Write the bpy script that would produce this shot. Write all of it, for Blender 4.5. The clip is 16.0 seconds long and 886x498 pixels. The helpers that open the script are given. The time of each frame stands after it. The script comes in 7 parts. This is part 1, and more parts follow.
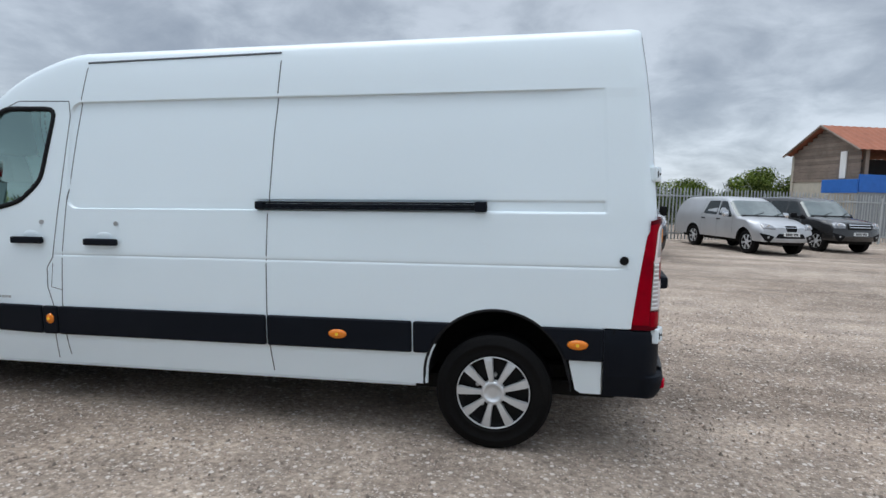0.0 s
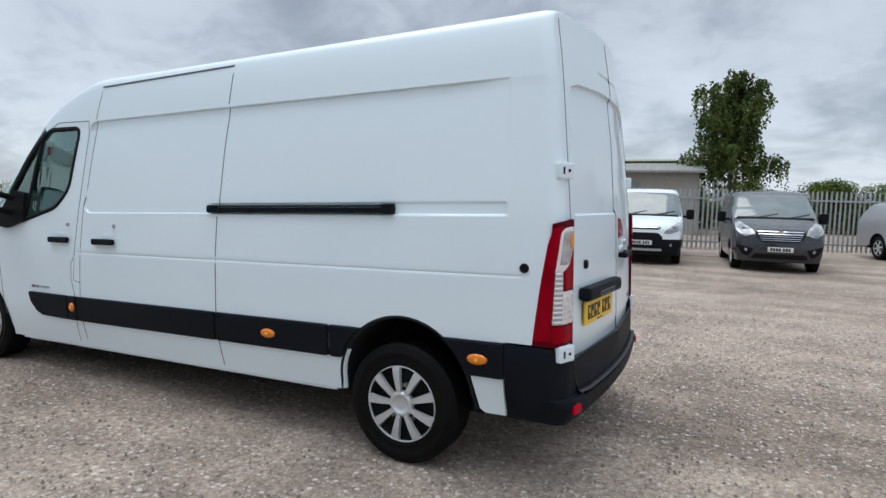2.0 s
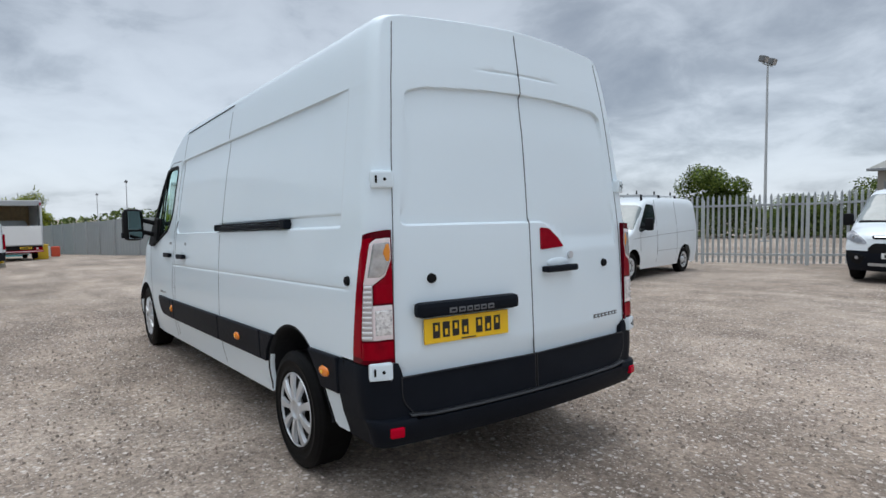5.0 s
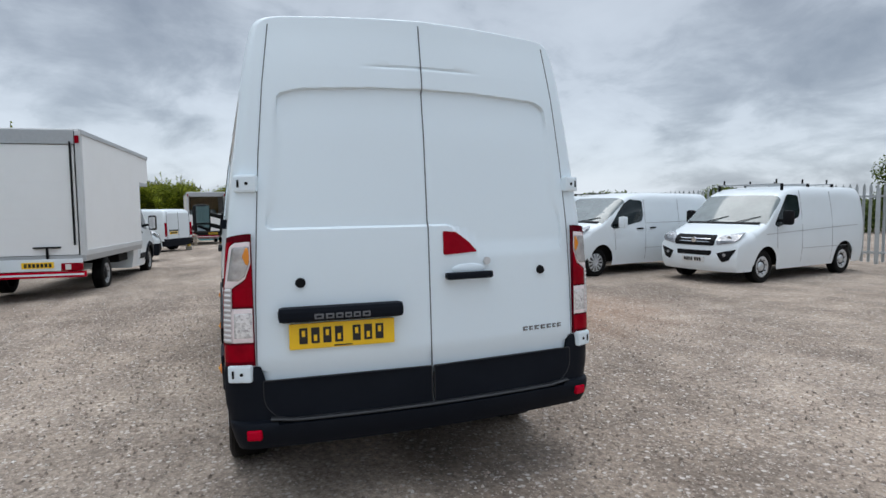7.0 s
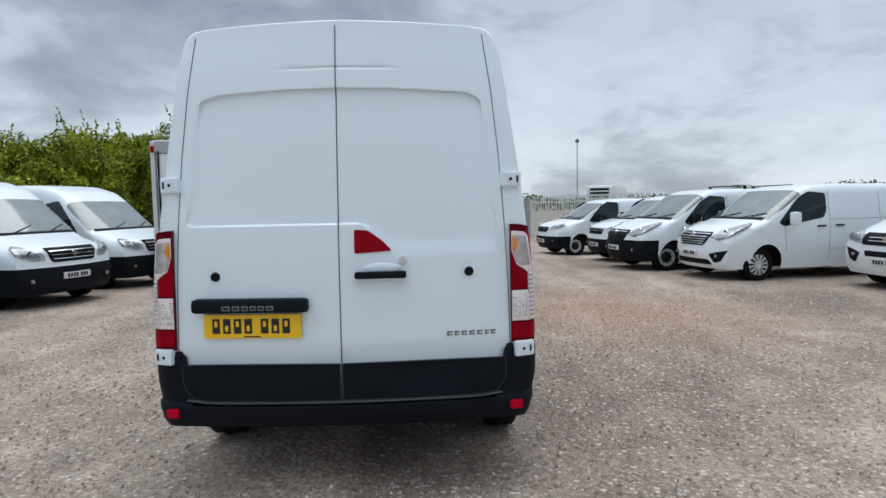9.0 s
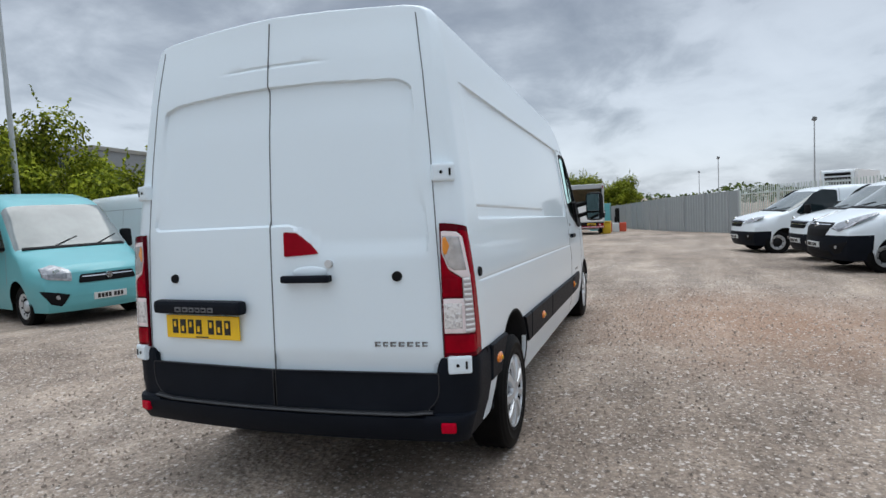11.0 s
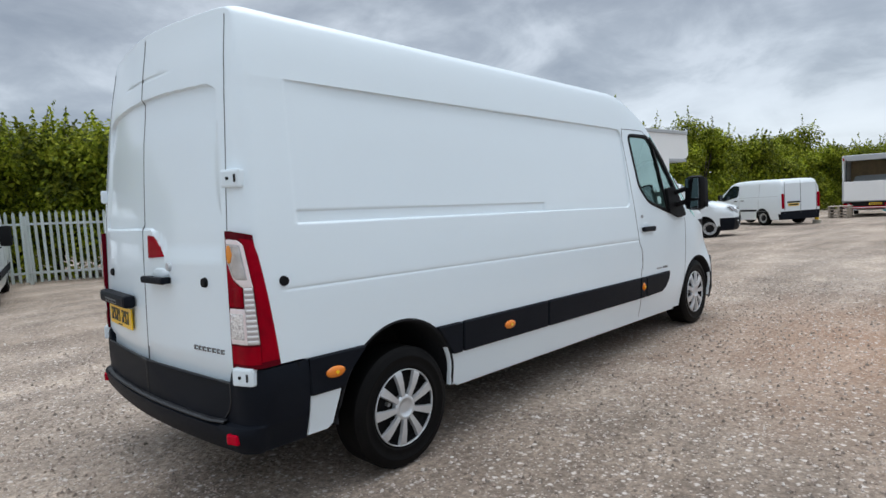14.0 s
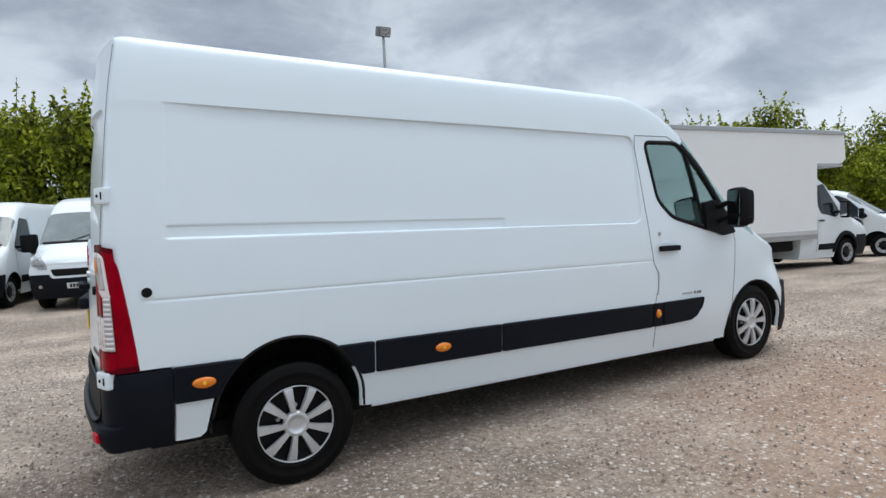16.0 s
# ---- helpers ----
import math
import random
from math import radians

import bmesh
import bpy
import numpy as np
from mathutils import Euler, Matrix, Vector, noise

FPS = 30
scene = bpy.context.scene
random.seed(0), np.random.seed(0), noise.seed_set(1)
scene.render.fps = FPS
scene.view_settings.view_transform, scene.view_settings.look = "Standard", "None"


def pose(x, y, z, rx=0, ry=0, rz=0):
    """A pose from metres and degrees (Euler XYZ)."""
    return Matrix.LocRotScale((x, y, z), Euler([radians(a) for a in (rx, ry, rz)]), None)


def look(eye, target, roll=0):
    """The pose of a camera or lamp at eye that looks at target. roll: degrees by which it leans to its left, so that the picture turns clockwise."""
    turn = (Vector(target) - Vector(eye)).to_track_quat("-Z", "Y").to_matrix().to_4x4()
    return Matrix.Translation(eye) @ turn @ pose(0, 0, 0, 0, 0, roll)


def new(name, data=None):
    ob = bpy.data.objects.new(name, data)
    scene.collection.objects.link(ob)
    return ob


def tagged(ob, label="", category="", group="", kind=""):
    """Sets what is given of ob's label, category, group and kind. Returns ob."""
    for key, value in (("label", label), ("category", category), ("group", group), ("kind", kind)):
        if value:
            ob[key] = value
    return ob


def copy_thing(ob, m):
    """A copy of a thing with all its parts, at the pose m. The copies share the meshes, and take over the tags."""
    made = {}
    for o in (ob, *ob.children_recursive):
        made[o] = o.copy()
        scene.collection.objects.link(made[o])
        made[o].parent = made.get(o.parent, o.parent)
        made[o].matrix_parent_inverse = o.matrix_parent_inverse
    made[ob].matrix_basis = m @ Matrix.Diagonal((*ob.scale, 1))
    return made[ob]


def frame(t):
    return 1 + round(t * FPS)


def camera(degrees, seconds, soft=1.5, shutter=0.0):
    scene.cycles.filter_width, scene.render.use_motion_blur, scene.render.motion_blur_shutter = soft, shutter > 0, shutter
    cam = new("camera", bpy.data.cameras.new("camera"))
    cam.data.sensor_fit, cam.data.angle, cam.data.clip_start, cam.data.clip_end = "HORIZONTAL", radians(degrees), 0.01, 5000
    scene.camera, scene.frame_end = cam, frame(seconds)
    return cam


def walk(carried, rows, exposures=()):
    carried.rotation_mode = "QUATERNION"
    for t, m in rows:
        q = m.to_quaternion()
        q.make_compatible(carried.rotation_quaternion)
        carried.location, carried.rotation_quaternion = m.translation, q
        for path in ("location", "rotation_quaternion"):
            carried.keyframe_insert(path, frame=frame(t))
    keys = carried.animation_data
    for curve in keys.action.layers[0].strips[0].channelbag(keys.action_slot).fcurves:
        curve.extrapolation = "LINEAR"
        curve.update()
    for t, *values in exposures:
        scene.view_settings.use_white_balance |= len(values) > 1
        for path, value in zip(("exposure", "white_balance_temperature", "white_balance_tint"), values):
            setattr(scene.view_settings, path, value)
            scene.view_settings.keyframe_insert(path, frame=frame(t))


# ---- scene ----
cam = camera(74.0, 16.0)
PATH = [
    (0, (0.274, -4.464, 1.526), (-0.072, -2.503, 1.341), 1.9),
    (0.5, (0.681, -4.393, 1.516), (0.19, -2.463, 1.34), 1.9),
    (1, (1.033, -4.225, 1.51), (0.405, -2.334, 1.343), 1.8),
    (1.5, (1.36, -4.053, 1.517), (0.6, -2.21, 1.352), 1.7),
    (2, (1.669, -3.856, 1.522), (0.775, -2.075, 1.354), 1.4),
    (2.5, (1.952, -3.62, 1.508), (0.921, -1.914, 1.344), 1.3),
    (3, (2.263, -3.404, 1.494), (1.099, -1.786, 1.334), 0.9),
    (3.5, (2.547, -3.157, 1.491), (1.255, -1.637, 1.342), 0.6),
    (4, (2.801, -2.908, 1.509), (1.397, -1.49, 1.371), -0.0),
    (4.5, (3.107, -2.659, 1.51), (1.6, -1.349, 1.385), -0.5),
    (4.7, (3.202, -2.553, 1.51), (1.658, -1.288, 1.389), -0.6),
    (6.8, (3.827, -1.198, 1.559), (1.983, -0.436, 1.411), -0.7),
    (7, (3.887, -1.039, 1.569), (2.022, -0.331, 1.418), -0.7),
    (7.5, (3.967, -0.66, 1.556), (2.056, -0.093, 1.403), -0.8),
    (8, (4.042, -0.285, 1.562), (2.091, 0.127, 1.41), -0.9),
    (8.5, (4.128, 0.086, 1.569), (2.148, 0.326, 1.418), -1.0),
    (9, (4.074, 0.463, 1.558), (2.081, 0.511, 1.402), -1.2),
    (9.5, (4.022, 0.823, 1.553), (2.034, 0.681, 1.39), -1.7),
    (10, (3.932, 1.203, 1.549), (1.967, 0.872, 1.378), -2.2),
    (10.2, (3.859, 1.35, 1.511), (1.906, 0.945, 1.35), -2.5),
    (12.3, (3.034, 2.535, 1.525), (1.299, 1.553, 1.365), -3.2),
    (12.5, (2.956, 2.67, 1.534), (1.25, 1.638, 1.372), -3.4),
    (13, (2.747, 2.951, 1.531), (1.124, 1.796, 1.361), -3.5),
    (13.5, (2.471, 3.212, 1.537), (0.94, 1.938, 1.362), -3.5),
    (14, (2.175, 3.514, 1.519), (0.745, 2.126, 1.354), -3.6),
    (14.5, (1.871, 3.749, 1.515), (0.546, 2.259, 1.364), -3.7),
    (15, (1.554, 3.968, 1.497), (0.34, 2.384, 1.368), -3.7),
    (15.5, (1.23, 4.197, 1.486), (0.122, 2.535, 1.371), -3.5),
    (16, (0.886, 4.332, 1.492), (-0.113, 2.603, 1.38), -3.0),
]
walk(cam, [(t, look(eye, target, roll)) for t, eye, target, roll in PATH], exposures=[(0, 0.52, 6200, 8), (4.5, 0.46, 6200, 8), (7, 0.44, 6200, 8), (9.5, 0.44, 6200, 8), (12.5, 0.52, 6250, 8), (16, 0.60, 6300, 8)])

# ---- world and light ----
SUN_AZ, SUN_EL = 268.0, 77.0
world = bpy.data.worlds.new("overcast_sky")
scene.world = world
world.use_nodes = True


def nd(tree, kind, **values):
    n = tree.nodes.new(kind)
    for key, value in values.items():
        n.inputs[key].default_value = value
    return n


def build_world():
    t = world.node_tree
    t.nodes.clear()
    out = t.nodes.new("ShaderNodeOutputWorld")
    bg = t.nodes.new("ShaderNodeBackground")
    sky = t.nodes.new("ShaderNodeTexSky")
    sky.sky_type, sky.sun_disc = "NISHITA", False
    sky.sun_elevation, sky.sun_rotation = radians(SUN_EL), radians(SUN_AZ)
    tc = t.nodes.new("ShaderNodeTexCoord")
    sep = t.nodes.new("ShaderNodeSeparateXYZ")
    t.links.new(tc.outputs["Generated"], sep.inputs[0])
    zc = t.nodes.new("ShaderNodeMath")
    zc.operation = "MAXIMUM"
    zc.inputs[1].default_value = 0.0
    t.links.new(sep.outputs["Z"], zc.inputs[0])
    # a flat cloud layer seen from below, so the clouds draw together towards the horizon
    za = t.nodes.new("ShaderNodeMath")
    za.operation = "ADD"
    za.inputs[1].default_value = 0.33
    t.links.new(zc.outputs[0], za.inputs[0])
    comb = t.nodes.new("ShaderNodeCombineXYZ")
    for axis in ("X", "Y"):
        dv = t.nodes.new("ShaderNodeMath")
        dv.operation = "DIVIDE"
        t.links.new(sep.outputs[axis], dv.inputs[0])
        t.links.new(za.outputs[0], dv.inputs[1])
        t.links.new(dv.outputs[0], comb.inputs[axis])
    big = nd(t, "ShaderNodeTexNoise", Scale=1.0, Detail=7.0, Roughness=0.50, Distortion=0.25)
    fine = nd(t, "ShaderNodeTexNoise", Scale=3.6, Detail=6.0, Roughness=0.58, Distortion=0.35)
    for n in (big, fine):
        t.links.new(comb.outputs[0], n.inputs["Vector"])
    mix = t.nodes.new("ShaderNodeMix")
    mix.inputs[0].default_value = 0.36
    t.links.new(big.outputs["Fac"], mix.inputs[2])
    t.links.new(fine.outputs["Fac"], mix.inputs[3])
    ramp = t.nodes.new("ShaderNodeValToRGB")
    e = ramp.color_ramp.elements
    e[0].position, e[0].color = 0.36, (0.255, 0.280, 0.322, 1)
    e[1].position, e[1].color = 0.63, (0.575, 0.606, 0.652, 1)
    for p, c in ((0.43, (0.33, 0.356, 0.398, 1)), (0.485, (0.435, 0.465, 0.508, 1)), (0.515, (0.505, 0.535, 0.58, 1)), (0.57, (0.55, 0.582, 0.628, 1))):
        el = e.new(p)
        el.color = c
    t.links.new(mix.outputs[0], ramp.inputs[0])
    # thin bright cloud low down, a grey belt above it, brightest overhead
    lift = t.nodes.new("ShaderNodeValToRGB")
    e = lift.color_ramp.elements
    e[0].position, e[0].color = 0.0, (CLOUD * 0.92,) * 3 + (1,)
    e[1].position, e[1].color = 1.0, (CLOUD * 1.95,) * 3 + (1,)
    for p, c in ((0.14, 0.82), (0.40, 0.64), (0.56, 1.02), (0.80, 1.70)):
        el = e.new(p)
        el.color = (CLOUD * c,) * 3 + (1,)
    t.links.new(zc.outputs[0], lift.inputs[0])
    scale = t.nodes.new("ShaderNodeVectorMath")
    scale.operation = "MULTIPLY"
    t.links.new(ramp.outputs[0], scale.inputs[0])
    t.links.new(lift.outputs[0], scale.inputs[1])
    blue = t.nodes.new("ShaderNodeVectorMath")
    blue.operation = "SCALE"
    blue.inputs["Scale"].default_value = 0.012
    t.links.new(sky.outputs[0], blue.inputs[0])
    add = t.nodes.new("ShaderNodeVectorMath")
    add.operation = "ADD"
    t.links.new(scale.outputs[0], add.inputs[0])
    t.links.new(blue.outputs[0], add.inputs[1])
    t.links.new(add.outputs[0], bg.inputs["Color"])
    bg.inputs["Strength"].default_value = 1.0
    t.links.new(bg.outputs[0], out.inputs[0])


CLOUD = 1.0
build_world()
sun = new("sun", bpy.data.lights.new("sun", "SUN"))
sun.data.energy, sun.data.angle, sun.data.color = 0.85, radians(50), (1.0, 0.96, 0.9)
sun.matrix_world = look((math.sin(radians(SUN_AZ)) * 40, math.cos(radians(SUN_AZ)) * 40, 40 * math.tan(radians(SUN_EL))), (0, 0, 0))


# ---- materials ----
def mat(name, color, rough=0.5, metal=0.0, grain=0.0, scale=30.0, bump=0.0, coat=0.0, second=None, patch=0.0, patch_scale=2.0, emit=0.0, per=0.0, spec=0.5):
    m = bpy.data.materials.new(name)
    m.use_nodes = True
    t = m.node_tree
    b = t.nodes["Principled BSDF"]
    b.inputs["Base Color"].default_value = (*color, 1)
    b.inputs["Roughness"].default_value, b.inputs["Metallic"].default_value = rough, metal
    b.inputs["Specular IOR Level"].default_value = spec
    if coat:
        b.inputs["Coat Weight"].default_value, b.inputs["Coat Roughness"].default_value = coat, 0.06
    if emit:
        b.inputs["Emission Color"].default_value, b.inputs["Emission Strength"].default_value = (*color, 1), emit
    if grain or patch or bump or per:
        tc = t.nodes.new("ShaderNodeTexCoord")
        col = None
        base = (*color, 1)
        other = (*(second or [c * 0.6 for c in color]), 1)
        n1 = nd(t, "ShaderNodeTexNoise", Scale=scale, Detail=5.0, Roughness=0.65)
        n2 = nd(t, "ShaderNodeTexNoise", Scale=patch_scale, Detail=4.0, Roughness=0.6)
        for n in (n1, n2):
            t.links.new(tc.outputs["Object"], n.inputs["Vector"])
        r1 = nd(t, "ShaderNodeMapRange")
        r1.inputs["From Min"].default_value, r1.inputs["From Max"].default_value = 0.35, 0.7
        r1.inputs["To Max"].default_value = grain
        t.links.new(n1.outputs["Fac"], r1.inputs["Value"])
        r2 = nd(t, "ShaderNodeMapRange")
        r2.inputs["From Min"].default_value, r2.inputs["From Max"].default_value = 0.42, 0.68
        r2.inputs["To Max"].default_value = patch
        t.links.new(n2.outputs["Fac"], r2.inputs["Value"])
        s = t.nodes.new("ShaderNodeMath")
        s.operation, s.use_clamp = "ADD", True
        t.links.new(r1.outputs[0], s.inputs[0])
        t.links.new(r2.outputs[0], s.inputs[1])
        mx = t.nodes.new("ShaderNodeMix")
        mx.data_type = "RGBA"
        mx.inputs[6].default_value, mx.inputs[7].default_value = base, other
        t.links.new(s.outputs[0], mx.inputs[0])
        col = mx.outputs[2]
        if per:
            info = t.nodes.new("ShaderNodeObjectInfo")
            hs = t.nodes.new("ShaderNodeHueSaturation")
            mr = nd(t, "ShaderNodeMapRange")
            mr.inputs["To Min"].default_value, mr.inputs["To Max"].default_value = 1 - per, 1 + per
            t.links.new(info.outputs["Random"], mr.inputs["Value"])
            t.links.new(mr.outputs[0], hs.inputs["Value"])
            t.links.new(col, hs.inputs["Color"])
            col = hs.outputs[0]
        t.links.new(col, b.inputs["Base Color"])
        rr = nd(t, "ShaderNodeMapRange")
        rr.inputs["To Min"].default_value, rr.inputs["To Max"].default_value = rough * 0.85, min(1, rough * 1.2)
        t.links.new(n1.outputs["Fac"], rr.inputs["Value"])
        t.links.new(rr.outputs[0], b.inputs["Roughness"])
        if bump:
            bp = nd(t, "ShaderNodeBump", Strength=bump, Distance=0.004)
            t.links.new(n1.outputs["Fac"], bp.inputs["Height"])
            t.links.new(bp.outputs[0], b.inputs["Normal"])
    return m


def glass_mat(name, tint, rough=0.0):
    m = bpy.data.materials.new(name)
    m.use_nodes = True
    t = m.node_tree
    t.nodes.clear()
    out = t.nodes.new("ShaderNodeOutputMaterial")
    see = t.nodes.new("ShaderNodeBsdfTransparent")
    see.inputs[0].default_value = (*tint, 1)
    gl = t.nodes.new("ShaderNodeBsdfGlossy")
    gl.inputs["Roughness"].default_value = rough
    gl.inputs["Color"].default_value = (0.74, 1.0, 0.95, 1)
    fr = nd(t, "ShaderNodeFresnel", IOR=1.52)
    ad = nd(t, "ShaderNodeMath")
    ad.operation, ad.use_clamp = "MULTIPLY_ADD", True
    ad.inputs[1].default_value, ad.inputs[2].default_value = 2.0, 0.20
    t.links.new(fr.outputs[0], ad.inputs[0])
    mx = t.nodes.new("ShaderNodeMixShader")
    t.links.new(ad.outputs[0], mx.inputs[0])
    t.links.new(see.outputs[0], mx.inputs[1])
    t.links.new(gl.outputs[0], mx.inputs[2])
    t.links.new(mx.outputs[0], out.inputs[0])
    return m


WHITE = mat("white_van_paint", (0.800, 0.895, 0.950), 0.32, coat=0.5, grain=0.05, scale=60, patch=0.10, patch_scale=1.1, second=(0.74, 0.805, 0.84))
WHITE2 = mat("white_paint_plain", (0.78, 0.835, 0.865), 0.30, coat=0.5, patch=0.16, patch_scale=1.6, second=(0.66, 0.69, 0.70))
BLACKP = mat("black_textured_plastic", (0.0045, 0.0064, 0.0110), 0.52, grain=0.5, scale=240, bump=0.25, second=(0.010, 0.0125, 0.018), patch=0.3, patch_scale=5, spec=0.11)
GAP = mat("shut_line_shadow_seal", (0.13, 0.14, 0.15), 0.8, spec=0.1)
SEAL = mat("black_rubber_seal", (0.007, 0.007, 0.008), 0.6, grain=0.2, scale=90, spec=0.14)
RUBBER = mat("tyre_rubber", (0.0035, 0.0035, 0.004), 0.55, grain=0.5, scale=70, bump=0.25, second=(0.009, 0.0088, 0.0085), patch=0.4, patch_scale=6, spec=0.10)
SILVER = mat("silver_wheel_trim", (0.66, 0.68, 0.70), 0.32, metal=0.55, grain=0.15, scale=40, second=(0.4, 0.4, 0.41))
STEEL = mat("dark_steel_wheel", (0.006, 0.006, 0.007), 0.6, metal=0.4, grain=0.3, scale=50)
MIRROR = mat("door_mirror_glass", (0.30, 0.33, 0.34), 0.04, metal=1.0)
CHROME = mat("chrome", (0.75, 0.76, 0.78), 0.12, metal=1.0)
RED = mat("red_lamp_lens", (0.33, 0.0, 0.010), 0.16, spec=0.08, grain=0.25, scale=26, second=(0.15, 0.0, 0.006), patch=0.5, patch_scale=9)
REDDEEP = mat("deep_red_lamp_edge", (0.10, 0.0, 0.006), 0.14, spec=0.10, grain=0.2, scale=30, second=(0.06, 0.0, 0.005))
REDB = mat("bright_red_reflector", (0.50, 0.0, 0.020), 0.2, spec=0.1, grain=0.3, scale=90, second=(0.40, 0.0, 0.01))
CLEAR = mat("clear_lamp_lens", (0.80, 0.77, 0.77), 0.12, metal=0.1, coat=0.6, grain=0.5, scale=38, second=(0.50, 0.46, 0.46))
LENSRIM = mat("white_lens_surround", (0.86, 0.76, 0.76), 0.2, coat=0.7, patch=0.3, patch_scale=18, second=(0.70, 0.52, 0.52))
BOWL = mat("silvered_lamp_bowl", (0.60, 0.58, 0.57), 0.22, metal=0.55, coat=0.5, grain=0.7, scale=24, second=(0.30, 0.28, 0.28), bump=0.8)
AMBER = mat("amber_marker_lens", (0.86, 0.235, 0.004), 0.18, coat=0.7, grain=0.3, scale=120, second=(0.6, 0.12, 0.0))
PLATE_Y = mat("yellow_number_plate", (0.98, 0.60, 0.004), 0.35, coat=0.2, patch=0.15, patch_scale=14, second=(0.7, 0.4, 0.01))
PLATE_W = mat("white_number_plate", (0.72, 0.73, 0.72), 0.4, patch=0.2, patch_scale=14)
INK = mat("black_plate_print", (0.015, 0.013, 0.012), 0.5)
GLASS = glass_mat("cab_glass", (0.82, 0.98, 0.94))
DARKGLASS = mat("dark_vehicle_glass", (0.008, 0.014, 0.017), 0.06, coat=0.1, patch=0.5, patch_scale=1.8, second=(0.022, 0.034, 0.038), spec=0.4)
# base lightened to carry part of the sky reflection; the coat gives the rest
SHIELD = mat("windscreen_glass_over_dark_cab", (0.075, 0.10, 0.10), 0.07, coat=0.6, patch=0.7, patch_scale=1.3, second=(0.15, 0.185, 0.18), spec=0.9)
SHIELD.node_tree.nodes["Principled BSDF"].inputs["Coat IOR"].default_value = 1.6
PANELGAP = mat("body_panel_joint", (0.30, 0.31, 0.32), 0.7, spec=0.2)
CABIN = mat("dark_cab_trim", (0.035, 0.036, 0.04), 0.7, grain=0.3, scale=60)
BADGE = mat("dark_chrome_badge", (0.20, 0.205, 0.215), 0.3, metal=0.7)
LAMPDARK = mat("grey_lamp_bowl", (0.30, 0.31, 0.33), 0.22, metal=0.5, coat=0.8, grain=0.6, scale=26, second=(0.10, 0.10, 0.11))
LAMPG = mat("headlamp_glass", (0.60, 0.61, 0.63), 0.10, metal=0.4, coat=0.9, grain=0.9, scale=11, second=(0.12, 0.12, 0.13), patch=0.3, patch_scale=6)
GALV = mat("galvanised_steel", (0.46, 0.48, 0.485), 0.5, metal=0.35, grain=0.35, scale=16, second=(0.34, 0.355, 0.36), patch=0.3, patch_scale=0.7, per=0.10)
GALV_PALE = mat("pale_weathered_zinc", (0.60, 0.65, 0.62), 0.55, metal=0.1, grain=0.3, scale=16, second=(0.45, 0.49, 0.47), patch=0.3, patch_scale=0.7, per=0.10)
GREYP = mat("dark_grey_metallic_paint", (0.038, 0.040, 0.046), 0.26, metal=0.45, coat=0.7, patch=0.2, patch_scale=2)
SILVERP = mat("silver_metallic_paint", (0.50, 0.51, 0.53), 0.3, metal=0.45, coat=0.7, patch=0.2, patch_scale=2)
BLACKPAINT = mat("black_gloss_paint", (0.012, 0.012, 0.013), 0.25, coat=0.8, patch=0.3, patch_scale=2)
TEAL = mat("turquoise_paint", (0.13, 0.43, 0.46), 0.4, coat=0.4, patch=0.25, patch_scale=2, second=(0.10, 0.34, 0.38))
BOXGRP = mat("white_box_panel", (0.86, 0.86, 0.85), 0.5, grain=0.12, scale=6, patch=0.25, patch_scale=0.9, second=(0.78, 0.78, 0.76))
BOXFRAME = mat("pale_grey_box_frame", (0.62, 0.63, 0.635), 0.45, metal=0.15, grain=0.15, scale=9, patch=0.3, patch_scale=1.2, second=(0.48, 0.48, 0.47))
LINER = mat("grey_felt_arch_liner", (0.028, 0.029, 0.032), 0.85, grain=0.4, scale=40, second=(0.014, 0.014, 0.015), spec=0.1)
ALU = mat("aluminium_rail", (0.45, 0.46, 0.47), 0.4, metal=0.6, grain=0.2, scale=20)
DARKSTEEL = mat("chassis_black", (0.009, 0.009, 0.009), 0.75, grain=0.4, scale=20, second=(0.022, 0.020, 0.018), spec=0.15)


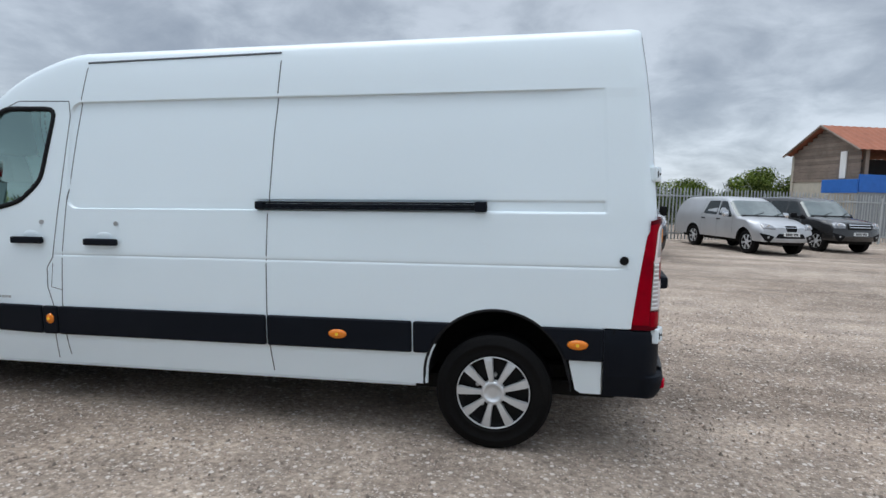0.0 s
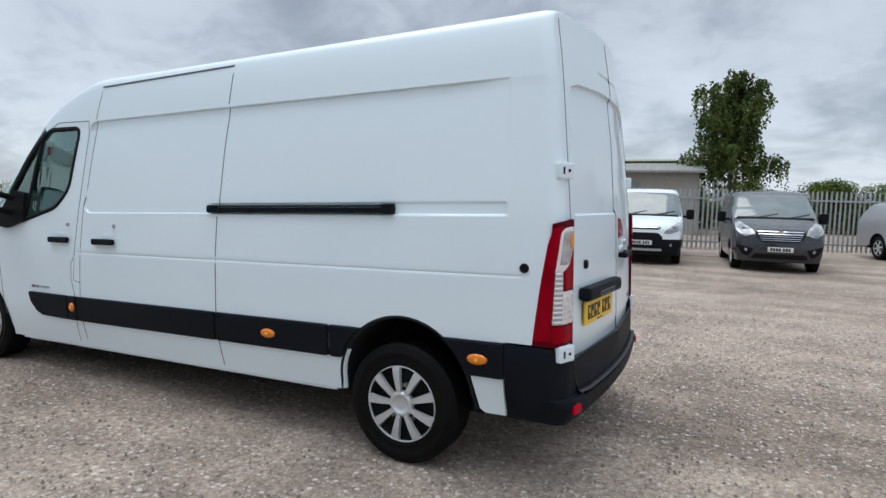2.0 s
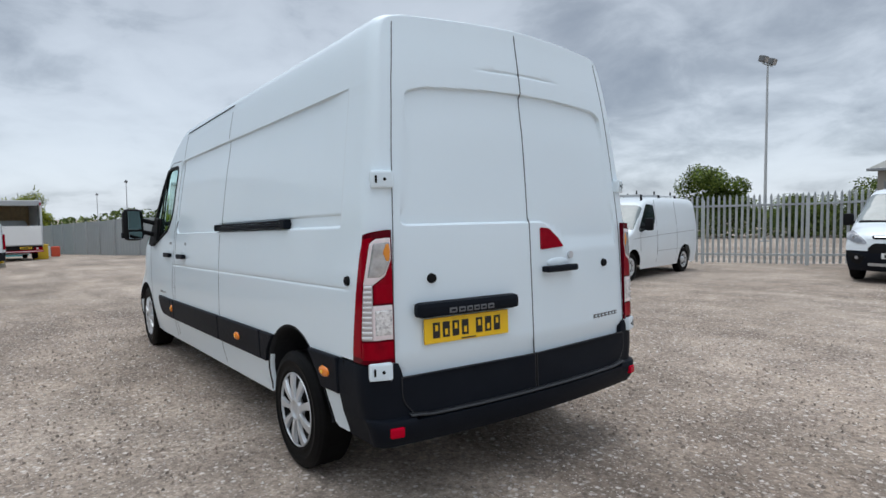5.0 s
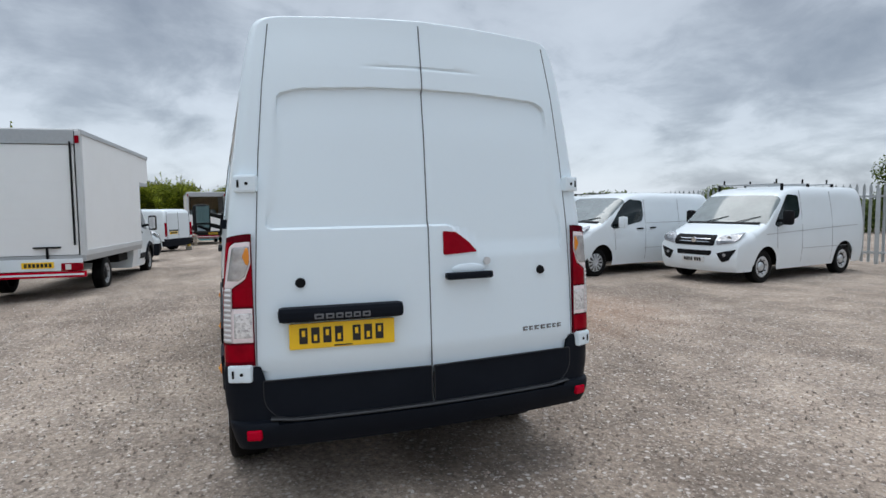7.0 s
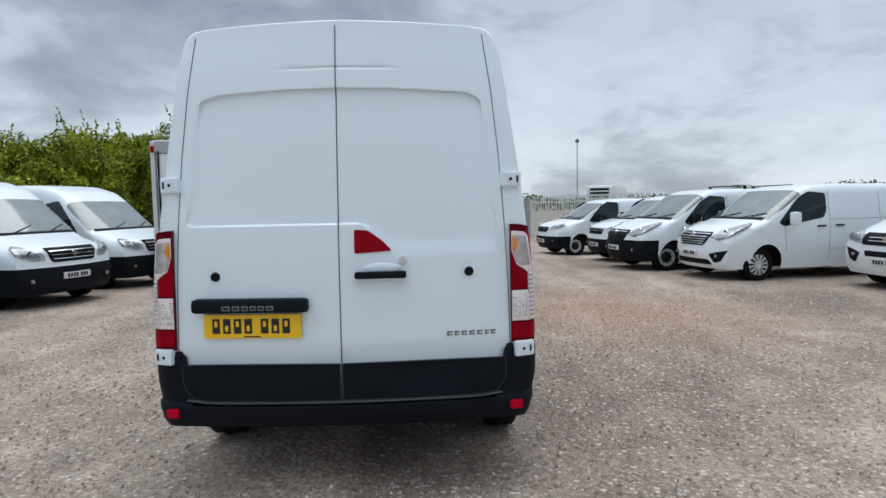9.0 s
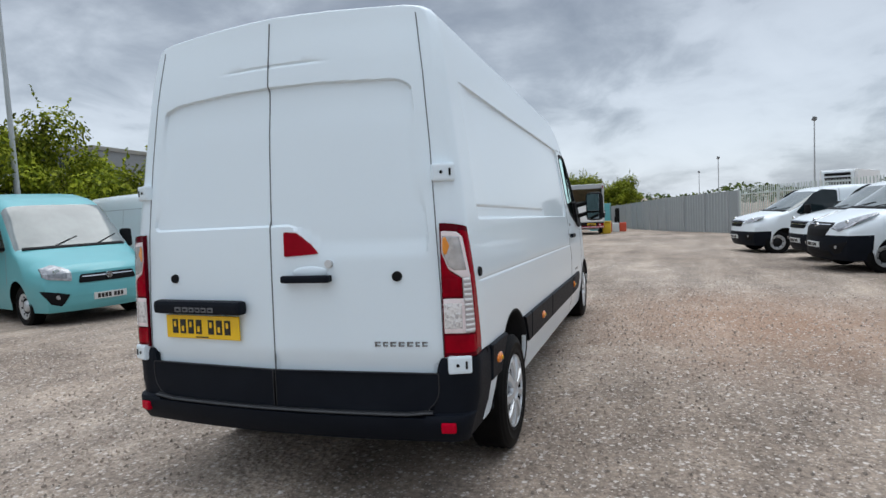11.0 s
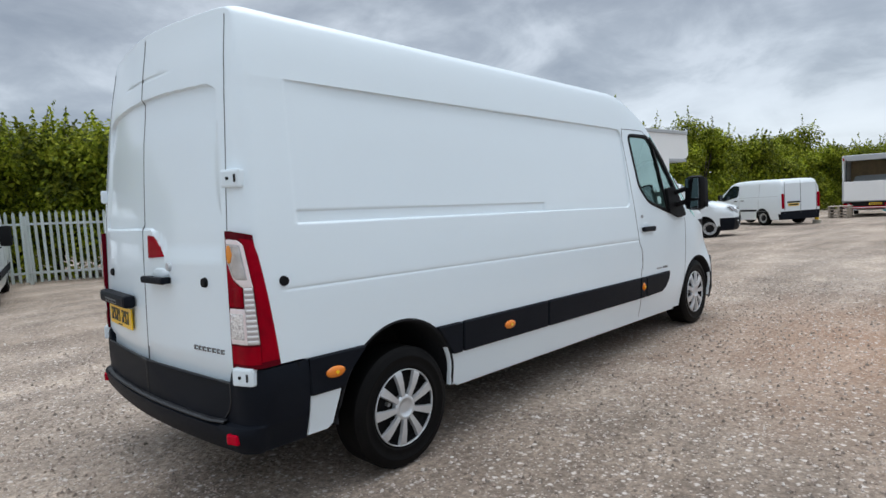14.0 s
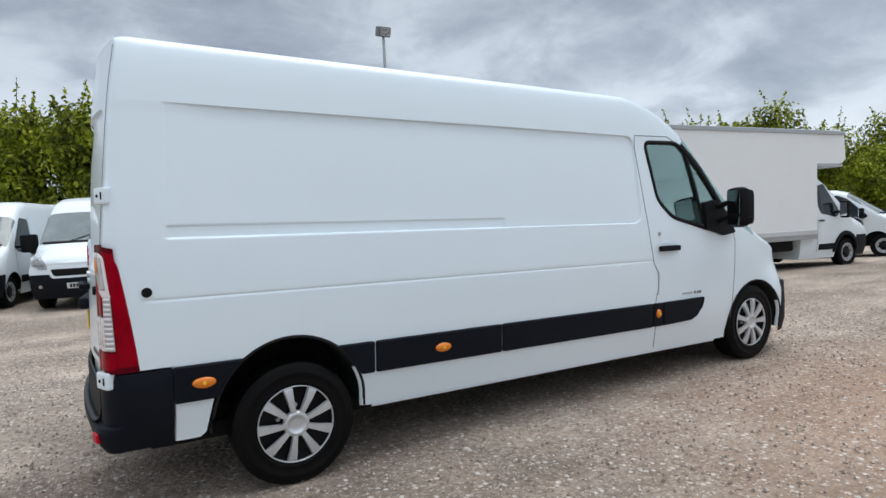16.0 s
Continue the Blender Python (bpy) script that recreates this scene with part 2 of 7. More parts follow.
def ground_material():
    m = bpy.data.materials.new("compacted_gravel_and_dirt")
    m.use_nodes = True
    t = m.node_tree
    b = t.nodes["Principled BSDF"]
    tc = t.nodes.new("ShaderNodeTexCoord")
    P = tc.outputs["Object"]

    def noise_ramp(scale, detail, stops, rough=0.6):
        n = nd(t, "ShaderNodeTexNoise", Scale=scale, Detail=detail, Roughness=rough)
        t.links.new(P, n.inputs["Vector"])
        r = t.nodes.new("ShaderNodeValToRGB")
        e = r.color_ramp.elements
        e[0].position, e[0].color = stops[0][0], (*stops[0][1], 1)
        e[1].position, e[1].color = stops[-1][0], (*stops[-1][1], 1)
        for p, c in stops[1:-1]:
            el = e.new(p)
            el.color = (*c, 1)
        t.links.new(n.outputs["Fac"], r.inputs[0])
        return n, r

    def mix(fac, a, bb, kind="MIX"):
        x = t.nodes.new("ShaderNodeMix")
        x.data_type, x.blend_type = "RGBA", kind
        if isinstance(fac, float):
            x.inputs[0].default_value = fac
        else:
            t.links.new(fac, x.inputs[0])
        for sock, v in ((x.inputs[6], a), (x.inputs[7], bb)):
            if isinstance(v, tuple):
                sock.default_value = (*v, 1)
            else:
                t.links.new(v, sock)
        return x.outputs[2]

    n_big, r_big = noise_ramp(0.22, 6, [(0.34, GROUND_A), (0.5, GROUND_B), (0.68, GROUND_C)])
    n_mid, r_mid = noise_ramp(1.7, 7, [(0.34, (0.74, 0.74, 0.75)), (0.66, (1.14, 1.13, 1.11))], 0.68)
    n_fine, r_fine = noise_ramp(21.0, 8, [(0.34, (0.36, 0.35, 0.35)), (0.5, (0.90, 0.90, 0.90)), (0.66, (1.5, 1.5, 1.49))], 0.80)
    col = mix(1.0, r_big.outputs[0], r_mid.outputs[0], "MULTIPLY")
    col = mix(0.85, col, r_fine.outputs[0], "MULTIPLY")
    # long worn tracks, and one patch of reddish earth
    mp = t.nodes.new("ShaderNodeMapping")
    mp.inputs["Rotation"].default_value = (0, 0, radians(-18))
    mp.inputs["Scale"].default_value = (0.16, 1.1, 1)
    t.links.new(P, mp.inputs["Vector"])
    n_rut = nd(t, "ShaderNodeTexNoise", Scale=1.0, Detail=4.0, Roughness=0.55)
    t.links.new(mp.outputs[0], n_rut.inputs["Vector"])
    r_rut = nd(t, "ShaderNodeMapRange")
    for key, value in (("From Min", 0.38), ("From Max", 0.64), ("To Min", 0.80), ("To Max", 1.20)):
        r_rut.inputs[key].default_value = value
    t.links.new(n_rut.outputs["Fac"], r_rut.inputs["Value"])
    sc = t.nodes.new("ShaderNodeVectorMath")
    sc.operation = "SCALE"
    t.links.new(col, sc.inputs[0])
    t.links.new(r_rut.outputs[0], sc.inputs["Scale"])
    col = sc.outputs[0]
    far = t.nodes.new("ShaderNodeVectorMath")
    far.operation = "DISTANCE"
    far.inputs[1].default_value = (*EARTH, 0)
    t.links.new(P, far.inputs[0])
    wob = nd(t, "ShaderNodeMath")
    wob.operation = "MULTIPLY_ADD"
    wob.inputs[1].default_value = 3.5
    t.links.new(n_mid.outputs["Fac"], wob.inputs[0])
    t.links.new(far.outputs["Value"], wob.inputs[2])
    pm = nd(t, "ShaderNodeMapRange")
    for key, value in (("From Min", 2.2), ("From Max", 4.8), ("To Min", 0.75), ("To Max", 0.0)):
        pm.inputs[key].default_value = value
    t.links.new(wob.outputs[0], pm.inputs["Value"])
    col = mix(pm.outputs[0], col, (0.34, 0.205, 0.13))
    # single stones: light and dark chips of two sizes
    v1 = nd(t, "ShaderNodeTexVoronoi", Scale=27.0)
    v2 = nd(t, "ShaderNodeTexVoronoi", Scale=58.0)
    for v in (v1, v2):
        t.links.new(P, v.inputs["Vector"])
    for v, lo, hi, tone, amount in ((v1, 0.82, 0.90, (0.70, 0.64, 0.59), 0.75), (v2, 0.70, 0.84, (0.66, 0.59, 0.53), 0.7), (v2, 0.70, 0.90, (0.12, 0.10, 0.088), 0.45)):
        sep = t.nodes.new("ShaderNodeSeparateColor")
        t.links.new(v.outputs["Color"], sep.inputs[0])
        mr = nd(t, "ShaderNodeMapRange")
        mr.inputs["From Min"].default_value, mr.inputs["From Max"].default_value = lo, hi
        mr.inputs["To Max"].default_value = amount
        t.links.new(sep.outputs[0 if tone[0] > 0.2 else 1], mr.inputs["Value"])
        dm = nd(t, "ShaderNodeMapRange")
        dm.inputs["From Min"].default_value, dm.inputs["From Max"].default_value = 0.5, 0.3
        t.links.new(v.outputs["Distance"], dm.inputs["Value"])
        mm = t.nodes.new("ShaderNodeMath")
        mm.operation = "MULTIPLY"
        t.links.new(mr.outputs[0], mm.inputs[0])
        t.links.new(dm.outputs[0], mm.inputs[1])
        col = mix(mm.outputs[0], col, tone)
    t.links.new(col, b.inputs["Base Color"])
    b.inputs["Roughness"].default_value = 0.92
    b.inputs["Specular IOR Level"].default_value = 0.25
    hb = t.nodes.new("ShaderNodeMath")
    hb.operation = "ADD"
    t.links.new(n_fine.outputs["Fac"], hb.inputs[0])
    t.links.new(v1.outputs["Distance"], hb.inputs[1])
    bp = nd(t, "ShaderNodeBump", Strength=0.7, Distance=0.012)
    t.links.new(hb.outputs[0], bp.inputs["Height"])
    bp2 = nd(t, "ShaderNodeBump", Strength=0.5, Distance=0.05)
    t.links.new(n_mid.outputs["Fac"], bp2.inputs["Height"])
    t.links.new(bp2.outputs[0], bp.inputs["Normal"])
    t.links.new(bp.outputs[0], b.inputs["Normal"])
    return m


GROUND_A, GROUND_B, GROUND_C = (0.265, 0.209, 0.166), (0.371, 0.301, 0.243), (0.476, 0.396, 0.329)
EARTH = (-4.2, 3.1)
GRAVEL = ground_material()


# ---- mesh helpers ----
def mesh_object(name, verts, faces, material, smooth=True):
    me = bpy.data.meshes.new(name)
    me.from_pydata([tuple(map(float, v)) for v in verts], [], faces)
    me.validate()
    if smooth:
        me.polygons.foreach_set("use_smooth", [True] * len(me.polygons))
    me.materials.append(material)
    return me


def thing(name, m, label, category, group="", kind=""):
    ob = new(name)
    ob.matrix_basis = m
    return tagged(ob, label, category, group, kind)


def part(name, bm, material, parent, label="", smooth=False, m=None):
    """Links a bmesh, or ready mesh data, as one mesh object under a thing or a part."""
    if isinstance(bm, bmesh.types.BMesh):
        me = bpy.data.meshes.new(name)
        bm.normal_update()
        bm.to_mesh(me)
        bm.free()
        me.materials.append(material)
        if smooth:
            me.polygons.foreach_set("use_smooth", [True] * len(me.polygons))
    else:
        me = bm
    ob = new(name, me)
    ob.parent = parent
    if m is not None:
        ob.matrix_basis = m
    if label:
        ob["label"] = label
    return ob


def sharp(ob, degrees=35):
    ob.data.set_sharp_from_angle(angle=radians(degrees))
    return ob


def add_box(bm, c, s, bevel=0.0, m=None):
    r = bmesh.ops.create_cube(bm, size=1.0, matrix=Matrix.Translation(c) @ Matrix.Diagonal((*s, 1)))
    vs = r["verts"]
    if bevel:
        es = list({e for v in vs for e in v.link_edges})
        r = bmesh.ops.bevel(bm, geom=es, offset=bevel, segments=2, affect="EDGES", profile=0.6)
        vs = list({v for f in r["faces"] for v in f.verts} | {v for v in vs if v.is_valid})
    if m is not None:
        bmesh.ops.transform(bm, matrix=m, verts=[v for v in vs if v.is_valid])
    return vs


def box_bm(c, s, bevel=0.0, m=None):
    bm = bmesh.new()
    add_box(bm, c, s, bevel, m)
    return bm


def add_cyl(bm, a, b, r, r2=None, n=16):
    a, b = Vector(a), Vector(b)
    q = (b - a).to_track_quat("Z", "Y").to_matrix().to_4x4()
    bmesh.ops.create_cone(bm, cap_ends=True, segments=n, radius1=r, radius2=r if r2 is None else r2, depth=(b - a).length, matrix=Matrix.Translation((a + b) / 2) @ q)
    return bm


def cyl_bm(a, b, r, r2=None, n=16):
    return add_cyl(bmesh.new(), a, b, r, r2, n)


def lathe(profile, n=32, closed=False):
    """Turns (radius, y) points about the y axis."""
    verts, faces = [], []
    k = len(profile)
    for i in range(n):
        a = 2 * math.pi * i / n
        for r, y in profile:
            verts.append((r * math.cos(a), y, r * math.sin(a)))
    for i in range(n):
        for j in range(k if closed else k - 1):
            a, b = i * k + j, i * k + (j + 1) % k
            c, d = ((i + 1) % n) * k + (j + 1) % k, ((i + 1) % n) * k + j
            faces.append((a, b, c, d))
    return verts, faces


def prism(poly, lift, thick):
    """A slab from a polygon (u, v): lift maps (u, v, depth) to space; depth 0 is the back, thick the front."""
    bm = bmesh.new()
    front = [bm.verts.new(lift(u, v, thick)) for u, v in poly]
    back = [bm.verts.new(lift(u, v, -0.004)) for u, v in poly]
    n = len(poly)
    bm.faces.new(front)
    for i in range(n):
        bm.faces.new((front[i], back[i], back[(i + 1) % n], front[(i + 1) % n]))
    bmesh.ops.triangulate(bm, faces=[f for f in bm.faces if len(f.verts) > 4])
    bmesh.ops.recalc_face_normals(bm, faces=bm.faces)
    return bm


def round_poly(pts, r, n=4):
    """Rounds the corners of a polygon, all alike or each by its own radius."""
    out = []
    k = len(pts)
    for i in range(k):
        p, a, b = Vector(pts[i]), Vector(pts[i - 1]), Vector(pts[(i + 1) % k])
        ra = min(r[i] if isinstance(r, tuple) else r, (a - p).length * 0.45, (b - p).length * 0.45)
        u, v = p + (a - p).normalized() * ra, p + (b - p).normalized() * ra
        for j in range(n + 1):
            s = j / n
            out.append(tuple(u * (1 - s) ** 2 + p * 2 * s * (1 - s) + v * s * s))
    return out


def densify(poly, step):
    out = []
    for i in range(len(poly)):
        a, b = Vector(poly[i]), Vector(poly[(i + 1) % len(poly)])
        n = max(1, int((b - a).length / step))
        out += [tuple(a.lerp(b, j / n)) for j in range(n)]
    return out


def inside(poly, x, y):
    """Whether points (arrays) lie in a polygon."""
    x, y = np.asarray(x, float), np.asarray(y, float)
    c = np.zeros(np.broadcast(x, y).shape, bool)
    for (ax, ay), (bx, by) in zip(poly, poly[1:] + poly[:1]):
        if ay == by:
            continue
        c ^= ((ay > y) != (by > y)) & (x < (bx - ax) * (y - ay) / (by - ay) + ax)
    return c


def edge_distance(poly, x, y, closed=True):
    x, y = np.asarray(x, float), np.asarray(y, float)
    d = np.full(np.broadcast(x, y).shape, 1e9)
    pairs = list(zip(poly, poly[1:] + (poly[:1] if closed else [])))
    for (ax, ay), (bx, by) in pairs:
        l2 = (bx - ax) ** 2 + (by - ay) ** 2 + 1e-12
        s = np.clip(((x - ax) * (bx - ax) + (y - ay) * (by - ay)) / l2, 0, 1)
        d = np.minimum(d, np.hypot(x - ax - s * (bx - ax), y - ay - s * (by - ay)))
    return d


def smooth(a, b, v):
    s = np.clip((np.asarray(v, float) - a) / (b - a), 0, 1)
    return s * s * (3 - 2 * s)


def grid_faces(nu, nv, offset=0, flip=False):
    out = []
    for i in range(nu - 1):
        for j in range(nv - 1):
            a = offset + i * nv + j
            f = (a, a + 1, a + nv + 1, a + nv)
            out.append(f[::-1] if flip else f)
    return out


def ribbon(points, normals, width, lift=0.0015):
    """A narrow strip along points, lying on a surface with those normals."""
    verts, faces = [], []
    pts = [Vector(p) for p in points]
    nm = [Vector(q).normalized() for q in normals]
    for i, (p, q) in enumerate(zip(pts, nm)):
        d = (pts[min(i + 1, len(pts) - 1)] - pts[max(i - 1, 0)]).normalized()
        s = d.cross(q).normalized() * width / 2
        for e in (-1, 1):
            verts.append(p + s * e + q * lift)
        for e in (1, -1):
            verts.append(p + s * e - q * 0.004)
    for i in range(len(pts) - 1):
        for j in range(4):
            a, b = i * 4 + j, i * 4 + (j + 1) % 4
            faces.append((a, b, b + 4, a + 4))
    return verts, faces


def ground_height(x, y):
    d = max(0.0, -4 - x)
    ease = lambda a, b, v: (lambda k: k * k * (3 - 2 * k))(min(max((v - a) / (b - a), 0.0), 1.0))
    # the yard falls a little towards the rows of parked vans
    dip = 0.12 * ease(-1.0, -5.0, x) * ease(2.5, 5.5, abs(y)) * ease(-28.0, -19.0, x)
    return -0.032 * d * d / (d + 14) - dip


# ---- ground ----
def build_ground():
    def axis(near, far):
        a = [0.0]
        step = 0.5
        while a[-1] < far:
            a.append(a[-1] + step)
            if a[-1] > near:
                step *= 1.35
        return np.array([-v for v in a[:0:-1]] + a)
    xs, ys = axis(26, 1800), axis(26, 1800)
    verts = []
    for x in xs:
        for y in ys:
            r = math.hypot(x, y)
            u = 0.0 if r > 60 else 0.018 * (noise.noise(Vector((x * 0.35, y * 0.35, 3.0)))) * smooth(0, 9, max(abs(x + 1.8) - 3.6, abs(y) - 1.8, 0))
            verts.append((x, y, max(ground_height(x, y), -1.6) - 0.004 + float(u)))
    me = mesh_object("ground", verts, grid_faces(len(xs), len(ys), flip=True), GRAVEL)
    tagged(new("ground", me), "worn brown-grey gravel and dirt yard surface", "ground", kind="structure")


build_ground()

# ---- the white panel van that the camera goes round ----
RAKE = 1.65
VAN = thing("panel_van", pose(0, 0, 0, 0, -RAKE, 0), "white high-roof long-wheelbase panel van with black side strips, parked on gravel", "van")
SEC = np.array([(0.985, 0.37), (1.012, 0.47), (1.030, 0.58), (1.036, 0.70), (1.035, 0.85), (1.029, 1.12), (1.005, 1.45), (0.962, 1.80), (0.914, 2.15)])
ROOF = 2.53


def side_y(z):
    """Half width of the flank at a height, going on above the shoulder."""
    z = np.asarray(z, float)
    y = np.interp(z, SEC[:, 1], SEC[:, 0])
    # rounded joints between the straight runs
    y = (y + np.interp(z - 0.06, SEC[:, 1], SEC[:, 0]) + np.interp(z + 0.06, SEC[:, 1], SEC[:, 0])) / 3
    return np.where(z > 2.12, np.minimum(y, 0.9165 - (z - 2.15) * 0.16), y)


ZS = np.unique(np.round(np.concatenate([np.arange(0.37, 1.1, 0.045), np.arange(1.105, 1.136, 0.004), np.arange(1.16, 1.41, 0.04), np.arange(1.42, 1.512, 0.006),
                                        np.arange(1.53, 2.02, 0.05), np.arange(2.05, 2.09, 0.012), np.arange(2.09, 2.166, 0.005)]), 4))
SHOULDER = [(1.0, 2.20), (1.0, 2.238), (1.0, 2.244), (1.0, 2.250), (1.0, 2.256), (1.0, 2.262), (1.0, 2.268), (1.0, 2.275), (0.999, 2.30), (0.998, 2.35), (0.993, 2.40), (0.989, 2.44), (0.980, 2.465), (0.964, 2.484), (0.933, 2.498), (0.86, 2.508), (0.62, 2.515), (0.40, 2.522), (0.20, 2.527), (0.0, ROOF)]
KZ = np.concatenate([ZS, [z for _, z in SHOULDER]])
KR = np.concatenate([np.ones(len(ZS)), [r for r, _ in SHOULDER]])
TOP_X = [-5.17, -5.10, -4.98, -4.75, -4.45, -4.20, -3.95, -3.70, -3.50, -3.32, -3.12, -2.9, 1.2]
TOP_Z = [0.86, 0.99, 1.09, 1.20, 1.31, 1.46, 1.71, 2.01, 2.23, 2.365, 2.455, 2.522, ROOF]
ARCHES = ((0.02, 0.42, 0.437), (-4.375, 0.44, 0.425))


def top_z(x):
    return (np.interp(x, TOP_X, TOP_Z) + np.interp(x - 0.07, TOP_X, TOP_Z) + np.interp(x + 0.07, TOP_X, TOP_Z)) / 3


def low_z(x):
    z = np.full(np.shape(x), 0.37)
    for xc, zc, r in ARCHES:
        dx = np.abs(np.asarray(x, float) - xc)
        z = np.where(dx < r, np.maximum(z, zc + np.sqrt(np.maximum(r * r - dx * dx, 0))), z)
    # the panel behind the rear wheel has a slanting front edge
    x = np.asarray(x, float)
    z = np.where((x > 0.44) & (x < 0.495), np.maximum(z, 0.37 + (0.495 - x) / 0.045 * 0.20), z)
    return z


EDGE_Y = 0.10


def rear_x(z):
    """How far back the middle of the rear face lies at a height."""
    z = np.asarray(z, float)
    xs, zs = [1.02, 1.02, 1.013, 1.005, 0.985, 0.960, 0.935, 0.905], [0.3, 0.7, 1.1, 1.435, 1.80, 2.15, 2.35, 2.53]
    return (np.interp(z, zs, xs) + np.interp(z - 0.1, zs, xs) + np.interp(z + 0.1, zs, xs)) / 3


def plan_x(y, z):
    """How far the rear face falls forward towards its edges."""
    return 0.07 * (np.abs(y) / 0.90) ** 1.9 * (1 + 0.6 * np.clip((np.asarray(z, float) - 1.4) / 1.1, 0, 1))


def flank_recess(x, z):
    x, z = np.asarray(x, float), np.asarray(z, float)
    fade = 1 - smooth(0.30, 0.66, x)
    up = smooth(2.147, 2.139, z)
    qx, qz = (-2.875 + 0.075) - x, np.abs(z - 1.789) - (0.356 - 0.075)
    out = np.hypot(np.maximum(qx, 0), np.maximum(qz, 0)) + np.minimum(np.maximum(qx, qz), 0) - 0.075
    panel = 0.013 * smooth(0.003, -0.003, out) * (1 + 0.35 * smooth(1.9, 2.1, z)) * (0.25 + 0.75 * fade) * (1 - smooth(0.64, 0.67, x))
    band = 0.008 * smooth(1.427, 1.440, z) * smooth(1.500, 1.494, z) * smooth(-1.53, -1.49, x) * (1 - smooth(0.635, 0.65, x))
    belt = 0.0045 * np.exp(-((z - 1.12) / 0.006) ** 2) * smooth(-3.0, -2.95, x) * (1 - smooth(0.735, 0.75, x))
    return panel + band + belt


def body_ratio(x, z):
    """How far the shoulder and the sloping cab roof draw the flank in."""
    hi = float(top_z(x))
    base = min(0.95, hi - 0.12)
    k = z if hi > ROOF - 0.001 or z < base else 0.95 + (z - base) / (hi - base) * (ROOF - 0.95)
    return float(np.interp(k, KZ, KR)) if k > 2.17 else 1.0


def flank(x, z, side=1):
    """A point on the flank."""
    return Vector((x, side * float(side_y(z) * body_ratio(x, z) - flank_recess(x, z)), z))


REAR_PANELS = (
    round_poly([(-0.830, 1.432), (0.04, 1.432), (0.04, 2.150), (-0.25, 2.147), (-0.64, 2.130), (-0.750, 2.10)], 0.035),
    round_poly([(-0.04, 1.432), (0.10, 1.432), (0.15, 1.412), (0.285, 1.305), (0.335, 1.293), (0.840, 1.300), (0.760, 2.09), (0.69, 2.128), (0.25, 2.147), (-0.04, 2.150)], 0.05),
)


def rear_recess(y, z):
    y, z = np.asarray(y, float), np.asarray(z, float)
    d = np.zeros(np.broadcast(y, z).shape)
    for poly in REAR_PANELS:
        e = edge_distance(poly, y, z) * np.where(inside(poly, y, z), 1, -1)
        wide = smooth(1.47, 1.60, z) * (1 - smooth(1.80, 2.04, z))
        t = np.clip((e + 0.002 + 0.02 * wide) / (0.005 + 0.078 * wide), 0, 1)
        d = np.maximum(d, (0.014 + 0.007 * smooth(1.9, 2.05, z)) * t * t * (3 - 2 * t))
    line = np.abs(z - (2.262 - 0.06 * y * y))
    d += 0.009 * np.exp(-(line / 0.006) ** 2) * smooth(0.36, 0.16, np.abs(y))
    return d


def rear_pt(y, z, d=0.0):
    """A point d outside the rear doors."""
    return Vector((float(rear_x(z) - plan_x(y, z) - rear_recess(y, z)) + d, y, z))


def rear_m(y, z, d=0.0):
    """A frame on the rear doors: x points outward, y across."""
    slope = float(plan_x(y + 0.05, z) - plan_x(y - 0.05, z)) / 0.1
    return Matrix.Translation(rear_pt(y, z, d)) @ pose(0, 0, 0, 0, 0, math.degrees(math.atan(slope)))


WIN = round_poly([(-3.005, 2.105), (-3.42, 2.115), (-3.66, 1.90), (-4.03, 1.40), (-4.03, 1.325), (-3.70, 1.365), (-3.25, 1.475), (-3.09, 1.62)], 0.07)


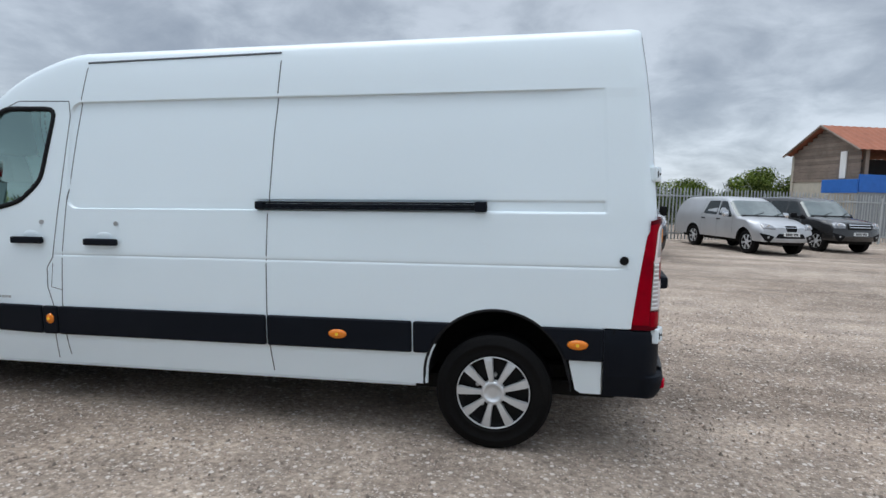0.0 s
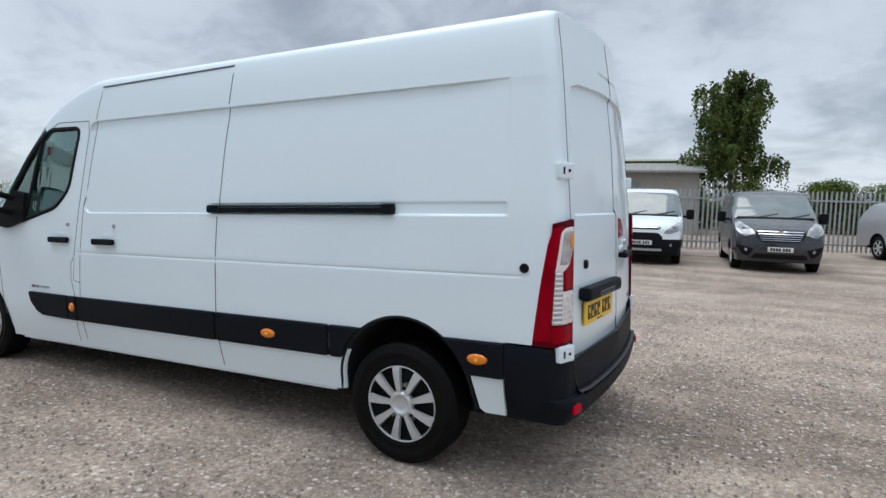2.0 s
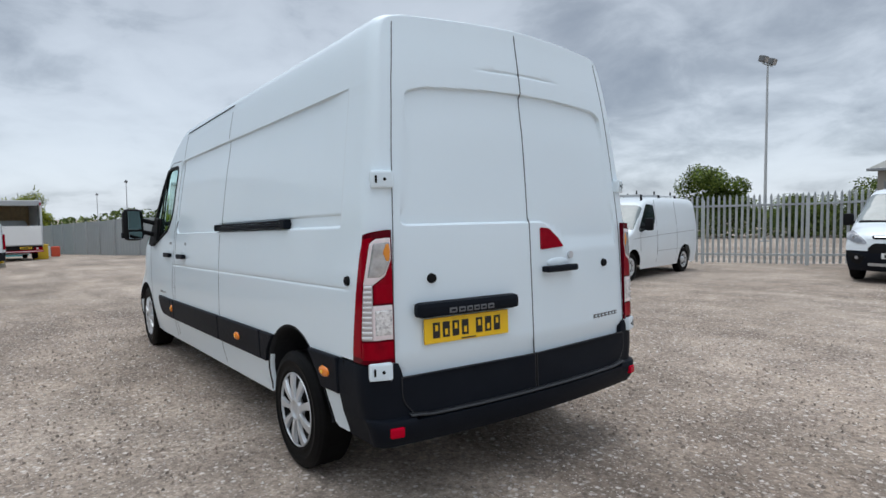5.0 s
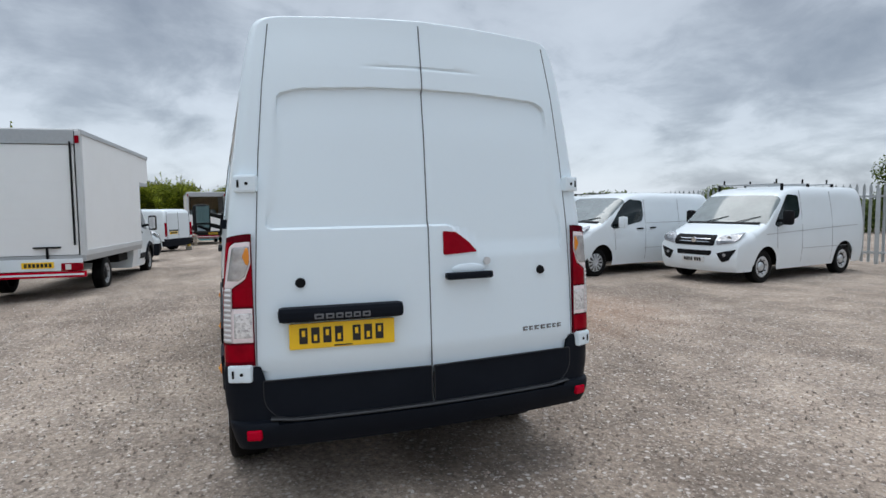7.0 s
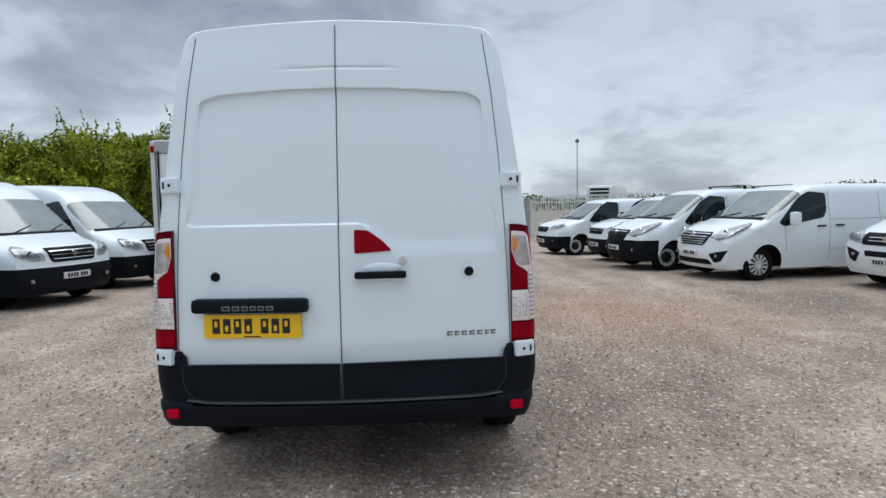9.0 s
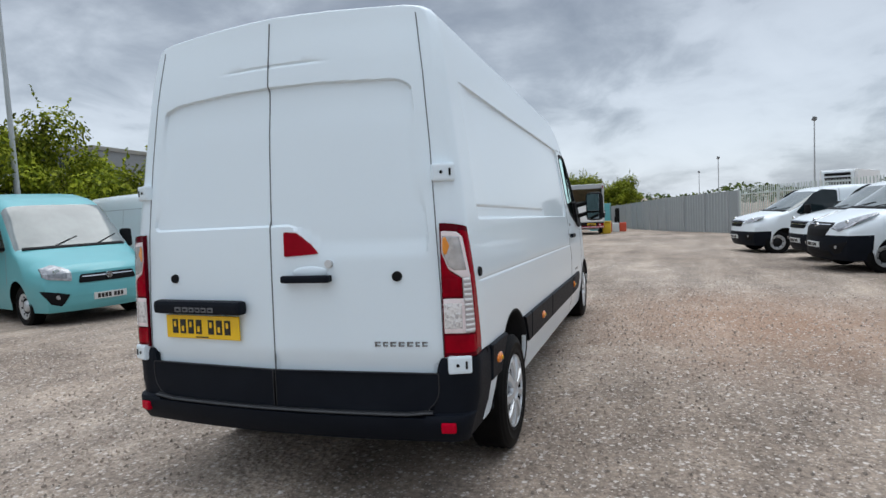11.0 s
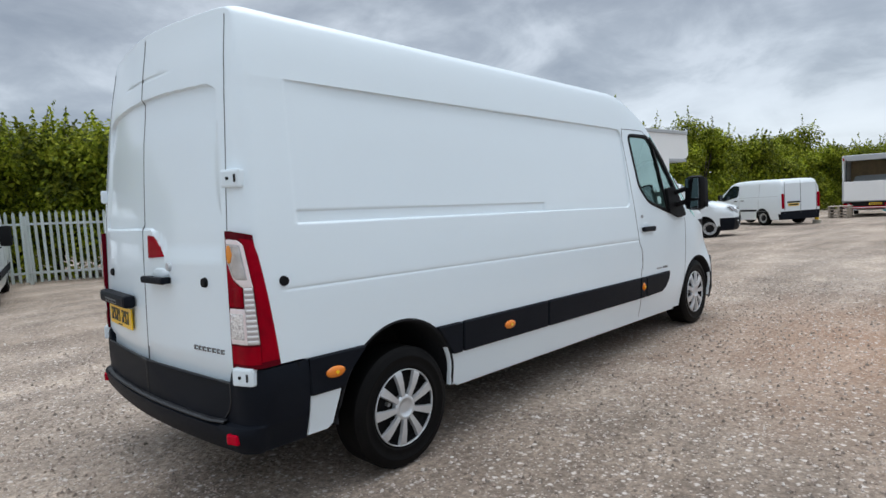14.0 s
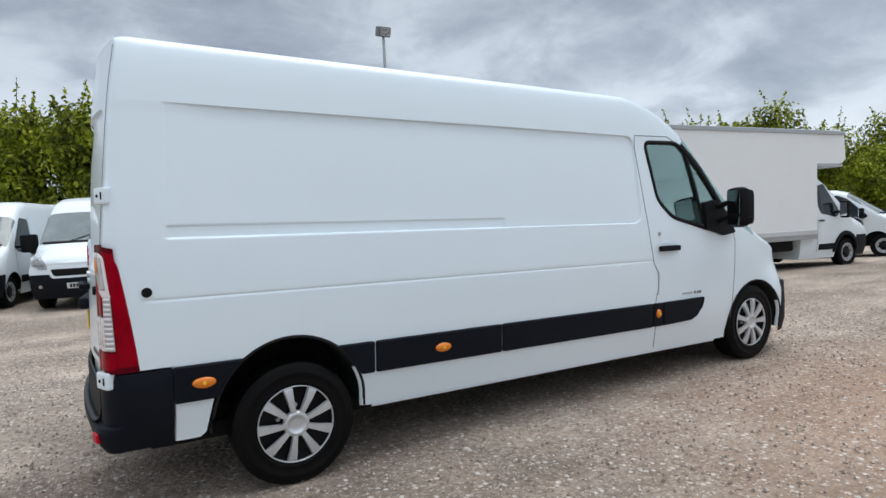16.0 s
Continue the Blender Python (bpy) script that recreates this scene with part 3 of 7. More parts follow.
def van_body():
    xs = np.unique(np.round(np.concatenate([
        np.arange(-5.17, -2.9, 0.035), np.arange(-2.91, -2.77, 0.009), np.arange(-2.8, -0.46, 0.09), np.arange(-1.54, -1.48, 0.012),
        np.linspace(-0.42, 0.46, 60), np.arange(-0.42, 0.5, 0.03), np.arange(0.46, 0.86, 0.03), np.arange(0.625, 0.68, 0.008)]), 4))
    edge = 0.945
    corner = [(edge - 0.085 + 0.085 * math.sin(a), EDGE_Y * (1 - math.cos(a))) for a in np.linspace(0, math.pi / 2, 11)]
    stations = [(x, 0.0) for x in xs if x < corner[0][0] - 0.01] + corner
    K = len(KZ)
    rings = []
    for x, inset in stations:
        lo, hi = float(low_z(x)), float(top_z(x))
        z = np.where(KZ < 0.95, lo + (KZ - 0.37) / 0.58 * (0.95 - lo), KZ)
        if hi < ROOF - 0.001:
            base = min(0.95, hi - 0.12)
            z = np.where(KZ < 0.95, lo + (KZ - 0.37) / 0.58 * (base - lo), base + (KZ - 0.95) / (ROOF - 0.95) * (hi - base))
        y = side_y(z) * KR - flank_recess(x, z) * (KR > 0.999)
        y = y - 0.13 * float(smooth(0.635, 0.66, x)) * (z < 0.757)
        if hi < 1.6:
            y = y * (1 - 0.10 * smooth(-4.3, -5.0, x) * smooth(0.7, 1.1, z))
        if x < -4.70:
            y = y * (1 - 0.40 * ((-4.70 - x) / 0.47) ** 2.2)
        tight = 1 - 0.42 * smooth(1.45, 2.0, z) - 0.2 * smooth(2.1, 2.4, z)
        if inset:
            y = np.maximum(y - inset * tight * np.minimum(1, KR * 2), 0)
            z = np.where(KZ > 2.2, z - inset * 0.14 * (KZ - 2.2) / 0.3, z)
        xx = np.full(K, x)
        # the rear leans forward towards the roof and its edges
        ye = np.maximum(side_y(z) * KR - EDGE_Y * tight * np.minimum(1, KR * 2), 0)
        xx = xx + (rear_x(z) - plan_x(ye, z) - edge) * smooth(0.45, 0.90, x)
        rings.append(np.stack([xx, y, z], 1))
    rings = np.array(rings)
    n = len(rings)
    verts, faces = [], []
    for side in (1, -1):
        off = len(verts)
        v = rings.copy()
        v[:, :, 1] *= side
        verts += [tuple(p) for p in v.reshape(-1, 3)]
        faces += grid_faces(n, K, off, flip=side < 0)
    # the rear face, row by row between the two flanks
    last = rings[-1]
    cols = np.unique(np.round(np.concatenate([np.linspace(-1, 1, 201), [-0.012, 0.012]]), 4))
    off = len(verts)
    for k in range(K):
        y0, z0, x0 = last[k][1], last[k][2], last[k][0]
        yy = cols * y0
        xx = rear_x(z0) - plan_x(yy, np.full_like(yy, z0)) - rear_recess(yy, np.full_like(yy, z0)) * (np.abs(cols) < 0.995) + (x0 - (rear_x(z0) - plan_x(y0, z0)))
        verts += [(float(a), float(b), float(z0)) for a, b in zip(xx, yy)]
    faces += grid_faces(K, len(cols), off, flip=True)
    # the nose is closed flat behind the front bumper
    first = rings[0]
    off = len(verts)
    for k in range(K):
        for s in (-1, -0.5, 0, 0.5, 1):
            verts.append((first[k][0] - 0.03 * (1 - s * s), first[k][1] * s, first[k][2]))
    faces += grid_faces(K, 5, off)
    # take out the cab windows and the windscreen
    va = np.array(verts)
    keep, shield = [], []
    two = 2 * n * K
    for f in faces:
        c = va[list(f)].mean(0)
        if max(f) < two and c[0] < -2.95:
            if inside(WIN, c[0], c[2]) and abs(c[1]) > 0.80 and edge_distance(WIN, c[0], c[2]) > 0.004:
                continue
            kk = f[0] % K
            if -4.36 < c[0] < -3.50 and kk >= len(ZS) + 2:
                shield.append(f)
                continue
        keep.append(f)
    return verts, keep, shield


verts_, keep_, shield_ = van_body()


def clean_mesh(name, verts, faces, material, weld=0.0006):
    bm = bmesh.new()
    used = sorted({i for f in faces for i in f})
    idx = {i: bm.verts.new(verts[i]) for i in used}
    for f in faces:
        q = [idx[i] for i in f]
        try:
            bm.faces.new(q)
        except ValueError:
            pass
    bmesh.ops.remove_doubles(bm, verts=bm.verts, dist=weld)
    bmesh.ops.recalc_face_normals(bm, faces=bm.faces)
    me = bpy.data.meshes.new(name)
    bm.to_mesh(me)
    bm.free()
    me.materials.append(material)
    me.polygons.foreach_set("use_smooth", [True] * len(me.polygons))
    return me


sharp(part("body", clean_mesh("body", verts_, keep_, WHITE), WHITE, VAN), 34)
ws = part("windscreen", clean_mesh("windscreen", verts_, shield_, GLASS), GLASS, VAN, "green-tinted windscreen")
ws.visible_shadow = False


def flank_normal(x, z, side):
    e = 0.02
    dz = float(side_y(z + e) - side_y(z - e)) / (2 * e)
    return Vector((0, side, -side * side * dz)) if side > 0 else Vector((0, -1, -dz))


def flank_line(name, pts, width, side, material, parent=VAN, lift=0.0012):
    pts = [p for p in pts]
    dense = []
    for a, b in zip(pts, pts[1:]):
        a, b = Vector(a), Vector(b)
        n = max(1, int((b - a).length / 0.03))
        dense += [a.lerp(b, j / n) for j in range(n)]
    dense.append(Vector(pts[-1]))
    P = [flank(p.x, p.y, side) for p in dense]
    N = [flank_normal(p.x, p.y, side) for p in dense]
    v, f = ribbon(P, N, width, lift)
    part(name, mesh_object(name, v, f, material), material, parent)


def rear_line(name, pts, width, material, lift=0.002):
    dense = []
    for a, b in zip(pts, pts[1:]):
        a, b = Vector(a), Vector(b)
        n = max(1, int((b - a).length / 0.03))
        dense += [a.lerp(b, j / n) for j in range(n)]
    dense.append(Vector(pts[-1]))
    P = [rear_pt(p.x, p.y) for p in dense]
    v, f = ribbon(P, [Vector((1, 0, 0))] * len(P), width, lift)
    part(name, mesh_object(name, v, f, material), material, VAN)


def flank_pt(side):
    return lambda x, z, d: Vector((x, side * (float(side_y(z) * body_ratio(x, z) - flank_recess(x, z)) + d), z))


# shut lines
for s in (-1, 1):
    flank_line("cab_door_gap", [(-3.0, 0.40), (-2.985, 0.76), (-3.03, 0.90), (-3.03, 1.03), (-2.985, 1.10), (-2.93, 1.55), (-2.885, 2.05), (-2.90, 2.155), (-3.30, 2.165), (-3.44, 2.10)], 0.006, s, GAP)
    flank_line("cab_door_gap", [(-3.99, 0.55), (-4.05, 0.95), (-4.08, 1.25), (-4.06, 1.33)], 0.006, s, GAP)
    flank_line("filler_flap_gap", [(-2.985, 1.06), (-3.0, 0.90), (-2.915, 0.88)] if s < 0 else [(-2.99, 0.84), (-3.03, 0.84), (-3.045, 1.02), (-3.0, 1.06)], 0.004, s, GAP)
flank_line("sliding_door_gap", [(-1.405, 0.40), (-1.43, 0.79), (-1.432, 1.12), (-1.425, 1.44), (-1.405, 1.9), (-1.385, 2.17), (-1.375, 2.38)], 0.007, -1, GAP)
flank_line("sliding_door_gap", [(-2.90, 0.43), (-2.92, 0.79), (-2.91, 1.12), (-2.87, 1.6), (-2.815, 2.1), (-2.775, 2.38)], 0.006, -1, GAP)
for s, z0 in ((-1, 0.67), (1, 0.67)):
    rear_line("rear_door_gap", [(s * 0.895, z0), (s * 0.888, 1.1), (s * 0.872, 1.45), (s * 0.850, 1.8), (s * 0.818, 2.15), (s * 0.778, 2.455)], 0.0045, GAP)
rear_line("rear_door_gap", [(-0.012, 0.49), (-0.012, 2.49)], 0.006, GAP)


def sliding_door_top():
    pts = [(-2.775, 2.415), (-1.375, 2.432)]
    P, N = [], []
    for i in range(30):
        s = i / 29
        x, z = pts[0][0] + (pts[1][0] - pts[0][0]) * s, pts[0][1] + (pts[1][1] - pts[0][1]) * s
        k = float(np.interp(z, KZ, KR))
        P.append((x, -float(side_y(z)) * k - 0.001, z))
        N.append((0, -0.75, 0.66))
    v, f = ribbon(P, N, 0.012, 0.003)
    part("sliding_door_gap", mesh_object("sliding_door_gap", v, f, GAP), GAP, VAN)


sliding_door_top()


# side strips, each a bevelled slab on the flank
def strip(x0, x1, side, cut=0.0, end=0.0):
    z0, z1 = 0.578, 0.770
    poly = [(x0, z0), (x1, z0), (x1, z1), (x0, z1)]
    if end:
        poly = [(x0 + 0.17, z0 + 0.01), (x1, z0), (x1, z1), (x0, z1 + 0.005), (x0 + 0.02, z1 - 0.06), (x0 + 0.09, z0 + 0.045)]
    xc, zc, r = ARCHES[0]
    arc = [(math.sqrt((r + 0.004) ** 2 - (z - zc) ** 2), z) for z in np.linspace(z0, z1, 7)]
    if cut < 0:
        poly = [(x0, z1), (x0, z0)] + [(xc - dx, z) for dx, z in arc]
    elif cut > 0:
        poly = [(x1, z0), (x1, z1)] + [(xc + dx, z) for dx, z in arc[::-1]]
    f = flank_pt(side)
    bm = bmesh.new()
    rings = []
    poly = densify(round_poly(poly, 0.012, 2), 0.25)
    cx, cz = sum(p[0] for p in poly) / len(poly), sum(p[1] for p in poly) / len(poly)
    for depth, shrink in ((-0.01, 0), (0.016, 0), (0.022, 0.008)):
        ring = []
        for x, z in poly:
            dx, dz = x - cx, z - cz
            ring.append(bm.verts.new(f(x - math.copysign(min(shrink, abs(dx)), dx), z - math.copysign(min(shrink, abs(dz)), dz), depth)))
        rings.append(ring)
    n = len(poly)
    for a, b in zip(rings, rings[1:]):
        for i in range(n):
            bm.faces.new((a[i], a[(i + 1) % n], b[(i + 1) % n], b[i]))
    bmesh.ops.triangulate(bm, faces=[bm.faces.new(rings[-1])])
    bmesh.ops.recalc_face_normals(bm, faces=bm.faces)
    return bm


for s in (-1, 1):
    part("side_strip", strip(-3.60, -3.075, s, end=1), BLACKP, VAN)
    part("side_strip", strip(-3.066, -2.955, s), BLACKP, VAN)
    part("side_strip", strip(-2.945, -1.437, s), BLACKP, VAN)
    part("side_strip", strip(-1.425, -0.488, s), BLACKP, VAN)
    part("side_strip", strip(-0.476, -0.285, s, cut=-1), BLACKP, VAN)
    part("side_strip", strip(0.30, 0.643, s, cut=1), BLACKP, VAN)
    for x in (-3.005, -0.955, 0.497):
        bm = bmesh.new()
        f = flank_pt(s)
        c = f(x, 0.673 if x > -3 else 0.685, 0.020)
        rx, rz = (0.060, 0.030) if x > -3 else (0.030, 0.036)
        bmesh.ops.create_uvsphere(bm, u_segments=20, v_segments=10, radius=1, matrix=Matrix.Translation(c) @ Matrix.Diagonal((rx, 0.016, rz, 1)))
        mk = part("side_marker", bm, AMBER, VAN, "oval amber side marker lamp", True)
        part("side_marker_lens", cyl_bm(c + Vector((0, s * 0.004, 0)), c + Vector((0, s * 0.0185, 0)), 0.010, n=10), PLATE_Y, mk)
    # arch lip and liner
    for xc, zc, r in ARCHES:
        prof = []
        for i in range(25):
            a = math.pi * i / 24
            prof.append((xc + r * math.cos(a), zc + r * math.sin(a)))
        zmin = 0.375
        prof = [(xc + r, zmin)] + prof + [(xc - r, zmin)]
        verts, faces = [], []
        for x, z in prof:
            yy = float(side_y(max(z, 0.4)))
            ux, uz = (x - xc) / r, max(z - zc, 0) / r
            for dy, dr in ((0.001, 0.006), (0.004, 0.001), (0.000, -0.010), (-0.03, -0.014), (-0.30, -0.012), (-0.66, -0.012)):
                verts.append((xc + (r + dr) * ux if z > zc else x + math.copysign(dr, ux), s * (yy + dy), zc + (r + dr) * uz if z > zc else z))
        faces = grid_faces(len(prof), 6, flip=s < 0)
        part("wheel_arch_liner", mesh_object("wheel_arch_liner", verts, faces, LINER), LINER, VAN)
        lip = []
        for x, z in prof[21:]:
            yy = float(side_y(max(z, 0.4)))
            k = 1.0 if z > zc else 0.0
            for dy, dr in ((-0.003, -0.006), (-0.004, -0.018), (-0.030, -0.022)):
                lip.append((x - dr * ((x - xc) / r * -1 if k else 1), s * (yy + dy), z + dr * (z - zc) / r * k))
        part("arch_flange", mesh_object("arch_flange", lip, grid_faces(len(prof) - 21, 3, flip=s < 0), WHITE), WHITE, VAN)
    # cap for the side marker hole near the rear
    f = flank_pt(s)
    part("cap", cyl_bm(f(0.745, 1.163, -0.01), f(0.745, 1.163, 0.012), 0.028, 0.022, 18), SEAL, VAN, smooth=False)
    part("cap", cyl_bm(rear_pt(s * 0.675, 1.163, -0.01), rear_pt(s * 0.675, 1.163, 0.014), 0.028, 0.022, 18), SEAL, VAN)


# sliding door rail on the near flank
bm = bmesh.new()
f = flank_pt(-1)
add_box(bm, (-0.765, -1.0, 1.463), (1.45, 0.05, 0.020), 0.006)
add_box(bm, (-0.765, -1.006, 1.482), (1.45, 0.042, 0.012), 0.004)
add_box(bm, (-0.765, -1.006, 1.446), (1.45, 0.042, 0.012), 0.004)
add_box(bm, (-1.475, -1.006, 1.463), (0.06, 0.05, 0.052), 0.014)
add_box(bm, (-0.075, -1.008, 1.463), (0.07, 0.048, 0.060), 0.008)
part("door_rail", bm, BLACKP, VAN, "black sliding-door rail")


def door_handle(side, x, z, parent=VAN):
    f = flank_pt(side)
    bm = bmesh.new()
    c = f(x, z, 0.024)
    add_box(bm, c, (0.25, 0.026, 0.046), 0.012)
    add_box(bm, f(x - 0.08, z, 0.0), (0.035, 0.05, 0.034), 0.008)
    add_box(bm, f(x + 0.09, z, 0.0), (0.035, 0.05, 0.034), 0.008)
    h = part("door_handle", bm, BLACKP, parent, "black pull handle")
    bm = bmesh.new()
    bmesh.ops.create_uvsphere(bm, u_segments=18, v_segments=9, radius=1, matrix=Matrix.Translation(f(x + 0.01, z + 0.035, -0.004)) @ Matrix.Diagonal((0.070, 0.007, 0.032, 1)))
    part("handle_cup", bm, WHITE, parent, smooth=True)
    part("lock", cyl_bm(f(x + 0.10 * (1 if x > -3 else 0.9), z + 0.122, -0.004), f(x + 0.10, z + 0.122, 0.008), 0.015, n=16), ALU, parent)
    return h


door_handle(-1, -3.165, 1.217)
door_handle(-1, -2.60, 1.212)
door_handle(1, -3.165, 1.217)
for s in (-1, 1):
    f = flank_pt(s)
    for x0, w, h in ((-3.575, 0.030, 0.022), (-3.540, 0.026, 0.022), (-3.505, 0.034, 0.022), (-3.450, 0.022, 0.016), (-3.424, 0.020, 0.016), (-3.400, 0.024, 0.016), (-3.372, 0.020, 0.016), (-3.348, 0.022, 0.016)):
        part("badge_mark", box_bm(f(x0 + w / 2, 0.822, 0.001), (w * 0.8, 0.006, h), 0.001), BADGE if h > 0.02 else ALU, VAN)


# rear lamps: red body wrapped round the corner, clear fields set in it
def lamp_point(q, z, s, d=0.0):
    """Round the lamp at a height: q runs from its front edge (0) to the corner (1 to 2) and the inner edge (3)."""
    t = (z - 0.772) / (1.412 - 0.772)
    xf = 0.783 + 0.075 * t + 0.030 * t * t
    z = z - 0.06 * max(0.0, 1 - q / 2.2) ** 1.6 * float(smooth(1.28, 1.412, z))
    yw = float(side_y(z)) - 0.004
    xe, ye = 0.943, 0.900
    xc = 0.885
    xf = min(xf, xc - 0.002)
    if q < 1:
        return Vector((xf + (xc - xf) * q, s * (yw + 0.008 * min(1, q * 6) + d), z))
    if q < 2:
        a = (q - 1) * math.pi / 2
        rx, ry = xe + 0.010 - xc, (yw + 0.008 - 0.935)
        return Vector((xc + (rx + d) * math.sin(a), s * (0.935 + (ry + d) * math.cos(a)), z))
    return Vector((xe + 0.010 + d + 0.012 * (q - 2), s * (0.935 + (ye - 0.935) * (q - 2)), z))


def rear_lamp(s):
    qs = list(np.linspace(0, 1, 7)) + list(np.linspace(1, 2, 11))[1:] + list(np.linspace(2, 3, 5))[1:]
    zs = np.concatenate([np.linspace(0.772, 1.36, 22), np.linspace(1.365, 1.412, 7)])
    verts = []
    n = len(qs) + 2
    for z in zs:
        a, b = lamp_point(0, z, s), lamp_point(3, z, s)
        verts += [a - Vector((0.0, s * 0.03, 0))] + [lamp_point(q, z, s) for q in qs] + [b - Vector((0.04, 0, 0))]
    faces = grid_faces(len(zs), n, flip=s > 0)
    faces += [tuple(range(n))[::s], tuple((len(zs) - 1) * n + i for i in range(n))[::-s]]
    root = part("rear_lamp", mesh_object("rear_lamp", verts, faces, REDDEEP), REDDEEP, VAN, "tall red tail lamp with clear fields")
    sharp(root, 40)

    def field(name, span, z0, z1, material, m=14, d=0.003, k=12):
        """A raised field of the lens between two heights; span gives its two edges at a height."""
        v = []
        zz = np.linspace(z0, z1, m)
        for i, z in enumerate(zz):
            a0, a1 = span(z)
            row = [lamp_point(q, z, s, d) for q in np.linspace(a0, a1, k)]
            edge = 1 - 2 * (i == 0 or i == m - 1)
            v += [lamp_point(a0, z, s, 0.0)] + [p if edge > 0 else lamp_point(q, z, s, d * 0.3) for p, q in zip(row, np.linspace(a0, a1, k))] + [lamp_point(a1, z, s, 0.0)]
        return part(name, mesh_object(name, v, grid_faces(m, k + 2, flip=s > 0), material), material, root)

    def left(z):
        """The outer edge of the clear column."""
        return 1.47 - 0.22 * (1.372 - z) / 0.2 + 0.22 * max(0.0, (z - 1.345) / 0.03) ** 2 if z > 1.16 else 1.21 - 0.12 * (1.16 - z) / 0.27

    def slant(z):
        return 2.80 if z > 1.270 else 1.56 + 1.24 * max(0.0, (z - 1.150) / 0.120)
    # red fields: the flank, the foot, and the block beside the ribs
    field("red_field", lambda z: (0.10 + 0.10 * max(0.0, (z - 1.34) / 0.04) ** 2, left(min(max(z, 0.89), 1.37)) - 0.04), 0.800, 1.385, RED, 24, 0.002)
    field("red_field", lambda z: (left(0.89) - 0.02, 2.82), 0.792, 0.876, RED, 6, 0.002)
    field("red_field", lambda z: (1.60, 2.88), 1.062, 1.150, RED, 8, 0.002)
    field("red_field", lambda z: (min(2.82, slant(z) + 0.08), 2.88), 1.150, 1.268, RED, 12, 0.002)
    # clear fields, each with a pale surround
    field("lens_surround", lambda z: (left(z) - 0.02, slant(z)), 1.150, 1.374, LENSRIM, 26, 0.003)
    field("lamp_bowl", lambda z: (left(z) + 0.12, max(left(z) + 0.16, slant(z) - 0.14)), 1.182, 1.356, BOWL, 22, 0.0045)
    field("amber_bulb", lambda z: (2.36 - 0.42 * math.sin((z - 1.257) / 0.094 * math.pi) ** 0.6, 2.38 + 0.27 * math.sin((z - 1.257) / 0.094 * math.pi) ** 0.6), 1.259, 1.349, mat_amber_soft, 11, 0.008)
    field("ribbed_column", lambda z: (left(z), 1.56), 0.886, 1.158, COLUMN, 14, 0.003)
    field("lens_surround", lambda z: (1.54, 2.82), 0.886, 1.052, LENSRIM, 12, 0.0032)
    field("crystal_field", lambda z: (1.64, 2.74), 0.902, 1.036, CRYSTAL, 12, 0.0048)
    for i in range(11):
        z = 0.892 + i * 0.0242
        field("lens_rib", lambda q: (left(q) + 0.03, 1.53), z, z + 0.0155, ribs, 4, 0.0055)
    return root


def crystal_material():
    m = mat("cut_crystal_lens", (0.78, 0.77, 0.76), 0.12, metal=0.3, coat=0.6)
    t = m.node_tree
    b = t.nodes["Principled BSDF"]
    tc = t.nodes.new("ShaderNodeTexCoord")
    v = nd(t, "ShaderNodeTexVoronoi", Scale=85.0)
    t.links.new(tc.outputs["Object"], v.inputs["Vector"])
    sep = t.nodes.new("ShaderNodeSeparateColor")
    t.links.new(v.outputs["Color"], sep.inputs[0])
    r = t.nodes.new("ShaderNodeValToRGB")
    e = r.color_ramp.elements
    e[0].position, e[0].color = 0.0, (0.50, 0.48, 0.48, 1)
    e[1].position, e[1].color = 0.6, (0.88, 0.86, 0.85, 1)
    t.links.new(sep.outputs[0], r.inputs[0])
    t.links.new(r.outputs[0], b.inputs["Base Color"])
    bp = nd(t, "ShaderNodeBump", Strength=0.7, Distance=0.004)
    t.links.new(v.outputs["Distance"], bp.inputs["Height"])
    t.links.new(bp.outputs[0], b.inputs["Normal"])
    return m


CRYSTAL = crystal_material()
COLUMN = mat("shaded_lens_groove", (0.42, 0.38, 0.38), 0.3, coat=0.4)
BADGE2 = mat("grey_raised_badge", (0.16, 0.165, 0.175), 0.4, metal=0.4)
mat_amber_soft = mat("amber_bulb_glass", (0.78, 0.27, 0.02), 0.2, coat=0.5)
ribs = mat("white_lens_rib", (0.80, 0.79, 0.79), 0.2, coat=0.8)
for s in (-1, 1):
    rear_lamp(s)
    # hinges on the edge of the rear doors
    for z, w in ((1.655, 0.0), (0.735, 0.0)):
        yc = float(side_y(z)) - 0.068
        bm = bmesh.new()
        hm = rear_m(s * yc, z) @ pose(0, 0, 0, 0, 0, s * 14)
        add_box(bm, (0.004, 0, 0), (0.045, 0.115, 0.085), 0.012, hm)
        h = part("hinge", bm, WHITE, VAN, "white-painted door hinge")
        part("hinge_pin", cyl_bm(hm @ Vector((0.01, -s * 0.012, 0)), hm @ Vector((0.031, -s * 0.012, 0)), 0.008, n=10), SEAL, h)
        part("hinge_slot", box_bm((0.027, s * 0.03, 0), (0.006, 0.010, 0.036), 0, hm), SEAL, h)

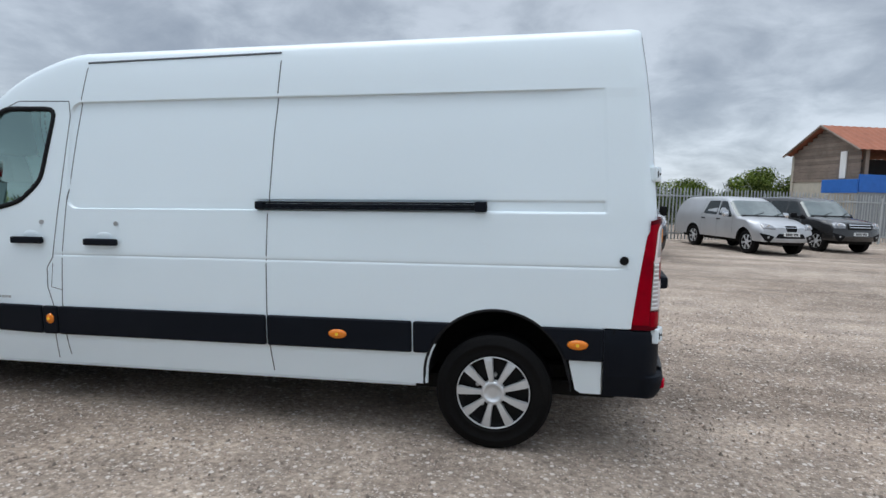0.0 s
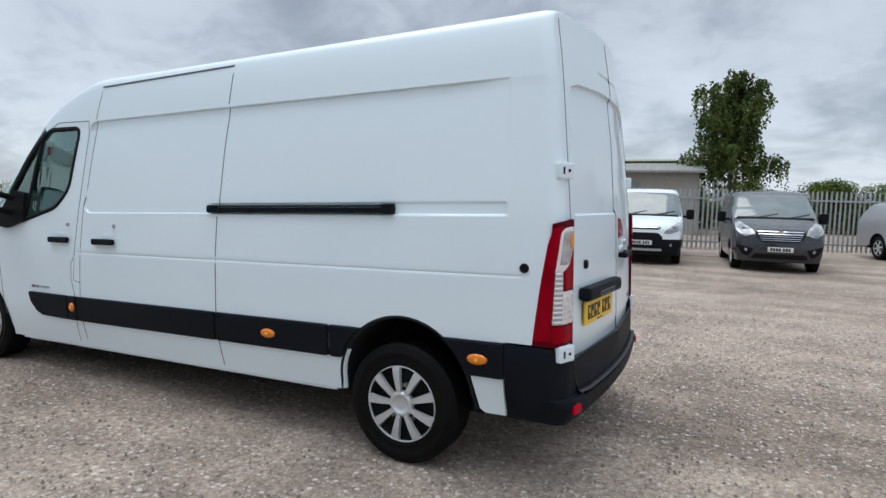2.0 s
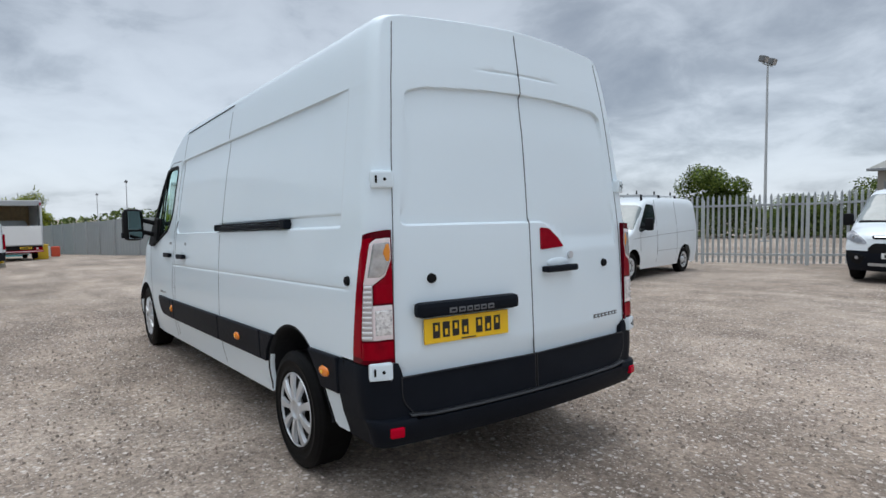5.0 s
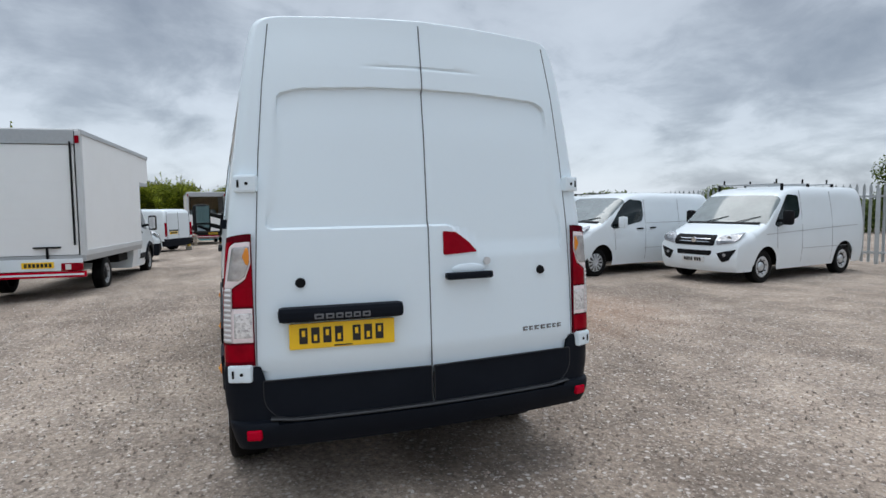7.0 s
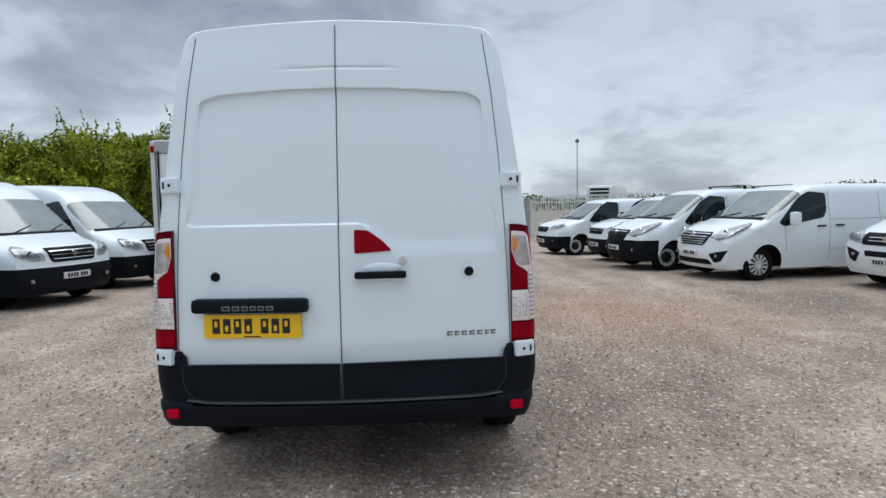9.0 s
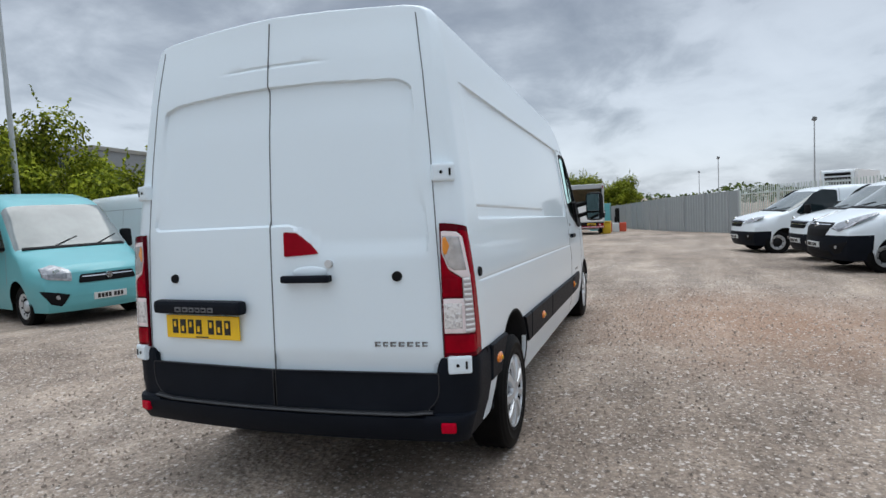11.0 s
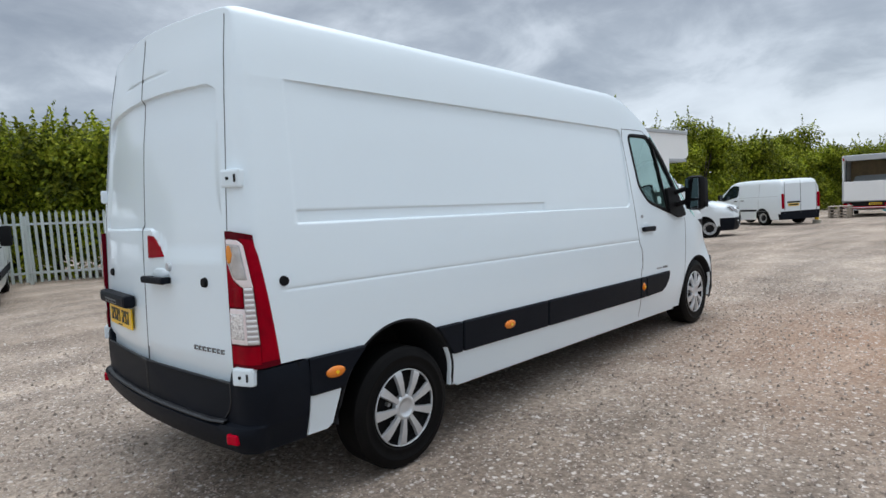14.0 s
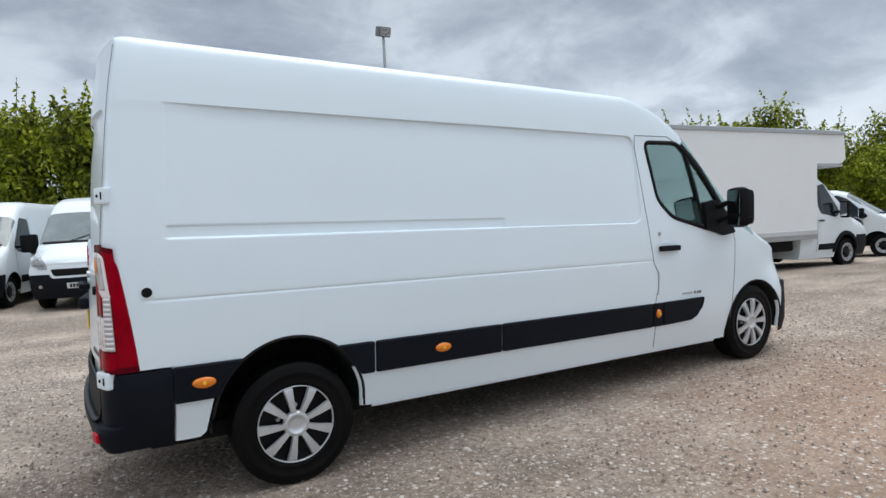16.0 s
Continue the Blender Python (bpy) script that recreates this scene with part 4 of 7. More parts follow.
# rear bumper: a shell wrapped round the tail, with a step and a lower lip
def bumper():
    prof = [(0.768, -0.030), (0.762, 0.004), (0.735, 0.012), (0.66, 0.014), (0.58, 0.014), (0.52, 0.010), (0.500, 0.012), (0.493, 0.040), (0.480, 0.048), (0.450, 0.048), (0.400, 0.036), (0.360, 0.010), (0.345, -0.04)]
    path = []
    for x in np.linspace(0.645, 0.87, 7):
        path.append((x, 1.0, 0.0, 1.0))
    for a in np.linspace(0, math.pi / 2, 11)[1:]:
        path.append((0.87 + 0.080 * math.sin(a), 0.90 + 0.10 * math.cos(a), math.sin(a), math.cos(a)))
    for y in np.concatenate([np.linspace(0.89, 0.76, 12), np.linspace(0.74, 0.0, 14)]):
        path.append((float(rear_x(0.6) - plan_x(y, 0.6)), y, 1.0, 0.0))
    full = path + [(x, -y, nx, -ny) for x, y, nx, ny in path[::-1][1:]]
    verts = []
    for x, y, nx, ny in full:
        back = abs(nx)
        ceiling = 0.768 - (0.768 - 0.492) * float(smooth(0.885, 0.80, abs(y))) if back > 0.9 else 0.768
        for z, d in prof:
            dd = d - (1 - back) * (0.055 * float(smooth(0.58, 0.34, z)) + max(0.0, d - 0.014))
            zz = z
            if z > ceiling:
                zz, dd = ceiling - 0.002 * (0.768 - z), min(dd, 0.006 - 0.02 * (z - ceiling))
            wide = 1.0 if back > 0.95 else 1 + (float(side_y(max(zz, 0.6))) * 0.998 - 1) * (1 - back)
            verts.append((x + nx * dd, y * wide + ny * dd, zz))
    return verts, grid_faces(len(full), len(prof))


EDGEGREY = mat("dark_grey_moulded_edge", (0.012, 0.013, 0.016), 0.4)
v, f = bumper()
BUMPER = part("rear_bumper", mesh_object("rear_bumper", v, f, BLACKP), BLACKP, VAN, "black textured rear bumper")
sharp(BUMPER, 38)
# scuffed top of the step, its colour raised for the sky light on it
TREAD = mat("scuffed_skylit_step_plastic", (0.030, 0.032, 0.036), 0.5, grain=0.5, scale=60, bump=0.2, second=(0.014, 0.015, 0.018), patch=0.4, patch_scale=6)
tread = [(float(rear_x(0.5) - plan_x(y, 0.5)) + 0.031, y, 0.4975 + 0.012 * float(smooth(0.70, 0.84, abs(y)))) for y in np.linspace(-0.84, 0.84, 41)]
v, f = ribbon(tread, [Vector((0.25, 0, 1))] * len(tread), 0.030, 0.003)
part("step_tread", mesh_object("step_tread", v, f, TREAD), TREAD, BUMPER, "scuffed step tread, its grey including the sky light on top")
# black lower door panels
for y0, y1 in ((-0.868, -0.020), (-0.004, 0.868)):
    if y0 < -0.5:
        poly = round_poly([(y0 + 0.075, 0.494), (y1, 0.494), (y1, 0.692), (y0, 0.692), (y0, 0.575)], (0.045, 0.006, 0.006, 0.012, 0.045))
    else:
        poly = round_poly([(y0, 0.494), (y1 - 0.075, 0.494), (y1, 0.575), (y1, 0.692), (y0, 0.692)], (0.006, 0.045, 0.045, 0.012, 0.006))
    part("lower_door_panel", prism(densify(poly, 0.08), lambda u, w, d: rear_pt(u, w, d), 0.016), BLACKP, VAN, "black plastic panel at the foot of the rear door")
    edge_ = poly + poly[:1]
    v, f = ribbon([rear_pt(u, w, 0.012) for u, w in edge_], [Vector((1, 0, 0))] * len(edge_), 0.005, 0.006)
    part("panel_edge", mesh_object("panel_edge", v, f, EDGEGREY), EDGEGREY, VAN)
for s in (-1, 1):
    part("bumper_reflector", box_bm((0, 0, 0), (0.045, 0.072, 0.050), 0.010, Matrix.Translation((0.984, s * 0.915, 0.440)) @ pose(0, 0, 0, 0, 0, s * 16)), REDB, BUMPER, "red reflector")
    # white corner of sill between wheel and bumper belongs to the body; bumper seam
    part("bumper_seam", box_bm((0.70, s * 1.034, 0.69), (0.010, 0.02, 0.15), 0.004), SEAL, BUMPER)

# number plate lamp bar, plate, handle, lens
bm = bmesh.new()
FM = rear_m(-0.48, 1.012)
add_box(bm, (0.030, 0, 0), (0.070, 0.620, 0.076), 0.024, FM)
BAR = part("plate_lamp_bar", bm, BLACKP, VAN, "black bar over the number plate")
x = -0.142
for w in (0.052, 0.046, 0.040, 0.038, 0.040, 0.046):
    part("badge_mark", box_bm((0.066, x + w / 2, -0.010), (0.004, w * 0.86, 0.026), 0.002, FM), BADGE2, BAR)
    part("badge_mark", box_bm((0.068, x + w / 2, -0.010), (0.004, w * 0.50, 0.010), 0.001, FM), BLACKP, BAR)
    x += w + 0.004
FM = rear_m(-0.478, 0.900)
NP = part("number_plate", box_bm((0.012, 0, 0), (0.010, 0.525, 0.128), 0.004, FM), PLATE_Y, VAN, "yellow rear number plate")
x = -0.215
for i in range(7):
    if i == 4:
        x += 0.030
    part("plate_mark", box_bm((0.018, x + 0.021, 0.002), (0.003, 0.040, 0.078), 0, FM), INK, NP)
    part("plate_mark", box_bm((0.0195, x + 0.021, 0.002 + 0.012 * (-1) ** i), (0.003, 0.016, 0.030), 0, FM), PLATE_Y, NP)
    x += 0.058
part("plate_mark", box_bm((0.018, 0, -0.054), (0.003, 0.09, 0.006), 0, FM), INK, NP)
poly = round_poly([(0.070, 1.272), (0.268, 1.284), (0.222, 1.335), (0.145, 1.393), (0.070, 1.400)], 0.012)
part("fixed_reflector", prism(densify(poly, 0.05), lambda u, w, d: Vector((float(rear_x(w) - plan_x(u, w)) + d, u, w)), 0.006), RED, VAN, "dark red reflector lens on the rear door")
FM = rear_m(0.205, 1.160)
bm = bmesh.new()
add_box(bm, (0.040, 0, 0), (0.030, 0.27, 0.038), 0.012, FM)
add_box(bm, (0.018, -0.105, 0), (0.04, 0.05, 0.034), 0.008, FM)
add_box(bm, (0.018, 0.105, 0), (0.04, 0.05, 0.034), 0.008, FM)
part("rear_handle", bm, BLACKP, VAN, "black rear door handle")
bm = bmesh.new()
bmesh.ops.create_uvsphere(bm, u_segments=24, v_segments=10, radius=1, matrix=rear_m(0.215, 1.192) @ Matrix.Diagonal((0.009, 0.10, 0.030, 1)))
part("handle_cup", bm, WHITE, VAN, smooth=True)
part("rear_lock", cyl_bm(rear_pt(0.323, 1.232, -0.005), rear_pt(0.323, 1.232, 0.014), 0.021, n=18), SILVER, VAN)
x = 0.548
for w in (0.034, 0.028, 0.034, 0.034, 0.034, 0.024, 0.030):
    FM = rear_m(x + w / 2, 0.832, 0.002)
    part("badge_mark", box_bm((0, 0, 0.008), (0.006, w * 0.9, 0.007), 0.001, FM), BADGE, VAN)
    part("badge_mark", box_bm((0, -w * 0.3, 0), (0.006, w * 0.28, 0.024), 0.001, FM), BADGE, VAN)
    part("badge_mark", box_bm((0, w * 0.15, -0.008), (0.006, w * 0.5, 0.006), 0.001, FM), BADGE, VAN)
    x += w + 0.0085


# wheels
def wheel(name, radius, width, rim, hub_mat, spokes, parent, m, side=1, trim=True, label=""):
    root = None
    w = width / 2
    prof = [(rim * 0.93, w * 0.80), (rim * 1.02, w * 0.90), (rim * 1.06, w * 0.99), (rim * 1.10, w * 1.0), (rim * 1.13, w * 0.965), (rim * 1.22, w * 0.985), (radius * 0.82, w * 1.01), (radius * 0.835, w * 1.035), (radius * 0.855, w * 1.035), (radius * 0.87, w * 1.0), (radius * 0.94, w * 0.94), (radius * 0.965, w * 0.90), (radius * 0.985, w * 0.78)]
    tread = []
    for i in range(9):
        y = w * 0.78 - i * w * 1.56 / 8
        tread.append((radius - (0.007 if i % 2 else 0), y))
    prof = prof + tread + [(r, -y) for r, y in prof[::-1]]
    v, fc = lathe(prof, 48)
    root = part(name, mesh_object(name, v, fc, RUBBER), RUBBER, parent, label, m=m)
    v, fc = lathe([(rim * 0.94, w * 0.82), (rim, w * 0.90), (rim * 1.015, w * 0.84), (rim * 0.97, w * 0.5), (rim * 0.90, w * 0.45), (rim * 0.3, w * 0.50), (0.0, w * 0.52)], 40)
    part("rim", mesh_object("rim", v, fc, STEEL), STEEL, root)
    if trim:
        v, fc = lathe([(rim * 1.0, w * 0.90), (rim * 0.995, w * 0.97), (rim * 0.98, w * 0.985), (rim * 0.968, w * 0.95), (rim * 0.965, w * 0.82)], 48)
        part("trim_ring", mesh_object("trim_ring", v, fc, hub_mat), hub_mat, root)
        v, fc = lathe([(rim * 0.34, w * 0.70), (rim * 0.335, w * 0.94), (rim * 0.30, w * 1.01), (rim * 0.25, w * 1.03), (rim * 0.225, w * 1.01), (rim * 0.20, w * 0.93), (rim * 0.10, w * 0.92), (0.0, w * 0.92)], 32)
        part("hub_cap", mesh_object("hub_cap", v, fc, hub_mat), hub_mat, root)
        for i in range(spokes):
            a = 2 * math.pi * i / spokes
            bm = bmesh.new()
            r0, r1 = rim * 0.22, rim * 0.955
            pts = []
            for r, hw, y in ((r0, rim * 0.070, w * 0.98), (r0 * 0.75 + r1 * 0.25, rim * 0.078, w * 1.03), (r0 * 0.40 + r1 * 0.60, rim * 0.102, w * 1.05), (r0 * 0.08 + r1 * 0.92, rim * 0.130, w * 1.0), (r1 * 1.02, rim * 0.134, w * 0.95)):
                pts.append((r, hw, y))
            rows = []
            for r, hw, y in pts:
                rows.append([bm.verts.new((r, yy, t)) for t, yy in ((-hw, y - 0.02), (-hw * 0.8, y), (hw * 0.8, y), (hw, y - 0.02))])
            for p, q in zip(rows, rows[1:]):
                for j in range(3):
                    bm.faces.new((p[j], p[j + 1], q[j + 1], q[j]))
            bmesh.ops.recalc_face_normals(bm, faces=bm.faces)
            bmesh.ops.rotate(bm, verts=bm.verts, cent=(0, 0, 0), matrix=Matrix.Rotation(a, 3, "Y"))
            part("spoke", bm, hub_mat, root)
        for i in range(5):
            a = 2 * math.pi * (i + 0.3) / 5
            c = Vector((rim * 0.47 * math.cos(a), w * 0.50, rim * 0.47 * math.sin(a)))
            part("wheel_nut", cyl_bm(c, c + Vector((0, w * 0.22, 0)), 0.013, n=6), ALU, root)
    else:
        v, fc = lathe([(rim * 1.0, w * 0.90), (rim * 0.97, w * 0.94), (rim * 0.80, w * 0.80), (rim * 0.62, w * 0.66)], 32)
        part("trim_ring", mesh_object("trim_ring", v, fc, hub_mat), hub_mat, root)
        v, fc = lathe([(rim * 0.46, w * 0.50), (rim * 0.40, w * 0.76), (rim * 0.2, w * 0.86), (0, w * 0.87)], 20)
        cap = STEEL if hub_mat is ALU else hub_mat
        part("hub_cap", mesh_object("hub_cap", v, fc, cap), cap, root)
        for i in range(8):
            a = 2 * math.pi * i / 8
            c = Vector((rim * 0.72 * math.cos(a), w * 0.70, rim * 0.72 * math.sin(a)))
            part("wheel_slot", cyl_bm(c, c + Vector((0, w * 0.10, 0)), rim * 0.075, n=8), STEEL, root)
    return root


UNRAKE = pose(0, 0, 0, 0, RAKE, 0)
for x in (0.0, -4.332):
    for s in (-1, 1):
        m = UNRAKE @ pose(x, s * 0.915, 0.348, 0, 20 * (x < 0), 0 if s > 0 else 180)
        wheel("wheel", 0.350, 0.225, 0.222, SILVER, 9, VAN, m, s, label="black tyre with a silver multi-spoke wheel trim")


# cab glass, mirrors, cab inside, front bumper
def cab_window(s):
    poly = densify(WIN, 0.05)
    f = flank_pt(s)
    v, fc = ribbon([f(x, z, 0) for x, z in poly + poly[:1]], [flank_normal(x, z, s) for x, z in poly + poly[:1]], 0.032, 0.004)
    part("window_seal", mesh_object("window_seal", v, fc, SEAL), SEAL, VAN)
    bm = prism(poly, lambda u, w, d: f(u, w, d - 0.012), 0.004)
    pane = part("side_window", bm, GLASS, VAN, "green-tinted cab window")
    pane.visible_shadow = False
    # divider of the quarter light and the black triangle that carries the mirror
    v, fc = ribbon([f(-3.50, 2.06, 0), f(-3.585, 1.75, 0), f(-3.66, 1.40, 0)], [flank_normal(-3.5, 1.8, s)] * 3, 0.035, 0.004)
    part("quarter_light_bar", mesh_object("quarter_light_bar", v, fc, SEAL), SEAL, VAN)
    tri = round_poly([(-3.66, 1.60), (-3.83, 1.62), (-4.00, 1.42), (-4.06, 1.325), (-3.90, 1.30), (-3.66, 1.365)], 0.02)
    part("mirror_base", prism(densify(tri, 0.1), lambda u, w, d: f(u, w, d), 0.03), SEAL, VAN)
    line = [(-3.455, 2.095), (-3.57, 2.0), (-3.68, 1.89), (-3.87, 1.64), (-4.04, 1.40)]
    v, fc = ribbon([f(x, z, 0.001) for x, z in line], [flank_normal(x, z, s) for x, z in line], 0.055, 0.005)
    part("pillar_trim", mesh_object("pillar_trim", v, fc, SEAL), SEAL, VAN)
    bm = bmesh.new()
    add_box(bm, (0, 0, 0), (0.155, 0.21, 0.345), 0.055)
    for vv in bm.verts:
        if vv.co.x < 0:
            vv.co.y *= 0.82
            vv.co.z *= 0.9
    mir = part("door_mirror", bm, SEAL, VAN, "black twin-glass door mirror", True, pose(-3.83, s * 1.245, 1.545, 0, 0, -s * 18))
    sharp(mir, 50)
    part("mirror_glass", box_bm((0.076, 0, 0.045), (0.006, 0.155, 0.20), 0.002), MIRROR, mir)
    part("mirror_glass", box_bm((0.076, 0, -0.115), (0.006, 0.145, 0.075), 0.002), MIRROR, mir)
    part("indicator", box_bm((0.0, s * 0.10, -0.115), (0.06, 0.02, 0.06), 0.012), SEAL, mir)
    for z in (1.60, 1.47):
        bm = bmesh.new()
        add_cyl(bm, (-3.84, s * 0.98, z - 0.05), (-3.84, s * 1.16, z), 0.026, 0.024, 12)
        part("mirror_arm", bm, SEAL, VAN)


for s in (-1, 1):
    cab_window(s)
part("bulkhead", box_bm((-2.90, 0, 1.30), (0.02, 1.70, 1.6)), CABIN, VAN)
part("cab_floor", box_bm((-3.65, 0, 0.62), (1.5, 1.8, 0.05)), CABIN, VAN)
bm = bmesh.new()
add_box(bm, (-4.22, 0, 1.16), (0.42, 1.72, 0.28), 0.06)
part("dashboard", bm, CABIN, VAN)
for y, w in ((0.52, 0.50), (-0.38, 0.92)):
    bm = bmesh.new()
    add_box(bm, (-3.35, y, 0.86), (0.52, w, 0.18), 0.05)
    add_box(bm, (-3.10, y, 1.20), (0.16, w, 0.62), 0.06, None)
    for dy in ((0,) if w < 0.6 else (-0.24, 0.24)):
        add_box(bm, (-3.06, y + dy, 1.62), (0.10, 0.26, 0.20), 0.04)
    part("cab_seat", bm, CABIN, VAN, "dark cloth cab seat", True)
v, fc = [], []
for i in range(28):
    a = 2 * math.pi * i / 28
    for j in range(8):
        b = 2 * math.pi * j / 8
        rr = 0.20 + 0.016 * math.cos(b)
        v.append((rr * math.cos(a), rr * math.sin(a), 0.016 * math.sin(b)))
for i in range(28):
    for j in range(8):
        fc.append((i * 8 + j, i * 8 + (j + 1) % 8, ((i + 1) % 28) * 8 + (j + 1) % 8, ((i + 1) % 28) * 8 + j))
part("steering_wheel", mesh_object("steering_wheel", v, fc, SEAL), SEAL, VAN, m=pose(-3.86, 0.52, 1.34, 0, -28, 0))
# front bumper ends seen past the front wheels
verts = []
for yv in np.linspace(-1, 1, 29):
    a = yv * math.pi / 2
    x, y = -4.815 - 0.375 * max(0.0, math.cos(a)) ** 0.75, 0.995 * math.sin(a)
    for z, d in ((0.83, -0.03), (0.82, 0.004), (0.62, 0.012), (0.45, 0.010), (0.33, -0.02)):
        verts.append((x - d * math.cos(a), y + d * math.sin(a), z))
part("front_bumper", mesh_object("front_bumper", verts, grid_faces(29, 5), BLACKP), BLACKP, VAN, "black front bumper")
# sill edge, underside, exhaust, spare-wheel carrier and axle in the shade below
# pan hung low and chassis made solid to shut light out underneath
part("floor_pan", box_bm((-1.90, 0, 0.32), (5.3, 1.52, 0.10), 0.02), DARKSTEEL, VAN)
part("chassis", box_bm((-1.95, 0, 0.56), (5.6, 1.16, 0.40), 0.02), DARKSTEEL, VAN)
for s in (-1, 1):
    part("sill_flange", box_bm((-2.15, s * 0.972, 0.366), (3.35, 0.012, 0.03)), WHITE, VAN)
part("rear_axle", cyl_bm((0, -0.85, 0.33), (0, 0.85, 0.33), 0.045), DARKSTEEL, VAN)
part("fuel_tank", box_bm((-2.6, -0.35, 0.34), (1.1, 0.7, 0.20), 0.05), DARKSTEEL, VAN)
part("exhaust", cyl_bm((-3.0, 0.35, 0.30), (0.75, 0.42, 0.30), 0.04), DARKSTEEL, VAN)
v, fc = lathe([(0.16, 0.09), (0.23, 0.105), (0.31, 0.10), (0.335, 0.06), (0.335, -0.06), (0.31, -0.10), (0.16, -0.09)], 32)
part("spare_wheel", mesh_object("spare_wheel", v, fc, RUBBER), RUBBER, VAN, "spare wheel slung under the tail", m=pose(0.48, 0.05, 0.40, 90, 0, 0))
for s in (-1, 1):
    part("leaf_spring", box_bm((0.1, s * 0.58, 0.31), (1.4, 0.07, 0.05), 0.01), DARKSTEEL, VAN)
part("tow_eye", box_bm((0.85, 0.60, 0.37), (0.20, 0.08, 0.05), 0.01), DARKSTEEL, VAN)
# dark box added below the tail to block light and deepen the shade
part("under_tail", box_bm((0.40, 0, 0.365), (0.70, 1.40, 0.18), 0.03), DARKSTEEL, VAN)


# ---- parked vehicles ----
RF = np.array([0, 0.07, 0.15, 0.23, 0.31, 0.39, 0.47, 0.55, 0.63, 0.71, 0.78, 0.84])
RK = [(0.89, 0.995), (0.93, 0.978), (0.96, 0.95), (0.982, 0.90), (0.993, 0.80), (0.998, 0.56), (1.0, 0.28), (1.0, 0.0)]
FRAC = np.concatenate([RF, [a for a, _ in RK]])
KRAT = np.concatenate([np.ones(len(RF)), [b for _, b in RK]])
# the bonnet falls more to its sides than the roof
KBON = np.concatenate([np.ones(len(RF) - 1), [0.985, 0.955, 0.90, 0.83, 0.72, 0.57, 0.38, 0.19, 0.0]])


class Shape:
    """The outside form of a vehicle: x is the distance behind the nose, y to its left, z up."""

    def __init__(self, s):
        self.s = s
        self.tx, self.tz = [p[0] for p in s["top"]], [p[1] for p in s["top"]]
        self.hw, self.H = s["W"] / 2, max(self.tz)
        self.nz, self.nx = [p[0] for p in s["nose"]], [p[1] for p in s["nose"]]

    def top(self, x):
        return (np.interp(x, self.tx, self.tz) * 2 + np.interp(x - 0.06, self.tx, self.tz) + np.interp(x + 0.06, self.tx, self.tz)) / 4

    def low(self, x):
        s = self.s
        z = s.get("sill", 0.25)
        for xc in (s["foh"], s["foh"] + s["wb"]):
            r = s["r"] + 0.075
            dx = abs(x - xc)
            if dx < r:
                z = max(z, s["r"] + math.sqrt(r * r - dx * dx))
        return z

    def half(self, z):
        s, belt = self.s, self.s.get("belt", 1.1)
        return self.hw * np.interp(z, [0.2, 0.5, 0.75, belt, belt + 0.15, self.H], [0.93, 0.985, 1.0, 0.99, 0.965, s.get("tumble", 0.84)])

    def at(self, x, z):
        """Half width at a place on the flank."""
        w = self.half(z)
        w = w * (1 - 0.07 * np.clip(1 - np.asarray(x, float) / 0.7, 0, 1) ** 2)
        back = self.s["L"] - np.asarray(x, float)
        return w * (1 - 0.05 * np.clip(1 - back / 0.25, 0, 1) ** 2)

    def shift(self, x, y, z):
        """How far back a point of the front is drawn by the nose's lean and its curve in plan."""
        n = np.interp(z, self.nz, self.nx) * np.clip(1 - x / 0.5, 0, 1)
        c = self.s.get("bow", 0.24) * np.clip(1 - x / 2.2, 0, 1) * (np.abs(y) / self.hw) ** 2.3
        return n + c

    def point(self, x, y, z):
        return Vector((self.s["foh"] - float(x + self.shift(x, y, z)), float(y), float(z)))

    def side(self, sgn, d=0.0):
        return lambda x, z, e=0.0: self.point(x, sgn * (float(self.at(x, z)) + d + e), z)

    def front(self, y, z, d=0.0):
        """A point on the face of the nose, going on over the bonnet."""
        hi = self.top(0.0)
        x = 0.0
        if z > hi:
            xs = np.linspace(0, 1.9, 60)
            x = float(np.interp(z, self.top(xs), xs))
        p = self.point(x, y, z)
        return p + Vector((d, 0, 0))


def curved_slab(poly, lift, thick, rows=7, cols=15):
    """A slab that follows a curved face: cut into rows and columns between the polygon's edges."""
    zs = [p[1] for p in poly]
    lo, hi = min(zs), max(zs)
    bm = bmesh.new()
    grid = []
    for i in range(rows):
        z = lo + (hi - lo) * (0.004 + 0.992 * i / (rows - 1))
        ys = []
        for a, b in zip(poly, poly[1:] + poly[:1]):
            if (a[1] - z) * (b[1] - z) <= 0 and abs(a[1] - b[1]) > 1e-9:
                ys.append(a[0] + (b[0] - a[0]) * (z - a[1]) / (b[1] - a[1]))
        y0, y1 = min(ys), max(ys)
        grid.append((z, y0, y1))
    nc = cols if max(g[2] - g[1] for g in grid) > 0.2 else 6
    front = [[bm.verts.new(lift(y0 + (y1 - y0) * j / (nc - 1), z, thick)) for j in range(nc)] for z, y0, y1 in grid]
    for a, b in zip(front, front[1:]):
        for j in range(nc - 1):
            bm.faces.new((a[j], a[j + 1], b[j + 1], b[j]))
    rim = front[0] + [r[-1] for r in front[1:]] + front[-1][-2::-1] + [r[0] for r in front[-2:0:-1]]
    back = [bm.verts.new(v.co - Vector((thick + 0.03, 0, 0))) for v in rim]
    for i in range(len(rim)):
        j = (i + 1) % len(rim)
        bm.faces.new((rim[i], rim[j], back[j], back[i]))
    bmesh.ops.recalc_face_normals(bm, faces=bm.faces)
    return bm


